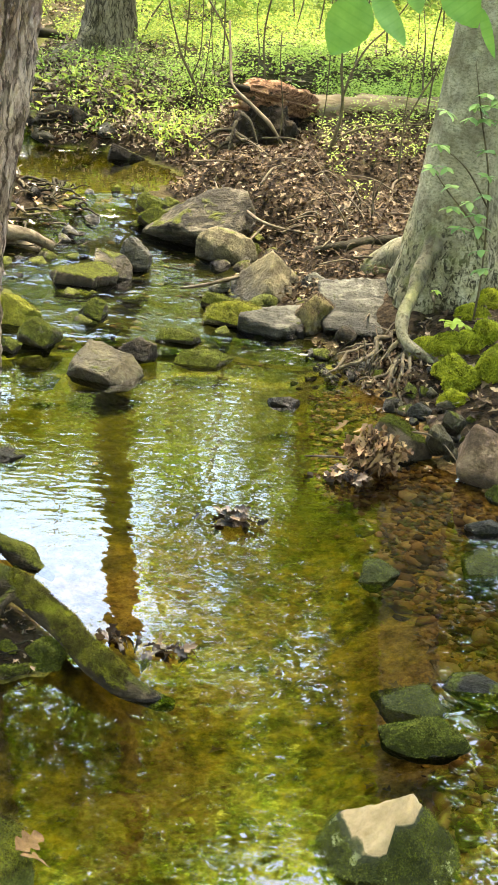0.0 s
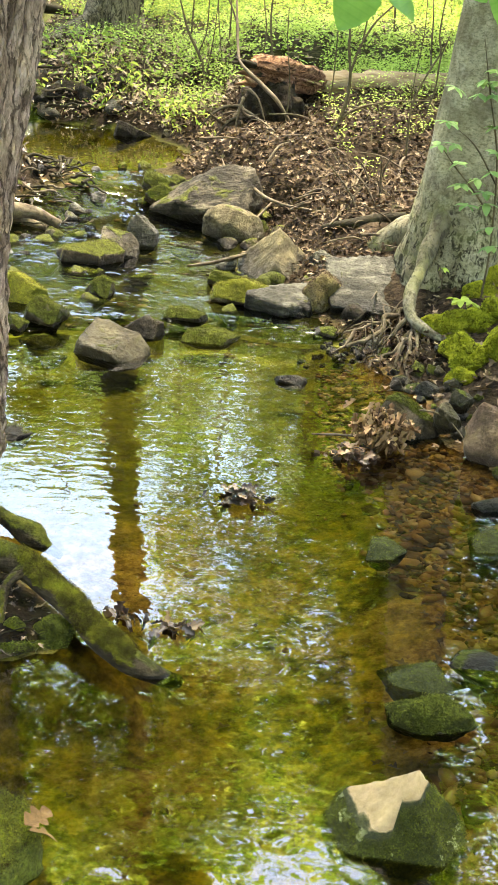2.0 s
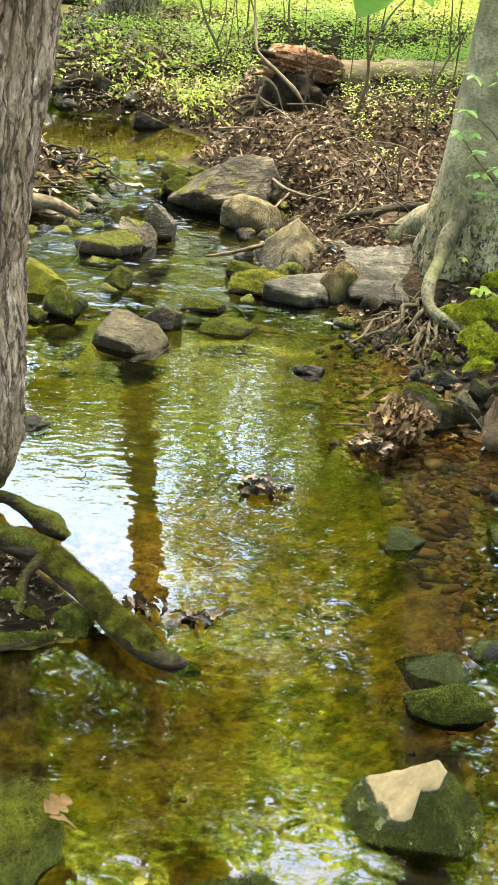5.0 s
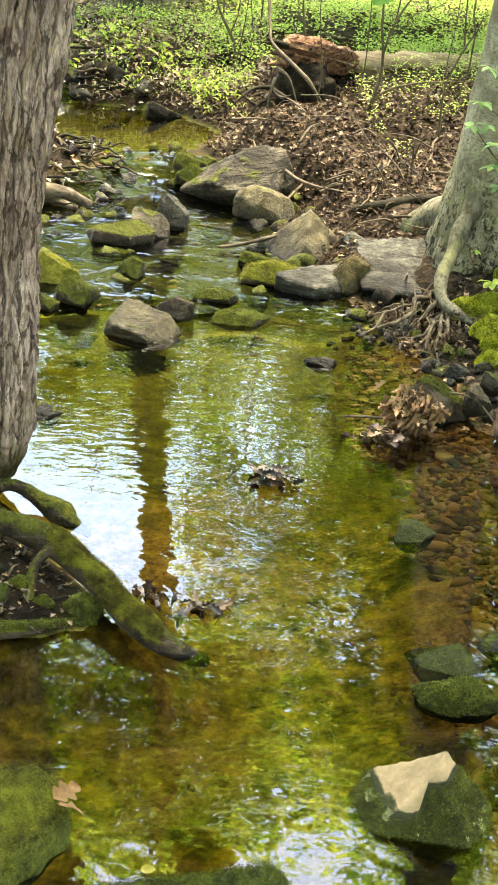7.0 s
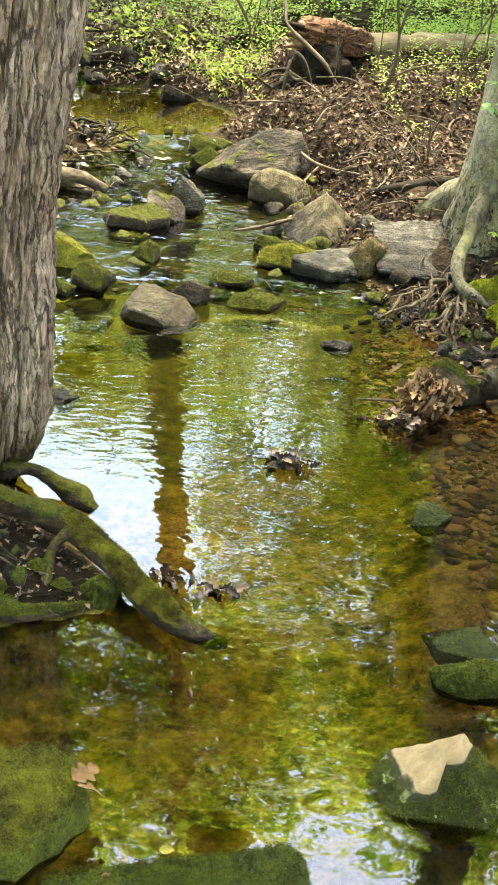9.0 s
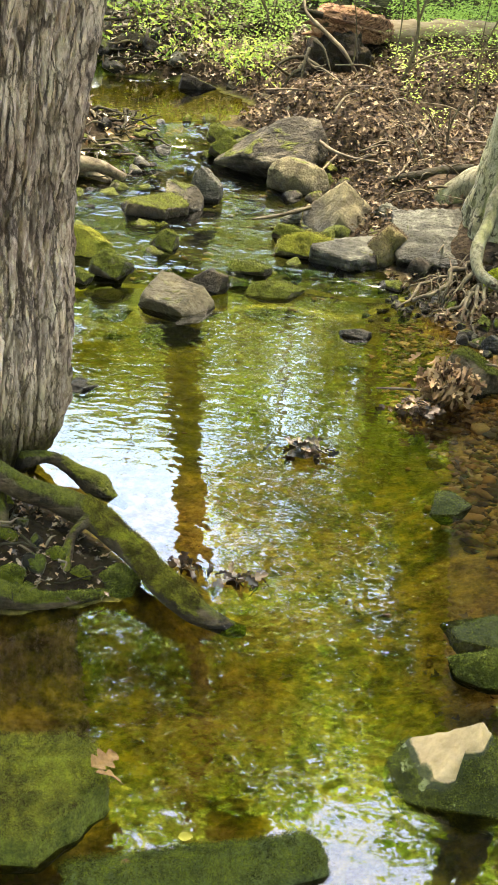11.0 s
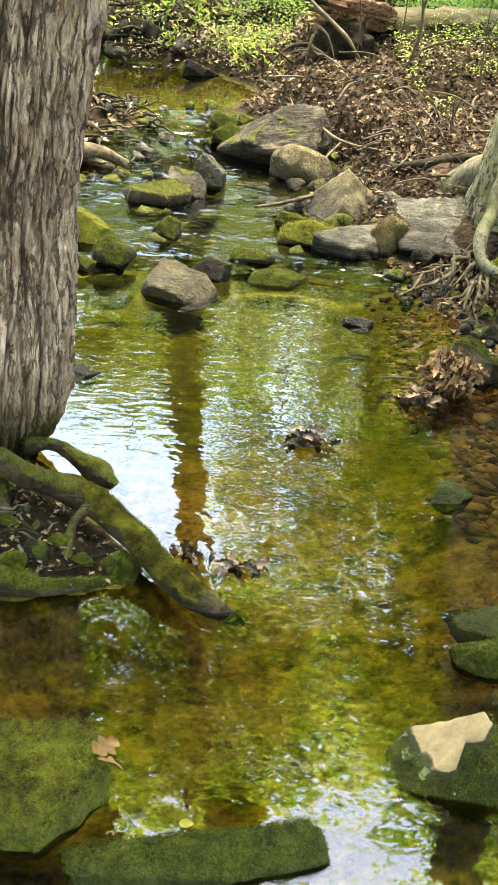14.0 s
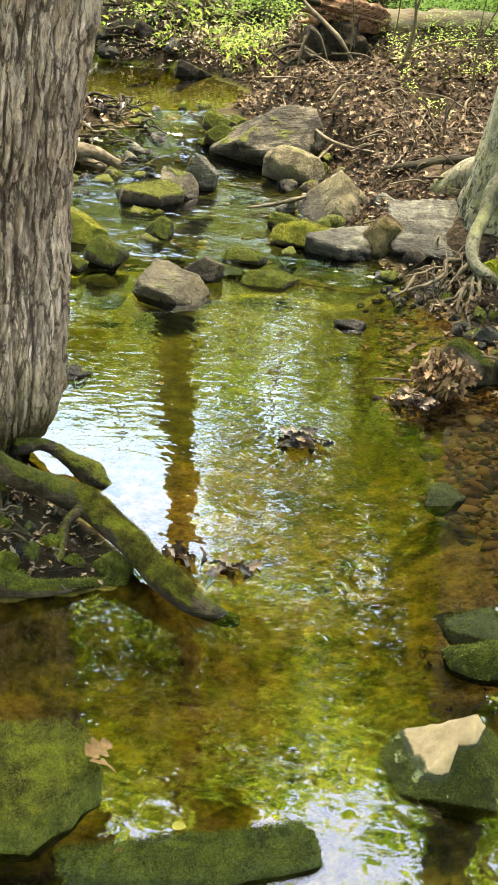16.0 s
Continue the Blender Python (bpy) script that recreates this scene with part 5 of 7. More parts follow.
def undergrowth(name, label, x, y, leaves, tall, leaf, seed, material, thin=0.35, aspect=0.62, droop=0.0):
    rng = np.random.default_rng(seed)
    n = len(x)
    h = tall * rng.uniform(0.4, 1.3, n)
    k = np.repeat(np.arange(n), leaves)
    up = rng.uniform(0.15, 1.0, len(k)) ** 0.8
    r = thin * h[k] * rng.uniform(0.1, 1.0, len(k))
    a = rng.uniform(0, 2 * np.pi, len(k))
    px, py = x[k] + r * np.cos(a), y[k] + r * np.sin(a)
    pz = ground_z(x, y)[k] + up * h[k]
    V, F = leaf_cloud(np.stack([px, py, pz], 1), leaf * rng.uniform(0.6, 1.4, len(k)), seed + 1, aspect, 0.62, 0.25, droop, "oval")
    ob = part(name, fast_mesh(name, V, F), material)
    return tagged(ob, label, "undergrowth", kind="stuff")


def cone(x, y, slack):
    return np.abs(x) < 0.3 * y + slack


def clear_of_log(x, y):
    """Where no herbs stand between the stream and the fallen log."""
    return (x < 0.15) | (x > 1.7) | (y > 9.25)


x, y = scatter(8000, -9, 9, 9.0, 26, 1, lambda x, y, u: (off_bank(x, y) > 0.25) & cone(x, y, 1.2) & (value2(x, y, 0.9, 2, 3) > -0.1) & ((np.abs(x) > 0.42) | (y > 8.9)) & ((u < 0.2) | (y > 11.6) | (np.abs(x + 2.0) > 0.95)) & clear_of_log(x, y))
near = y < 11.7 + 0.5 * value2(x, y, 1.3, 19, 2)
undergrowth("undergrowth", "knee-high yellow-green spring undergrowth on the forest floor", x[near], y[near], 32, 0.28, 0.024, 2, LEAF_BRIGHT)
undergrowth("undergrowth", "knee-high fresh green undergrowth below the distant trees", x[~near], y[~near], 32, 0.28, 0.026, 16, LEAF_MID)
x, y = scatter(2600, -9, 9, 14.0, 30, 3, lambda x, y, u: (off_bank(x, y) > 0.5) & cone(x, y, 1.5))
undergrowth("undergrowth", "low spring saplings and shrubs in fresh green leaf", x, y, 20, 0.9, 0.085, 4, LEAF_MID, 0.5)
x, y = scatter(1500, -9, 12, 17, 34, 5, lambda x, y, u: cone(x, y, 2.0))
undergrowth("undergrowth", "tall leafy shrubs under the distant trees", x, y, 40, 2.6, 0.13, 6, LEAF_MID, 0.4)
x, y = scatter(420, 0.3, 2.6, 6.6, 9.8, 7, lambda x, y, u: (off_bank(x, y) > 0.75) & (u < np.clip((y - 6.2) / 3, 0.1, 1)))
undergrowth("undergrowth", "bright fern-like seedlings above the leafy bank", x, y, 26, 0.2, 0.018, 8, LEAF_BRIGHT, 0.6, 0.4)
x, y = scatter(9000, -6, 6, 8.8, 17, 13, lambda x, y, u: (off_bank(x, y) > 0.5) & (value2(x, y, 1.1, 17, 3) > -0.3) & cone(x, y, 0.8) & ((u < 0.2) | (y > 11.6) | (np.abs(x + 2.0) > 0.95)) & (clear_of_log(x, y) | (u < 0.1)))
near = y < 11.7 + 0.5 * value2(x, y, 1.3, 19, 2)
undergrowth("undergrowth", "ground-hugging yellow-green herbs on the forest floor", x[near], y[near], 18, 0.13, 0.023, 14, LEAF_BRIGHT, 1.2)
undergrowth("undergrowth", "ground-hugging green herbs below the distant trees", x[~near], y[~near], 18, 0.13, 0.025, 15, LEAF_MID, 1.2)
x, y = scatter(150, -1.6, 0.0, 7.6, 9.4, 9, lambda x, y, u: (off_bank(x, y) > 0.05) & (off_bank(x, y) < 0.75) & (x < -0.5))
undergrowth("undergrowth", "leafy green plants overhanging the far pool", x, y, 16, 0.26, 0.045, 10, LEAF_MID, 0.6, 0.36, 0.5)
x, y = scatter(34, -2.6, -1.1, 8.9, 10.2, 11, lambda x, y, u: off_bank(x, y) > -0.05)
undergrowth("undergrowth", "broad green leaves over the trickle", x, y, 7, 0.22, 0.06, 12, LEAF_MID, 0.6)


x, y = scatter(800, -2.9, -0.4, 8.5, 11.2, 61, lambda x, y, u: (off_bank(x, y) > 0.12) & ((u < 0.25) | (x > -0.95) | (y > 10.4)))
undergrowth("undergrowth", "low yellow-green herbs round the far pool", x, y, 14, 0.13, 0.02, 62, LEAF_BRIGHT, 1.0, 0.42)


def litter(name, label, x, y, size, seed, material, lift=0.012, flat=0.72):
    rng = np.random.default_rng(seed)
    z = ground_z(x, y) + rng.uniform(0.0, 2.2, len(x)) * lift
    V, F = leaf_cloud(np.stack([x, y, z], 1), size * rng.uniform(0.6, 1.3, len(x)), seed, 0.6, flat, 0.3, lobes=True)
    ob = part(name, fast_mesh(name, V, F), material)
    return tagged(ob, label, "leaf litter", kind="stuff")


x, y = scatter(24000, -0.8, 1.9, 5.3, 9.6, 21, lambda x, y, u: (off_bank(x, y) > 0.06) & (value2(x, y, 2.2, 8, 2) > -0.5) & (np.hypot((x - 0.57) / 0.2, (y - 7.15) / 0.26) > 0.8) & (np.hypot((x - 0.47) / 0.25, (y - 5.32) / 0.28) > 1))
litter("leaf_litter", "thick drift of dry brown oak leaves on the bank", x, y, 0.038, 22, DRYLEAF, 0.02, 0.45)
x, y = scatter(1500, 0.4, 1.7, 3.4, 5.3, 23, lambda x, y, u: (off_bank(x, y) > 0.04) & (np.hypot((x - 0.47) / 0.25, (y - 5.32) / 0.3) > 1))
litter("leaf_litter", "scattered dry leaves among bank stones", x, y, 0.045, 24, DRYLEAF, 0.012, 0.55)
x, y = scatter(12000, -5, 5, 8.7, 17, 25, lambda x, y, u: (off_bank(x, y) > 0.1) & cone(x, y, 1.0))
litter("leaf_litter", "dry leaves showing through woodland undergrowth", x, y, 0.09, 26, DRYLEAF)
x, y = scatter(16000, -9, 9, -7, 10, 63, lambda x, y, u: (off_bank(x, y) > 0.15) & (np.abs(x) > 0.24 * np.maximum(y, 0) + 1.0))
litter("leaf_litter", "dry brown leaves strewn over the forest floor", x, y, 0.08, 64, DRYLEAF, 0.012)
x, y = scatter(500, -2.6, -1.0, 5.9, 7.2, 27, lambda x, y, u: off_bank(x, y) > -0.05)
litter("leaf_litter", "wet leaves and debris on the gravel bar", x, y, 0.06, 28, WETLEAF, 0.02, 0.5)
x, y = scatter(1500, -1.35, -0.45, 2.2, 3.0, 29, lambda x, y, u: off_bank(x, y) > -0.02)
litter("leaf_litter", "wet brown leaves among tree roots", x, y, 0.019, 30, WETLEAF, 0.008, 0.5)


# ---- bed pebbles ----
def pebbles(name, label, x, y, size, seed, material, sink=0.3):
    rng = np.random.default_rng(seed)
    bm = bmesh.new()
    bmesh.ops.create_icosphere(bm, subdivisions=1, radius=1)
    base = np.array([v.co[:] for v in bm.verts])
    tri = np.array([[v.index for v in f.verts] for f in bm.faces])
    bm.free()
    n, k = len(x), len(base)
    sc = size * rng.uniform(0.5, 1.7, n)
    dims = np.stack([sc, sc * rng.uniform(0.45, 0.95, n), sc * rng.uniform(0.12, 0.3, n)], 1)
    a = rng.uniform(0, 2 * np.pi, n)
    wob = 1 + rng.uniform(-0.42, 0.36, (n, k, 1))
    q = base[None] * wob * dims[:, None, :]
    px = q[..., 0] * np.cos(a)[:, None] - q[..., 1] * np.sin(a)[:, None] + x[:, None]
    py = q[..., 0] * np.sin(a)[:, None] + q[..., 1] * np.cos(a)[:, None] + y[:, None]
    pz = q[..., 2] + (ground_z(x, y) + dims[:, 2] * (1 - 2 * sink))[:, None]
    V = np.stack([px, py, pz], -1).reshape(-1, 3)
    F = (np.arange(n)[:, None, None] * k + tri[None]).reshape(-1, 3)
    ob = part(name, fast_mesh(name, V, F, True), material)
    return tagged(ob, label, "pebbles", kind="stuff")


x, y = scatter(260, -1.3, 1.3, 1.3, 4.6, 31, lambda x, y, u: (off_bank(x, y) < -0.1) & (value2(x, y, 1.6, 4, 2) > 0.0))
pebbles("bed_pebbles", "amber and brown pebbles on the stream bed", x, y, 0.010, 32, PEBBLE)
x, y = scatter(7000, 0.25, 1.3, 1.9, 4.7, 33, lambda x, y, u: (off_bank(x, y) < -0.1) & (x > 0.44 - 0.1 * (y - 3) + 0.25 * value2(x, y, 2.5, 14, 2)))
pebbles("bed_pebbles", "flat reddish cobbles in shallow clear water", x, y, 0.014, 34, PEBBLE)
x, y = scatter(1100, 0.3, 1.3, 2.0, 4.5, 37, lambda x, y, u: (off_bank(x, y) < -0.14) & (x > 0.38 - 0.1 * (y - 3) + 0.25 * value2(x, y, 2.5, 14, 2)))
pebbles("bed_pebbles", "broad flat brown stones lying in shallow clear water", x, y, 0.027, 38, PEBBLE)
x, y = scatter(1500, -0.9, 1.3, 1.4, 4.8, 41, lambda x, y, u: (off_bank(x, y) < 0.0) & ((x > 0.45 + 0.25 * value2(x, y, 2.5, 15, 2)) | (u < 0.03)))
litter("sunken_leaves", "sodden brown leaves on the stream bed", x, y, 0.04, 42, WETLEAF, 0.006, 0.8)
x, y = scatter(1100, -2.0, 0.5, 4.95, 7.6, 35, lambda x, y, u: off_bank(x, y) < -0.06)
pebbles("bed_pebbles", "gravel and cobbles in the shallow riffle", x, y, 0.02, 36, PEBBLE)


# ---- mossy cushions on the bank ----
for x, y, size, sd in ((0.73, 4.86, (0.17, 0.13, 0.08), 3), (0.81, 4.80, (0.19, 0.14, 0.09), 8), (0.90, 4.76, (0.17, 0.14, 0.08), 4), (0.98, 4.80, (0.15, 0.12, 0.08), 9), (0.80, 4.57, (0.15, 0.14, 0.10), 5), (0.83, 4.47, (0.16, 0.12, 0.10), 6),
                       (0.79, 4.38, (0.12, 0.10, 0.07), 10), (0.96, 4.48, (0.17, 0.14, 0.11), 7), (1.00, 4.60, (0.16, 0.13, 0.09), 12), (0.94, 5.04, (0.16, 0.11, 0.06), 13), (1.05, 5.22, (0.17, 0.13, 0.08), 14)):
    place = (x, y, float(ground_z(x, y)) - 0.005)
    ob = part("moss_cushion", rock_mesh(size, sd, 16), MOSSMAT)
    ob.matrix_world = pose(*place)
    tagged(ob, "thick yellow-green moss cushion over a bank stone", "moss", "moss on the bank")
    bpy.context.view_layer.update()
    moss_fur(ob, 16000, 0.006, FUR_LIME, sd, -0.1, 0.7)


# ---- sticks, stems, logs ----
def stick(name, label, category, strands, material, group="", sides=8, rough=0.15):
    """strands: list of (points, radii); the first is the main stem, the rest are its branches."""
    first = strands[0][0][0]
    if len(strands) == 1:
        v, f = tube(*strands[0], 6, sides, rough, len(label))
        ob = part(name, mesh(name, rel(v, first), f), material)
        ob.location = first
        return tagged(ob, label, category, group)
    ob = thing(name, label, category, first, group)
    for i, (p, r) in enumerate(strands):
        v, f = tube(p, r, 6, sides, rough, len(label) + i)
        part("stem" if i == 0 else "branch", mesh("stem", rel(v, first), f), material, ob)
    return ob


stick("dead_branch", "pale dead branch leaning on the root plate", "branch", [([(-0.336, 8.100, 1.262), (-0.300, 7.900, 0.962), (-0.264, 7.800, 0.869), (-0.115, 7.700, 0.757), (-0.018, 7.600, 0.682), (0.084, 7.600, 0.539)], [0.0068, 0.0090, 0.0112, 0.0134, 0.0133, 0.0133])], TWIG)
stick("sapling", "dark bent sapling stem in the undergrowth", "sapling", [([(-0.588, 9.400, 0.477), (-0.617, 9.400, 0.675), (-0.658, 9.400, 0.777), (-0.744, 9.400, 0.936), (-0.796, 9.400, 1.096), (-0.847, 9.400, 1.274), (-0.915, 9.400, 1.644)], [0.0106, 0.0105, 0.0104, 0.0086, 0.0069, 0.0068, 0.0050]), ([(-0.658, 9.400, 0.777), (-0.602, 9.400, 0.947), (-0.595, 9.400, 1.192), (-0.600, 9.400, 1.432)], [0.0052, 0.0052, 0.0034, 0.0034])], STEM)
stick("dead_branch", "thin dead stem in the undergrowth", "branch", [([(-0.325, 8.600, 0.887), (-0.344, 8.600, 1.056), (-0.419, 8.600, 1.236), (-0.492, 8.600, 1.341), (-0.642, 8.600, 1.583)], [0.0064, 0.0063, 0.0063, 0.0062, 0.0046])], TWIG)
stick("sapling", "forked shrub with arching dark stems above the bank", "sapling", [([(0.339, 7.400, 0.553), (0.397, 7.400, 0.738), (0.406, 7.400, 0.889), (0.382, 7.400, 1.052), (0.377, 7.400, 1.166), (0.350, 7.400, 1.590)], [0.0112, 0.0111, 0.0096, 0.0082, 0.0054, 0.0040]), ([(0.402, 7.400, 0.889), (0.441, 7.400, 1.041), (0.520, 7.400, 1.199), (0.640, 7.400, 1.329), (0.754, 7.400, 1.495), (0.833, 7.400, 1.656)], [0.0069, 0.0068, 0.0054, 0.0054, 0.0040, 0.0040]), ([(0.339, 7.400, 0.553), (0.389, 7.400, 0.646), (0.487, 7.400, 0.711), (0.638, 7.400, 0.753), (0.809, 7.400, 0.773), (0.964, 7.400, 0.785)], [0.0084, 0.0070, 0.0069, 0.0055, 0.0041, 0.0028])], STEM)
stick("sapling", "slender upright green-brown sapling", "sapling", [([(0.279, 7.600, 0.565), (0.311, 7.600, 0.794), (0.316, 7.600, 1.032), (0.310, 7.600, 1.264), (0.286, 7.600, 1.647)], [0.0043, 0.0043, 0.0042, 0.0028, 0.0027])], STEM)
stick("sapling", "slender upright sapling by the root plate", "sapling", [([(0.012, 7.600, 0.313), (0.049, 7.600, 0.739), (0.013, 7.600, 1.043), (0.007, 7.600, 1.241)], [0.0044, 0.0043, 0.0028, 0.0028])], STEM)
stick("vine", "dark twisting vine stem beside the beech", "vine", [([(0.733, 6.800, 0.537), (0.728, 6.800, 0.758), (0.754, 6.800, 0.884), (0.815, 6.800, 1.026), (0.855, 6.800, 1.105), (0.838, 6.800, 1.193), (0.843, 6.800, 1.341), (0.863, 6.800, 1.488), (0.882, 6.800, 1.688)], [0.0052, 0.0051, 0.0051, 0.0050, 0.0050, 0.0050, 0.0037, 0.0037, 0.0036]), ([(0.820, 6.800, 0.796), (0.851, 6.800, 0.922), (0.859, 6.800, 1.075), (0.893, 6.800, 1.197)], [0.0038, 0.0051, 0.0050, 0.0037])], STEM)
stick("sapling", "thread-thin straight sapling by the beech", "sapling", [([(0.760, 7.000, 0.489), (0.750, 7.000, 0.893), (0.774, 7.000, 1.144), (0.773, 7.000, 1.326), (0.749, 7.000, 1.592)], [0.0027, 0.0026, 0.0026, 0.0025, 0.0025])], STEM)
stick("sapling", "leaning sapling behind the far pool", "sapling", [([(-1.473, 12.400, 0.699), (-1.387, 12.400, 0.857), (-1.304, 12.400, 1.050), (-1.177, 12.400, 1.245), (-0.981, 12.400, 1.571)], [0.0091, 0.0114, 0.0090, 0.0067, 0.0067])], STEM)
stick("sapling", "thin sapling beside the far tree", "sapling", [([(-2.247, 12.800, 0.688), (-2.296, 12.800, 0.824), (-2.415, 12.800, 1.008), (-2.504, 12.800, 1.193)], [0.0071, 0.0070, 0.0047, 0.0046])], STEM)
rng = random.Random(83)
for i in range(22):
    y = rng.uniform(8.6, 14.5)
    x = rng.uniform(-0.16, 0.2) * y
    if float(off_bank(x, y)) < 0.4:
        continue
    z, tall, k = float(ground_z(x, y)), rng.uniform(0.7, 1.9), rng.uniform(0.004, 0.009)
    bend = rng.uniform(-0.18, 0.18)
    stick("sapling", "thin bare sapling stem rising from bright undergrowth", "sapling", [([(x, y, z - 0.05), (x + bend * 0.6, y, z + tall * 0.35), (x + bend * rng.uniform(0.2, 1.4), y, z + tall * 0.7), (x + bend * 1.6, y, z + tall)], [k, k * 0.9, k * 0.7, k * 0.3])], STEM if i % 3 else TWIG, "woodland saplings", 6)
stick("fallen_log", "bleached barkless fallen log in the undergrowth", "log", [([(u, 8.75 + 0.2 * u, float(ground_z(u, 8.75 + 0.2 * u)) + 0.06) for u in (0.10, 0.40, 0.75, 1.15, 1.7)], [0.085, 0.085, 0.078, 0.07, 0.055])], DEADWOOD, sides=18, rough=0.22)
stick("driftwood_log", "grey driftwood log on the gravel bar", "log", [([(-1.597, 6.074, 0.240), (-1.430, 6.120, 0.220), (-1.327, 6.200, 0.190), (-1.228, 6.234, 0.160), (-1.136, 6.239, 0.120)], [0.0592, 0.0477, 0.0424, 0.0366, 0.0275])], ROOT, sides=14)
stick("driftwood_log", "smaller driftwood stick under a grey log", "log", [([(-1.527, 6.148, 0.170), (-1.356, 6.191, 0.150), (-1.195, 6.149, 0.120)], [0.0271, 0.0242, 0.0181])], ROOT, sides=10)
for key in ([(-0.266, 6.903, 0.360), (-0.159, 6.754, 0.330), (-0.054, 6.535, 0.300), (0.060, 6.444, 0.280), (0.215, 6.353, 0.280), (0.332, 6.230, 0.300)], [0.0082, 0.0101, 0.0098, 0.0097, 0.0076, 0.0056]), ([(0.294, 5.941, 0.300), (0.357, 6.145, 0.320), (0.422, 6.399, 0.380), (0.515, 6.845, 0.480)], [0.0036, 0.0055, 0.0057, 0.0061]), ([(0.537, 6.165, 0.330), (0.691, 6.714, 0.420), (0.758, 7.175, 0.460), (0.900, 7.267, 0.500)], [0.0056, 0.0080, 0.0085, 0.0085]), ([(0.501, 6.059, 0.320), (0.591, 6.569, 0.360), (0.736, 6.893, 0.440), (0.793, 6.319, 0.440)], [0.0055, 0.0059, 0.0061, 0.0056]), ([(-0.089, 6.395, 0.200), (-0.047, 6.492, 0.230), (-0.004, 6.595, 0.260)], [0.0058, 0.0078, 0.0059]), ([(0.231, 6.489, 0.300), (0.152, 6.431, 0.290), (0.093, 6.402, 0.260)], [0.0117, 0.0116, 0.0096]):
    stick("twig", "pale dead twig lying on dry leaves", "twig", [key], TWIG, "twigs on the bank")
stick("dead_branch", "half-sunk branch lying across the riffle edge", "branch", [([(-0.401, 5.710, 0.090), (-0.292, 5.762, 0.100), (-0.182, 5.822, 0.120), (-0.071, 5.908, 0.140)], [0.0053, 0.0088, 0.0107, 0.0090])], ROOT)
stick("twig", "straight twig sticking out over the pool", "twig", [([(0.199, 3.800, 0.030), (0.277, 3.787, 0.040), (0.354, 3.764, 0.050)], [0.0037, 0.0049, 0.0036])], TWIG)
stick("twig", "thin pale arching twig on bank stones", "twig", [([(0.555, 3.958, 0.090), (0.627, 3.895, 0.110), (0.690, 3.886, 0.080), (0.738, 3.824, 0.040), (0.766, 3.751, 0.020)], [0.0038, 0.0037, 0.0037, 0.0037, 0.0024])], TWIG)


# ---- uprooted root plate ----
def root_plate():
    ob = thing("root_plate", "upturned root plate of a fallen tree with torn orange wood", "tree stump", (0.0, 8.15, 0.5))
    bm = bmesh.new()
    bmesh.ops.create_icosphere(bm, subdivisions=5, radius=1)
    for v in bm.verts:
        n = v.co.normalized()
        r = 1 + 0.22 * noise.noise(n * 2.2) + 0.12 * noise.noise(n * 6) + 0.06 * noise.noise(n * 14)
        v.co = Vector((n.x * r * 0.21, n.y * r * 0.17, n.z * r * 0.27))
    me = bpy.data.meshes.new("soil_mass")
    bm.to_mesh(me)
    bm.free()
    me.polygons.foreach_set("use_smooth", [True] * len(me.polygons))
    # black mass put where the overhang leaves a shaded cavity
    soil = part("soil_mass", me, SOIL, ob, "soil mass as dark as the shaded cavity it fills")
    soil.location = (-0.07, 0.08, 0.02)
    def torn(q, w, r):
        a = math.atan2(w.z, w.y)
        fib = noise.noise(Vector((q.x * 2.2, a * 4.2, 3.0))) + 0.6 * noise.noise(Vector((q.x * 5.0, a * 9.0, 7.0)))
        return r * (1 + (0.5 if q.x < 0.2 else 0.25) * fib)
    v, f = tube([(-0.199, 8.100, 0.846), (-0.131, 8.150, 0.825), (0.004, 8.300, 0.787), (0.211, 8.700, 0.705), (0.495, 9.400, 0.598), (0.807, 10.000, 0.533)], [0.0563, 0.0832, 0.0964, 0.0810, 0.0613, 0.0466], 14, 64, 0.10, 3, 11, torn)
    part("torn_wood", mesh("torn_wood", rel(v, ob.location), f), RAWWOOD, ob, "torn orange-brown wood")
    rng = random.Random(18)
    for i in range(9):
        b = Vector((-0.17 + rng.uniform(-0.04, 0.05), 8.1, 0.84 + rng.uniform(-0.12, 0.06)))
        e = b + Vector((rng.uniform(-0.20, -0.07), rng.uniform(-0.12, 0.02), rng.uniform(-0.05, 0.10)))
        v, f = tube([b, b.lerp(e, 0.6), e], [0.028, 0.016, 0.003], 5, 8, 0.3, i)
        part("splinter", mesh("splinter", rel(v, ob.location), f), RAWWOOD if i % 2 else DROOT, ob)
    for i, (p, r) in enumerate([([(-0.519, 8.200, 0.247), (-0.407, 8.200, 0.333), (-0.352, 8.200, 0.395), (-0.265, 8.200, 0.534), (-0.215, 8.200, 0.651)], [0.0313, 0.0350, 0.0311, 0.0231, 0.0192]), ([(-0.243, 8.300, 0.447), (-0.114, 8.300, 0.552), (-0.038, 8.300, 0.585)], [0.0157, 0.0195, 0.0156]), ([(-0.566, 8.000, 0.313), (-0.451, 8.000, 0.300), (-0.299, 8.000, 0.323), (-0.189, 8.000, 0.380)], [0.0267, 0.0305, 0.0266, 0.0190])]):
        v, f = tube(p, r, 6, 9, 0.15, i)
        part("root", mesh("root", rel(v, ob.location), f), ROOT, ob)
    rng = random.Random(8)
    for i in range(16):
        a = rng.uniform(2.2, 5.4)
        b = Vector((-0.05 + 0.22 * math.cos(a), 7.95, 0.55 + 0.22 * math.sin(a)))
        e = b + Vector((rng.uniform(-0.25, 0.15), rng.uniform(-0.35, -0.05), rng.uniform(-0.25, 0.1)))
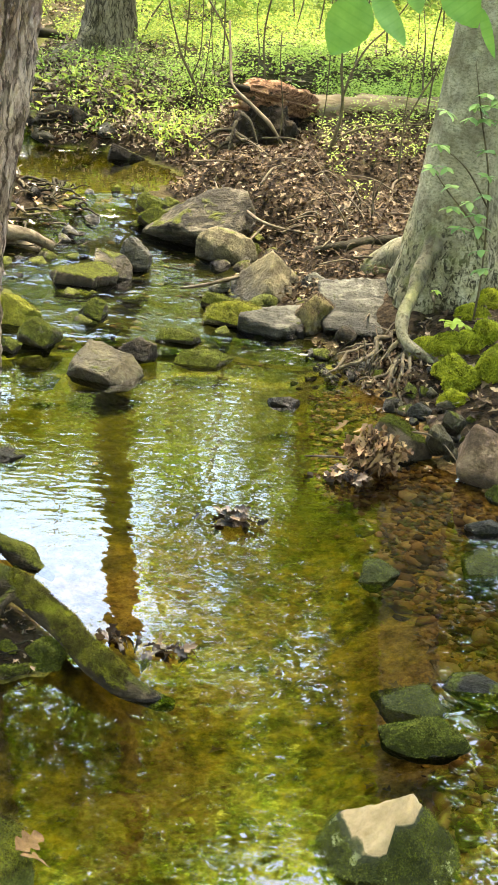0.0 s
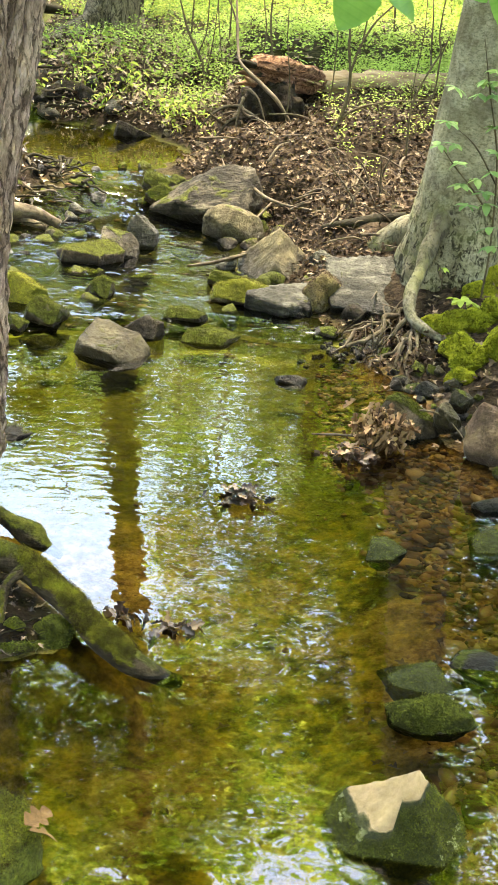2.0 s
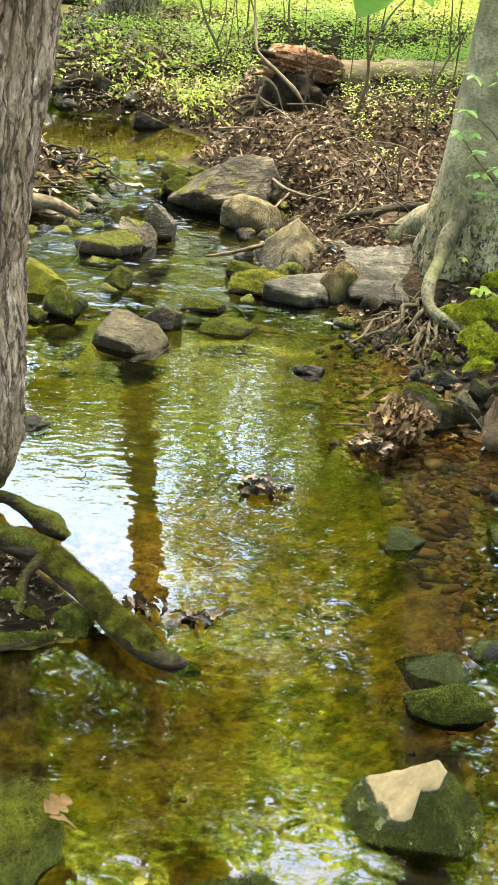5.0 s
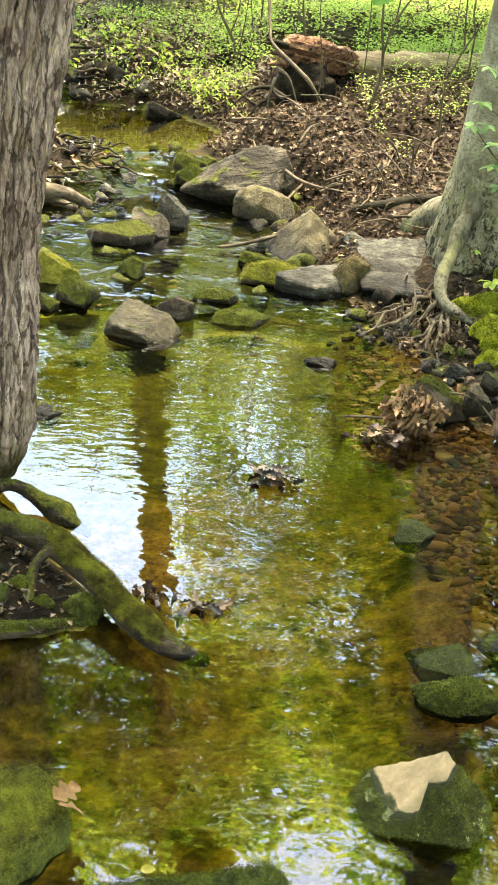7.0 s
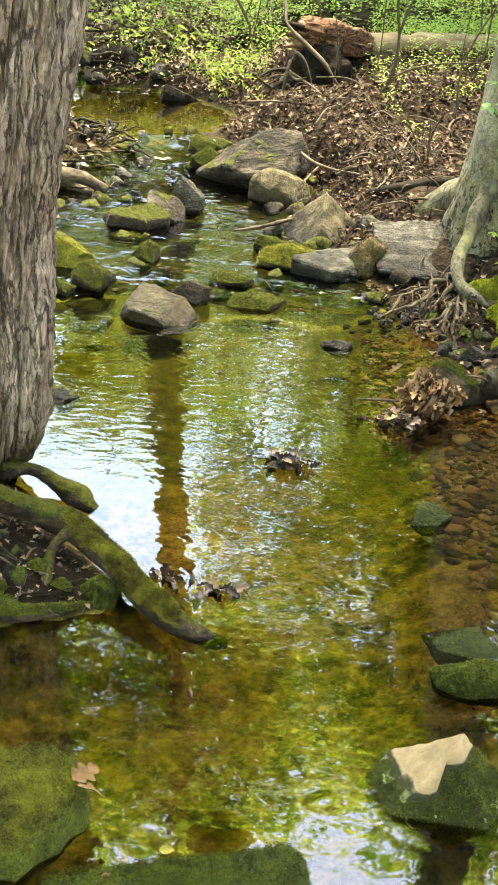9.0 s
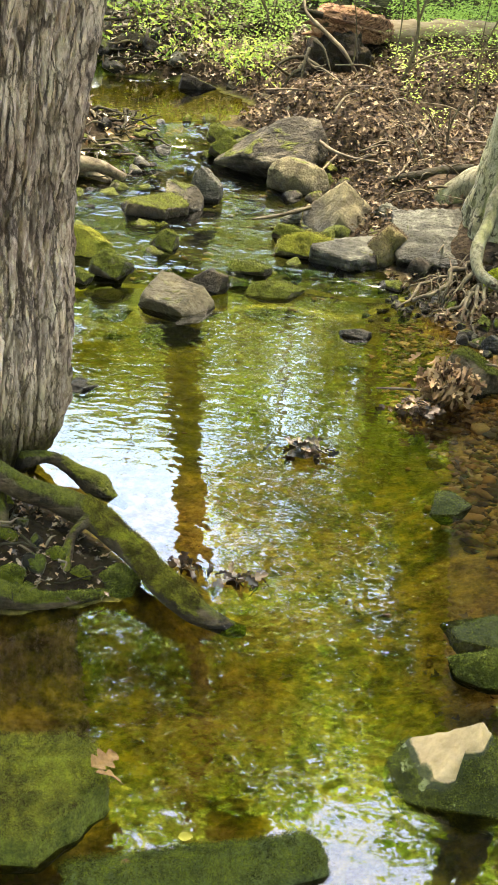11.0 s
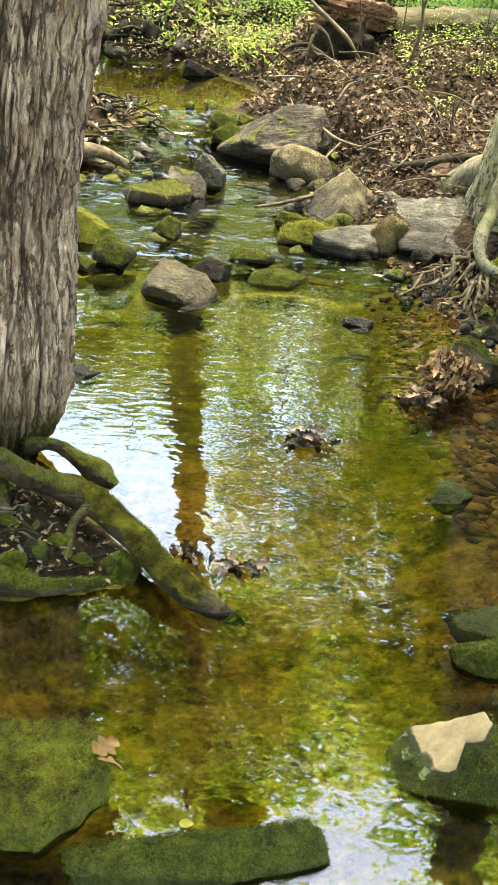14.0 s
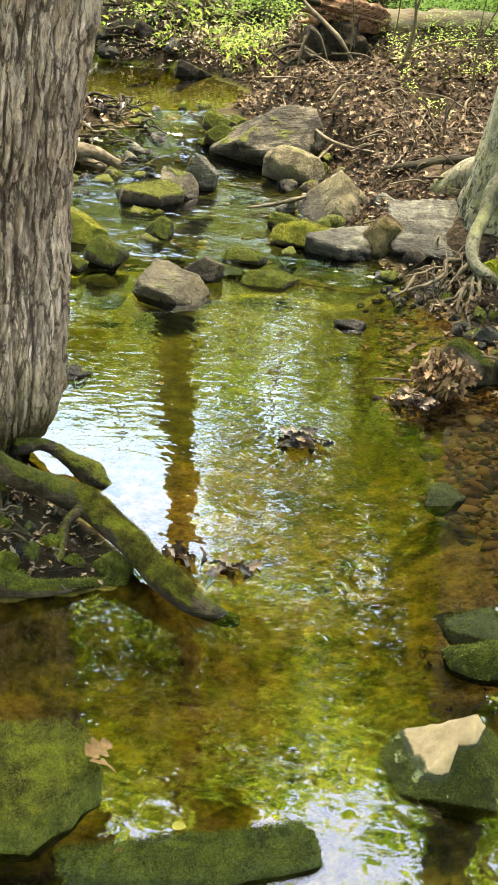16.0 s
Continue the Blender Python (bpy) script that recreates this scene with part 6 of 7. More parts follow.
        v, f = tube([b, b.lerp(e, 0.5) + Vector((0, 0, rng.uniform(-0.05, 0.06))), e], [0.016, 0.011, 0.004], 5, 7, 0.2, i)
        part("root", mesh("root", rel(v, ob.location), f), DROOT if i % 2 else ROOT, ob)


root_plate()


# ---- single leaves and small plants ----
def leaf_mesh(length, width, seed, fold=0.18, curl=0.2, toothed=False, lobes=0):
    """One leaf with a midrib, an outline of its kind and a natural bend, lying along +x from its stalk."""
    rng = random.Random(seed)
    rows = 14
    verts, faces = [], []
    for i in range(rows + 1):
        t = i / rows
        w = width * 0.5 * (math.sin(math.pi * t ** 0.8) ** 0.75) if 0 < t < 1 else 0.0
        if lobes:
            w *= 0.30 + 0.70 * abs(math.sin(math.pi * lobes * t))
        if toothed:
            w *= 0.94 + 0.06 * (i % 2)
        x = length * t
        z = -curl * length * t * t + 0.02 * length * math.sin(5 * t + seed)
        for k in (-1, -0.5, 0, 0.5, 1):
            verts.append((x, w * k, z + fold * abs(k) * w + 0.03 * width * math.sin(9 * t + 3 * k + seed) * abs(k)))
    for i in range(rows):
        for k in range(4):
            a = i * 5 + k
            faces.append((a, a + 1, a + 6, a + 5))
    return mesh("leaf", verts, faces)


def big_leaf_material():
    m = Mat("broad_green_leaf", 0.45, 0.4)
    v = m.vec(True)
    n = m.noise(40, 4, v)
    c = m.ramp(n, [(0.3, (0.10, 0.235, 0.04, 1)), (0.7, (0.165, 0.32, 0.065, 1))])
    wave = m.nt.nodes.new("ShaderNodeTexWave")
    wave.inputs["Scale"].default_value = 32
    wave.inputs["Distortion"].default_value = 0.5
    m.link(m.vec(True, (1, 0.0, 0)), wave.inputs["Vector"])
    c = m.mix(m.ramp(wave.outputs["Fac"], [(0.8, 0.0), (1.0, 0.22)]), c, (0.06, 0.19, 0.025, 1))
    return m.done(c, translucent=0.5)


BROAD = big_leaf_material()


def between(base, tip, facing):
    """The pose of a leaf that runs from base to tip with its face towards facing."""
    ax = (Vector(tip) - Vector(base)).normalized()
    az = Vector(facing)
    az = (az - ax * az.dot(ax)).normalized()
    m = Matrix((ax, az.cross(ax), az)).transposed().to_4x4()
    m.translation = base
    return m


twig_over = thing("overhanging_branch", "thin twig with large fresh green leaves hanging over the stream", "branch", (0.21, 1.5, 1.62))
v, f = tube([(0.40, 1.55, 1.74), (0.28, 1.52, 1.65), (0.19, 1.5, 1.612), (0.095, 1.5, 1.585)], [0.004, 0.003, 0.0025, 0.002], 6, 8, 0.1, 2)
part("stem", mesh("stem", rel(v, twig_over.location), f), STEM, twig_over)
for i, (base, tip, wd, facing) in enumerate((((0.096, 1.5, 1.580), (0.062, 1.49, 1.512), 0.058, (0.1, -1, 0.25)), ((0.105, 1.5, 1.588), (0.152, 1.49, 1.530), 0.034, (0.2, -0.7, 0.6)),
                                             ((0.192, 1.5, 1.606), (0.234, 1.49, 1.556), 0.046, (-0.2, -1, 0.3)), ((0.236, 1.5, 1.578), (0.258, 1.49, 1.522), 0.014, (-0.4, -0.8, 0.2)), ((0.15, 1.52, 1.60), (0.165, 1.5, 1.568), 0.025, (0, -1, 0.4)))):
    lf = part("leaf", leaf_mesh((Vector(tip) - Vector(base)).length, wd, i + 2, 0.12, 0.08, True), BROAD, twig_over)
    lf.matrix_local = Matrix.Translation(-twig_over.location) @ between(base, tip, facing)


LEAF_PALE = simple("pale_fresh_leaf", [(0.2, (0.10, 0.19, 0.06, 1)), (0.8, (0.21, 0.32, 0.12, 1))], 8, 0.5, 0.001, 60, per_object=True, spread=0.6, translucent=0.4)


def seedling(label, stems, leaves, size, seed, material, group=""):
    """stems: lists of points; leaves: tip places; each leaf is a part."""
    rng = random.Random(seed)
    base = stems[0][0]
    ob = thing("seedling", label, "plant", base, group)
    for p in stems:
        v, f = tube(p, [0.004] * (len(p) - 1) + [0.0015], 5, 6, 0.1, seed)
        part("stem", mesh("stem", rel(v, base), f), STEM, ob)
    kinds = [leaf_mesh(1.0, 0.55, seed + i, 0.2, 0.15, True) for i in range(3)]
    for at in leaves:
        n = rng.choice((4, 5, 6))
        a0 = rng.uniform(0, 360)
        for i in range(n):
            lf = part("leaf", rng.choice(kinds), material, ob)
            k = size * rng.uniform(0.7, 1.2)
            lf.matrix_local = pose(*(Vector(at) - Vector(base)), rng.uniform(-25, 25), rng.uniform(-10, 35), a0 + 360 * i / n + rng.uniform(-20, 20)) @ Matrix.Diagonal((k, k, k, 1))
    return ob


seedling("slender shrub with pale fresh leaves in front of the beech", [[(0.93, 4.95, 0.25), (0.93, 4.92, 0.5), (0.9, 4.9, 0.85), (0.83, 4.9, 1.12), (0.78, 4.9, 1.32)],
                                                                      [(0.92, 4.92, 0.6), (0.82, 4.9, 0.72), (0.74, 4.9, 0.8), (0.667, 4.9, 0.885)],
                                                                      [(0.91, 4.9, 0.75), (0.8, 4.88, 0.9), (0.69, 4.9, 0.98)]],
         [(0.79, 4.9, 1.10), (0.82, 4.9, 1.14), (0.85, 4.88, 1.10), (0.86, 4.9, 1.15), (0.68, 4.9, 0.985), (0.66, 4.9, 0.89), (0.74, 4.9, 0.82), (0.83, 4.9, 0.765),
          (0.88, 4.88, 0.67), (0.77, 4.9, 0.74), (0.89, 4.87, 0.88), (0.88, 4.87, 0.80), (0.92, 4.86, 0.50), (0.69, 4.9, 1.12), (0.84, 4.86, 1.20), (0.88, 4.86, 1.18), (0.80, 4.87, 1.16), (0.90, 4.86, 1.10), (0.86, 4.86, 0.98), (0.80, 4.87, 0.66), (0.90, 4.85, 0.58), (0.72, 4.88, 0.90), (0.86, 4.86, 0.72)], 0.056, 3, LEAF_PALE)
seedling("small seedling with fresh green leaves in moss", [[(0.82, 4.85, 0.2), (0.827, 4.834, 0.26)]], [(0.827, 4.834, 0.265), (0.88, 4.83, 0.26)], 0.07, 5, LEAF_MID)
seedling("small seedling with fresh green leaves on the bank", [[(1.0, 4.87, 0.18), (1.003, 4.863, 0.25)]], [(1.003, 4.863, 0.26)], 0.06, 7, LEAF_MID)
seedling("single-leaved seedling by the beech root", [[(0.78, 5.13, 0.22), (0.782, 5.129, 0.32)]], [(0.782, 5.129, 0.325)], 0.045, 9, LEAF_BRIGHT)


def leaf_heap(name, label, center, spread, count, size, seed, material, upright=0.4, hang=False):
    """A clump of separate dead leaves, each a part."""
    rng = random.Random(seed)
    ob = thing(name, label, "dead leaves", center)
    kinds = [leaf_mesh(1.0, 0.5 if hang else 0.6, seed + i, 1.5 if hang else 0.5, rng.uniform(-0.6, 1.0), False, 3) for i in range(5)]
    for i in range(count):
        lf = part("leaf", rng.choice(kinds), material, ob)
        k = size * rng.uniform(0.65, 1.2)
        q = Vector((rng.gauss(0, 0.45) * spread[0], rng.gauss(0, 0.45) * spread[1], abs(rng.gauss(0, 0.55)) * spread[2]))
        turn_ = (rng.uniform(-45, 45), rng.uniform(20, 95), rng.gauss(-90, 55)) if hang else (rng.uniform(-60, 60), rng.uniform(-40, 80) * (0.5 + upright), rng.uniform(0, 360))
        lf.matrix_local = pose(*q, *turn_) @ Matrix.Diagonal((k, k, k, 1))
    return ob


DRY_ONE = simple("dry_leaf_single", [(0.15, (0.0465, 0.0246, 0.0136, 1)), (0.45, (0.185, 0.109, 0.0612, 1)), (0.85, (0.326, 0.211, 0.129, 1))], 25, 0.75, 0.002, 90, per_object=True, spread=0.75, translucent=0.1)
WET_ONE = simple("wet_leaf_single", [(0.2, (0.0245, 0.0126, 0.0084, 1)), (0.6, (0.07, 0.0364, 0.021, 1)), (0.9, (0.252, 0.143, 0.07, 1))], 25, 0.5, 0.002, 90, 0.5, per_object=True, spread=0.75)
DARK_ONE = simple("dark_curled_leaf", [(0.25, (0.0072, 0.0042, 0.003, 1)), (0.65, (0.036, 0.018, 0.0108, 1)), (0.92, (0.204, 0.132, 0.078, 1))], 25, 0.45, 0.002, 90, 0.5, per_object=True, spread=0.75)
YELLOW_ONE = simple("yellowed_leaf", [(0.3, (0.198, 0.154, 0.022, 1)), (0.7, (0.303, 0.264, 0.055, 1))], 30, 0.5, 0.002, 90)
ORANGE_ONE = simple("orange_leaf", [(0.3, (0.18, 0.072, 0.021, 1)), (0.7, (0.288, 0.144, 0.048, 1))], 30, 0.5, 0.002, 90)
leaf_heap("leaf_pile", "heap of dry tan oak leaves caught on a mossy stone", (0.437, 3.80, 0.045), (0.075, 0.05, 0.08), 420, 0.054, 2, DRY_ONE, 0.8, True)
leaf_heap("leaf_pile", "dark wet leaves at the foot of a dry leaf heap", (0.355, 3.69, 0.0), (0.11, 0.06, 0.035), 60, 0.05, 3, WET_ONE)
leaf_heap("leaf_clump", "clump of dark curled leaves standing in the pool", (-0.034, 3.29, 0.0), (0.07, 0.035, 0.04), 30, 0.062, 4, DARK_ONE, 0.3)
leaf_heap("leaf_clump", "wet brown leaves snagged against a mossy root", (-0.300, 2.553, 0.0), (0.045, 0.03, 0.03), 16, 0.05, 5, WET_ONE)
leaf_heap("leaf_clump", "raft of curled brown leaves on the water", (-0.157, 2.524, 0.0), (0.085, 0.018, 0.012), 22, 0.045, 6, WET_ONE)


def lone_leaf(label, place, turn_, size, material, seed, lobes=3):
    ob = part("fallen_leaf", leaf_mesh(size, size * 0.6, seed, 0.3, 0.15, False, lobes), material)
    ob.matrix_world = pose(*place, *turn_)
    return tagged(ob, label, "leaf")


TAN_ONE = simple("tan_oak_leaf", [(0.3, (0.078, 0.039, 0.0163, 1)), (0.7, (0.215, 0.12, 0.0553, 1))], 30, 0.7, 0.004, 60)
lone_leaf("tan lobed oak leaf lying on a mossy boulder", (-0.36, 1.665, 0.11), (25, 12, 62), 0.085, TAN_ONE, 3)
lone_leaf("tan lobed oak leaf lying on a mossy boulder", (-0.35, 1.655, 0.108), (-20, 22, 15), 0.06, TAN_ONE, 6)
lone_leaf("small yellow leaf floating on the pool", (-0.19, 1.621, 0.006), (25, 0, 10), 0.028, YELLOW_ONE, 4, 0)
lone_leaf("small orange leaf floating on the pool", (-0.015, 1.596, 0.006), (20, -15, 60), 0.030, ORANGE_ONE, 5, 0)

for i, place in enumerate(((-0.28, 1.535, 0.018), (-0.19, 1.545, 0.018), (-0.12, 1.55, 0.018), (-0.05, 1.555, 0.018), (0.02, 1.57, 0.018))):
    lone_leaf("scrap of tan leaf caught on a moss-furred slab", place, (10, 8, 47 * i), 0.024, (TAN_ONE, ORANGE_ONE)[i % 2], 20 + i, 0)


# ---- cobbles, debris and white water upstream ----
rng = random.Random(77)
COBBLES = [(MOSSY, "small mossy cobble in the riffle"), (DARK, "small dark wet cobble in the riffle"), (MOSSTOP, "small moss-topped brown cobble"), (GREY, "small grey cobble at the stream edge"), (MOSSY, "little stone capped with olive moss")]
spots = []
while len(spots) < 95:
    y = rng.uniform(4.75, 7.3)
    lo, hi = float(np.interp(y, BANK_Y, LEFT_X)), float(np.interp(y, RIGHT_Y, RIGHT_X))
    x = rng.choice((rng.uniform(lo - 0.15, lo + 0.55), rng.uniform(hi - 0.22, hi + 0.18), rng.uniform(lo, hi)))
    if -0.75 < x < -0.25 and rng.random() < 0.75:
        continue
    spots.append((x, y))
for i, (x, y) in enumerate(spots):
    mat_, words = COBBLES[i % 5]
    w = rng.uniform(0.05, 0.13)
    me = rock_mesh((w, w * rng.uniform(0.6, 0.9), w * rng.uniform(0.3, 0.6)), 900 + i, 10, 0.0, 3)
    ob = part("cobble", me, mat_)
    ob.matrix_world = pose(x, y, max(float(ground_z(x, y)), float(level(x, y)) - 0.02), 0, 0, rng.uniform(0, 360))
    tagged(ob, words, "stone", "cobbles in the riffle")

rng = random.Random(78)
for i in range(72):
    x, y = rng.uniform(-1.75, -1.05), rng.uniform(6.15, 6.98)
    z = float(ground_z(x, y)) + rng.uniform(0.02, 0.07)
    a, ln = rng.uniform(-1.5, 1.3), rng.uniform(0.08, 0.32)
    k = rng.uniform(0.35, 1.1)
    e = Vector((math.cos(a), math.sin(a), rng.uniform(-0.3, 0.35))) * ln
    stick("stick", "dark damp stick in a heap of flood debris", "stick", [(crooked([Vector((x, y, z)) - e / 2, Vector((x, y, z)) + Vector((0, 0, rng.uniform(-0.02, 0.03))), Vector((x, y, z)) + e / 2], i, 0.02), taper([0.010 * k, 0.008 * k, 0.004 * k]))], DROOT if i % 4 else ROOT, "flood debris", 7, 0.3)
for i in range(46):
    y = rng.uniform(4.9, 8.6)
    x = float(np.interp(y, RIGHT_Y, RIGHT_X)) + rng.uniform(0.12, 1.1)
    z = float(ground_z(x, y)) + rng.uniform(0.02, 0.06)
    a, ln = rng.uniform(0, 6.28), rng.uniform(0.12, 0.45)
    e = Vector((math.cos(a), math.sin(a), rng.uniform(-0.2, 0.35))) * ln
    k = rng.uniform(0.003, 0.008)
    stick("twig", "thin dead twig tangled in dry leaves", "twig", [([Vector((x, y, z)) - e / 2, Vector((x, y, z)) + Vector((rng.uniform(-0.03, 0.03), rng.uniform(-0.03, 0.03), rng.uniform(-0.01, 0.05))), Vector((x, y, z)) + e / 2], [k, k * 0.8, k * 0.3])], TWIG if i % 2 else ROOT, "twigs on the bank", 6)


for i in range(16):
    x, y = rng.uniform(0.36, 0.66), rng.uniform(5.75, 6.7)
    z = float(ground_z(x, y)) + 0.05
    e = Vector((rng.uniform(-0.22, 0.12), rng.uniform(-0.3, 0.1), rng.uniform(-0.05, 0.22)))
    k = rng.uniform(0.003, 0.0065)
    stick("root", "pale exposed root looping out of the leaf drift", "root", [([Vector((x, y, z - 0.06)), Vector((x, y, z - 0.02)) + e * 0.35, Vector((x, y, z - 0.02)) + e * 0.8, Vector((x, y, z - 0.03)) + e * 1.15], [k, k, k * 0.8, k * 0.4])], TWIG if i % 2 else ROOT, "roots in the leaf drift", 7)


rng = random.Random(87)
for i in range(20):
    x, y = rng.uniform(-0.82, -0.46), rng.uniform(2.28, 2.56)
    if float(off_bank(x, y)) < 0.01:
        continue
    a, ln = rng.uniform(0, 6.28), rng.uniform(0.05, 0.16)
    b = Vector((x, y, float(ground_z(x, y)) + 0.006))
    e = b + Vector((math.cos(a), math.sin(a), rng.uniform(-0.02, 0.12))) * ln
    k = rng.uniform(0.0012, 0.004)
    stick("root", "thin crooked rootlet on damp soil below the tree", "root", [(crooked([b, b.lerp(e, 0.5) + Vector((0, 0, 0.012)), e], i, 0.03), taper([k, k * 0.9, k * 0.4]))], (DROOT, TWIG, DROOT)[i % 3], "rootlets by the tree", 6)
for i, (x, y, w) in enumerate(((-0.70, 2.36, 0.07), (-0.62, 2.47, 0.06), (-0.55, 2.44, 0.05), (-0.74, 2.46, 0.05), (-0.66, 2.34, 0.05))):
    ob = part("moss_cushion", rock_mesh((w, w * 0.7, w * 0.38), 61 + i, 14, 0.0, 4), MOSSMAT)
    ob.matrix_world = pose(x, y, float(ground_z(x, y)) - 0.002)
    tagged(ob, "small olive moss cushion on soil among tree roots", "moss", "moss among the roots")
    bpy.context.view_layer.update()
    moss_fur(ob, 4000, 0.004, FUR_DARK, 61 + i, -0.1, 0.7)


def white_water(label, x0, x1, s0, s1, lift, seed):
    """A broken skin of foam that rides on the falling water."""
    nx, ny = 50, 50
    X, S = np.meshgrid(np.linspace(x0, x1, nx), np.linspace(s0, s1, ny))
    Y = (S - wander(X)) / (1 - SKEW * X)
    Z = level(X, Y) + lift + 0.016 * value2(X, Y, 22, seed, 3)
    V = np.stack([X, Y, Z], -1).reshape(-1, 3)
    i = np.arange(nx * (ny - 1)).reshape(-1, nx)[:, :-1].ravel()
    F = np.concatenate([np.stack([i, i + 1, i + nx + 1], 1), np.stack([i, i + nx + 1, i + nx], 1)])
    ob = part("white_water", fast_mesh("white_water", V, F, True), FOAM)
    return tagged(ob, label, "water", kind="structure")


white_water("white water slipping between mossy stones into the pool", -0.45, -0.33, 4.9, 5.12, 0.004, 6)


# ---- stones, sticks and leaves where the trickle enters, and along the bank under the beech ----
rng = random.Random(79)
for i in range(26):
    x, y = rng.uniform(-2.15, -0.9), rng.uniform(8.62, 9.15)
    w = rng.uniform(0.07, 0.2)
    ob = part("stone", rock_mesh((w, w * 0.8, w * rng.uniform(0.4, 0.7)), 1200 + i, 9, 0.0, 3), (DARK, MOSSY, DARK, GREY)[i % 4])
    ob.matrix_world = pose(x, y, float(ground_z(x, y)) + 0.01, 0, 0, rng.uniform(0, 360))
    tagged(ob, ("dark wet stone beside the trickle", "mossy stone beside the trickle", "dark wet stone beside the trickle", "grey stone beside the trickle")[i % 4], "stone", "stones at the trickle")
for i in range(22):
    x, y = rng.uniform(-2.1, -0.8), rng.uniform(8.65, 9.4)
    z = float(ground_z(x, y)) + rng.uniform(0.03, 0.12)
    a, ln = rng.uniform(-0.6, 0.6), rng.uniform(0.15, 0.5)
    e = Vector((math.cos(a), math.sin(a), rng.uniform(-0.25, 0.25))) * ln
    stick("stick", "damp stick lodged where the trickle enters the pool", "stick", [(crooked([Vector((x, y, z)) - e / 2, Vector((x, y, z + rng.uniform(-0.02, 0.04))), Vector((x, y, z)) + e / 2], i, 0.02), taper([0.011, 0.008, 0.004]))], DROOT if i % 3 else ROOT, "flood debris", 7, 0.3)
x, y = scatter(5200, -2.6, -0.3, 8.3, 10.6, 51, lambda x, y, u: off_bank(x, y) > 0.02)
litter("leaf_litter", "brown leaves heaped round the trickle", x, y, 0.042, 52, PALELEAF, 0.05, 0.3)
# the darkest cobbles carry the bank's shade in their colour
for i in range(40):
    y = rng.uniform(3.75, 5.0)
    x = float(np.interp(y, RIGHT_Y, RIGHT_X)) + rng.uniform(-0.03, 0.3)
    w = rng.uniform(0.03, 0.085)
    ob = part("cobble", rock_mesh((w, w * 0.8, w * rng.uniform(0.3, 0.6)), 1300 + i, 9, 0.0, 3), (DARK, TAN, DARK, MOSSY, RED)[i % 5])
    ob.matrix_world = pose(x, y, float(ground_z(x, y)) + 0.004, 0, 0, rng.uniform(0, 360))
    tagged(ob, ("damp cobble under the beech roots, darkened with painted shade", "buff cobble under the beech roots", "damp cobble under the beech roots, darkened with painted shade", "mossy cobble under the beech roots", "reddish cobble under the beech roots")[i % 5], "stone", "cobbles on the bank")

x, y = scatter(900, -2.3, -0.75, 8.55, 9.6, 53, lambda x, y, u: off_bank(x, y) > -0.12)
litter("leaf_litter", "pale scraps of leaf and bark caught in the trickle", x, y, 0.05, 54, PALELEAF, 0.07, 0.3)
x, y = scatter(420, 0.15, 0.75, 4.55, 5.1, 55, lambda x, y, u: off_bank(x, y) > -0.02)
litter("leaf_litter", "dark scraps of leaf and bark under the beech roots", x, y, 0.036, 56, DRYLEAF, 0.02, 0.3)
rng = random.Random(80)
# dark cobbles stand in for the deep shade beneath the slab
for i in range(34):
    x, y = rng.uniform(0.16, 0.62), rng.uniform(4.72, 5.06)
    w = rng.uniform(0.025, 0.06)
    ob = part("cobble", rock_mesh((w, w * 0.8, w * rng.uniform(0.3, 0.55)), 1400 + i, 9, 0.0, 3), DARK)
    ob.matrix_world = pose(x, y, float(ground_z(x, y)) + 0.004, 0, 0, rng.uniform(0, 360))
    tagged(ob, "damp cobble under the beech roots, darkened with painted shade", "stone", "cobbles on the bank")
for i in range(22):
    x = rng.uniform(0.42, 0.72)
    y = 4.86 + rng.uniform(-0.06, 0.16)
    z = rng.uniform(0.09, 0.17)
    e = Vector((rng.uniform(-0.12, 0.05), rng.uniform(-0.16, -0.02), -z + rng.uniform(-0.02, 0.03)))
    k = rng.uniform(0.0018, 0.004)
    a = Vector((x, y, z))
    stick("root", "thread-thin root dangling from the undercut bank", "root", [([a, a + e * 0.35 + Vector((0, -0.03, 0.02)), a + e * 0.7 + Vector((rng.uniform(-0.02, 0.02), 0, 0)), a + e], [k, k, k * 0.8, k * 0.4])], (ROOT, TWIG, DROOT)[i % 3], "dangling roots", 6)

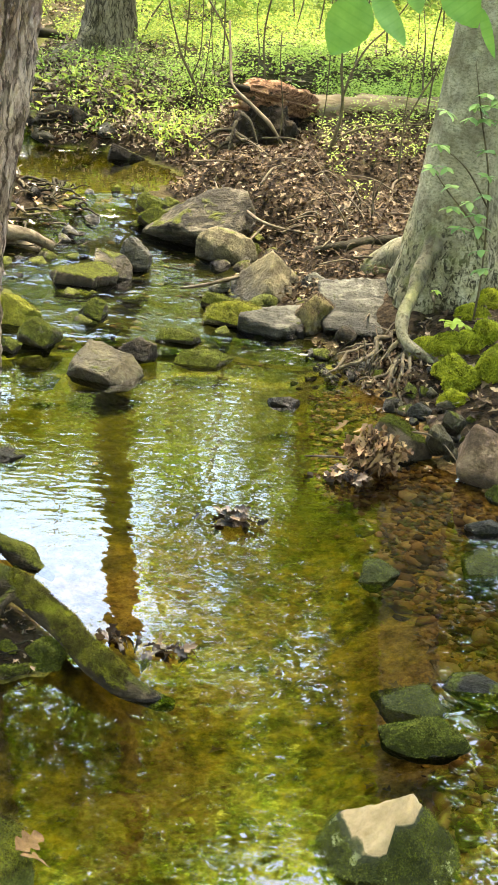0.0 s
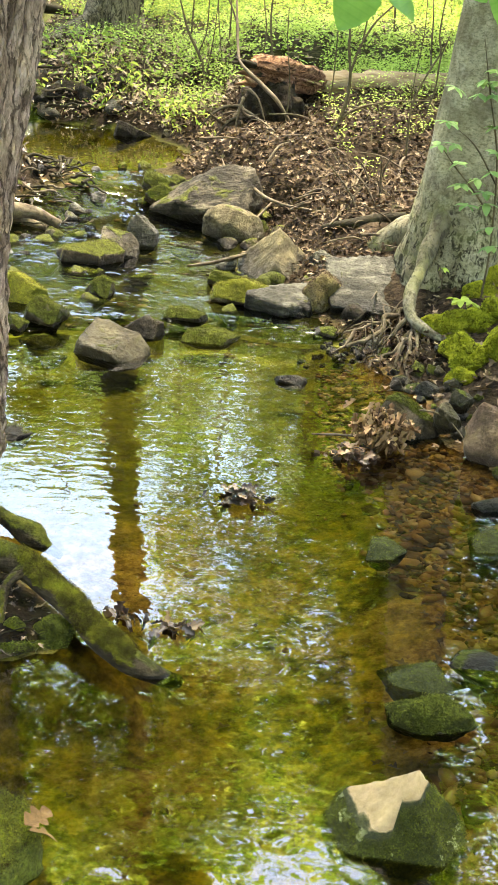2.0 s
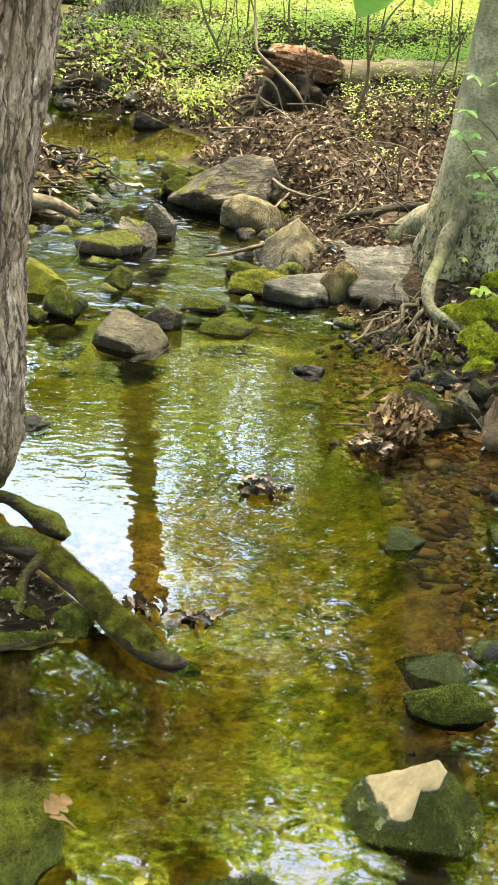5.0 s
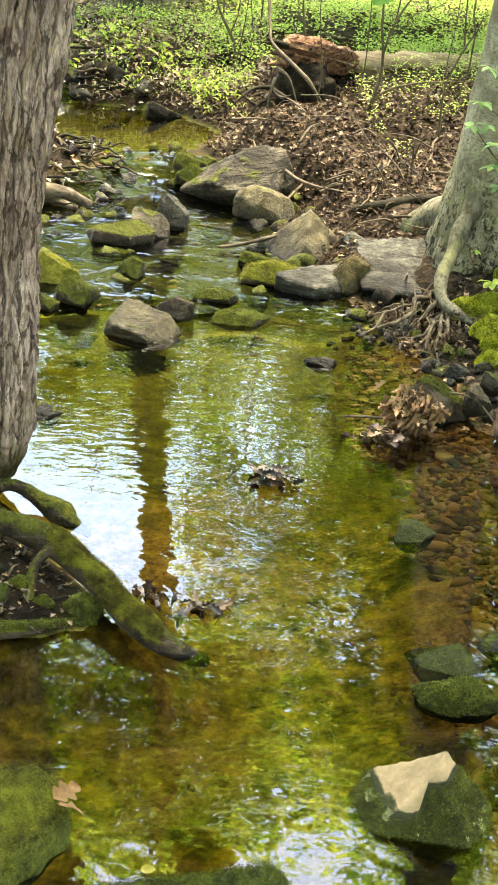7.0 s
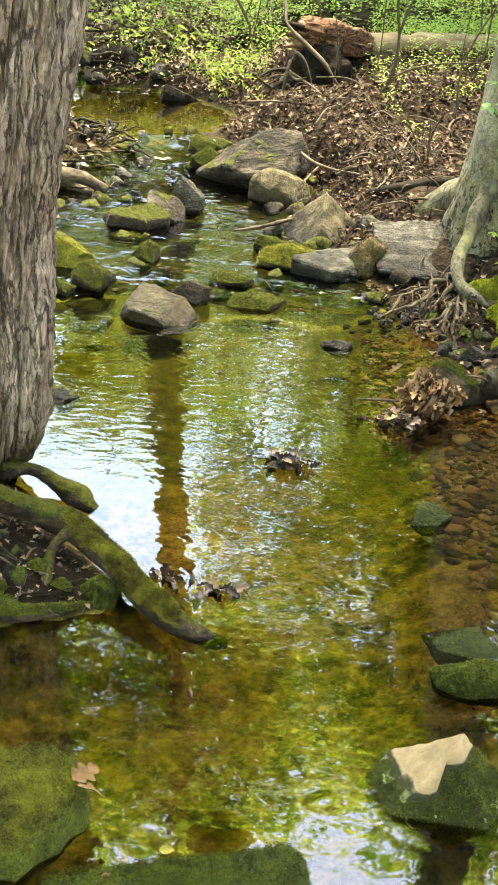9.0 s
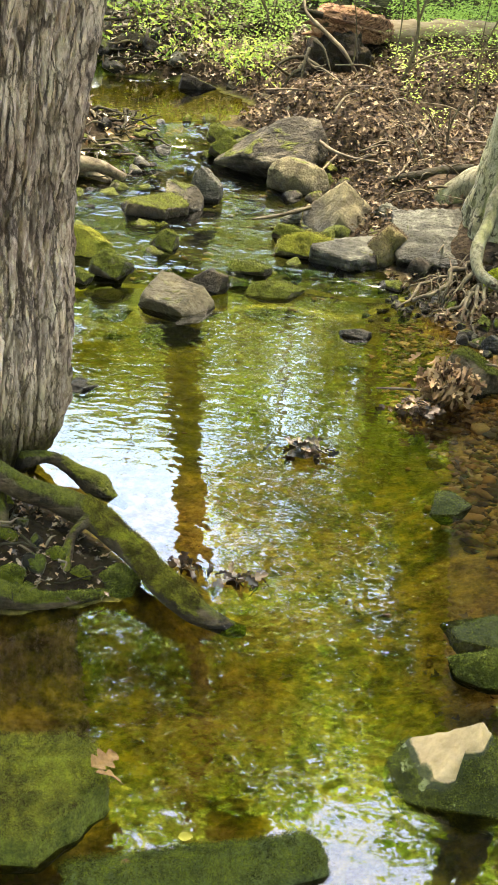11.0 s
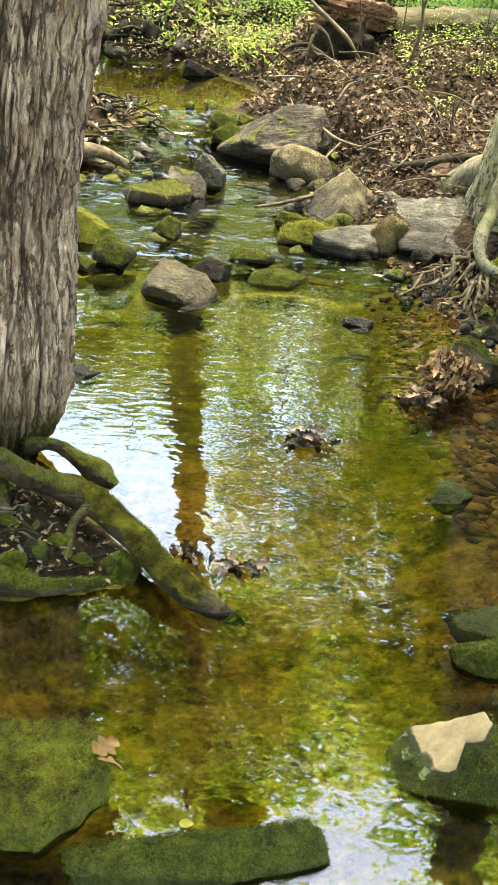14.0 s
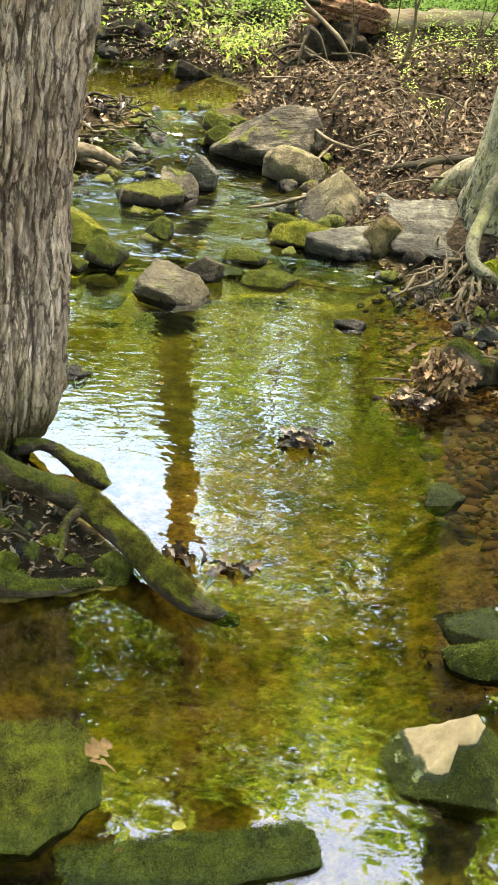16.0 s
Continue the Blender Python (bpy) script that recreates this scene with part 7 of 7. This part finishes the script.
for pts, rad, words in (([(-2.9, 11.6, 0.62), (-2.4, 11.5, 0.66), (-1.9, 11.45, 0.64), (-1.5, 11.5, 0.6)], [0.05, 0.06, 0.05, 0.03], "rotting log in front of the far tree"),
                        ([(-3.0, 12.7, 0.80), (-2.5, 12.5, 0.83), (-2.1, 12.6, 0.78)], [0.04, 0.05, 0.04], "dead bough propped by the far tree"),
                        ([(-2.7, 10.6, 0.55), (-2.3, 10.4, 0.6), (-1.9, 10.5, 0.56)], [0.03, 0.035, 0.02], "fallen bough above the trickle")):
    stick("fallen_bough", words, "branch", [(pts, rad)], DROOT if "bough" in words else ROOT, "", 12)
x, y = scatter(900, -3.2, -1.0, 9.2, 13, 53, lambda x, y, u: off_bank(x, y) > 0.05)
litter("leaf_litter", "brown leaves and twigs below the far tree", x, y, 0.07, 54, DRYLEAF, 0.02, 0.5)

rng = random.Random(81)
for i in range(16):
    x, y = rng.uniform(-1.0, -0.62), rng.uniform(2.32, 2.75)
    z = float(ground_z(x, y)) + 0.012
    a, ln = rng.uniform(0, 6.28), rng.uniform(0.05, 0.16)
    e = Vector((math.cos(a), math.sin(a), rng.uniform(-0.1, 0.3))) * ln
    stick("twig", "small twig among the tree roots", "twig", [([Vector((x, y, z)) - e / 2, Vector((x, y, z + 0.01)), Vector((x, y, z)) + e / 2], [0.004, 0.003, 0.001])], TWIG if i % 2 else DROOT, "twigs among roots", 6)
for i in range(14):
    x, y = rng.uniform(-1.0, -0.6), rng.uniform(2.3, 2.75)
    w = rng.uniform(0.03, 0.07)
    ob = part("cobble", rock_mesh((w, w * 0.8, w * 0.5), 1500 + i, 9, 0.0, 3), (MOSSY, DARK, YMOSS)[i % 3])
    ob.matrix_world = pose(x, y, float(ground_z(x, y)) + 0.004, 0, 0, rng.uniform(0, 360))
    tagged(ob, ("mossy lump between tree roots", "dark pebble between tree roots", "bright moss tuft between tree roots")[i % 3], "stone", "cobbles among roots")
seedling("tiny green sprout between mossy roots", [[(-0.68, 2.5, 0.05), (-0.68, 2.49, 0.08)]], [(-0.68, 2.49, 0.082)], 0.025, 15, LEAF_MID)
seedling("grassy green sprout at the foot of the tree", [[(-0.86, 2.42, 0.04), (-0.86, 2.41, 0.09)]], [(-0.86, 2.41, 0.092)], 0.03, 17, LEAF_MID)
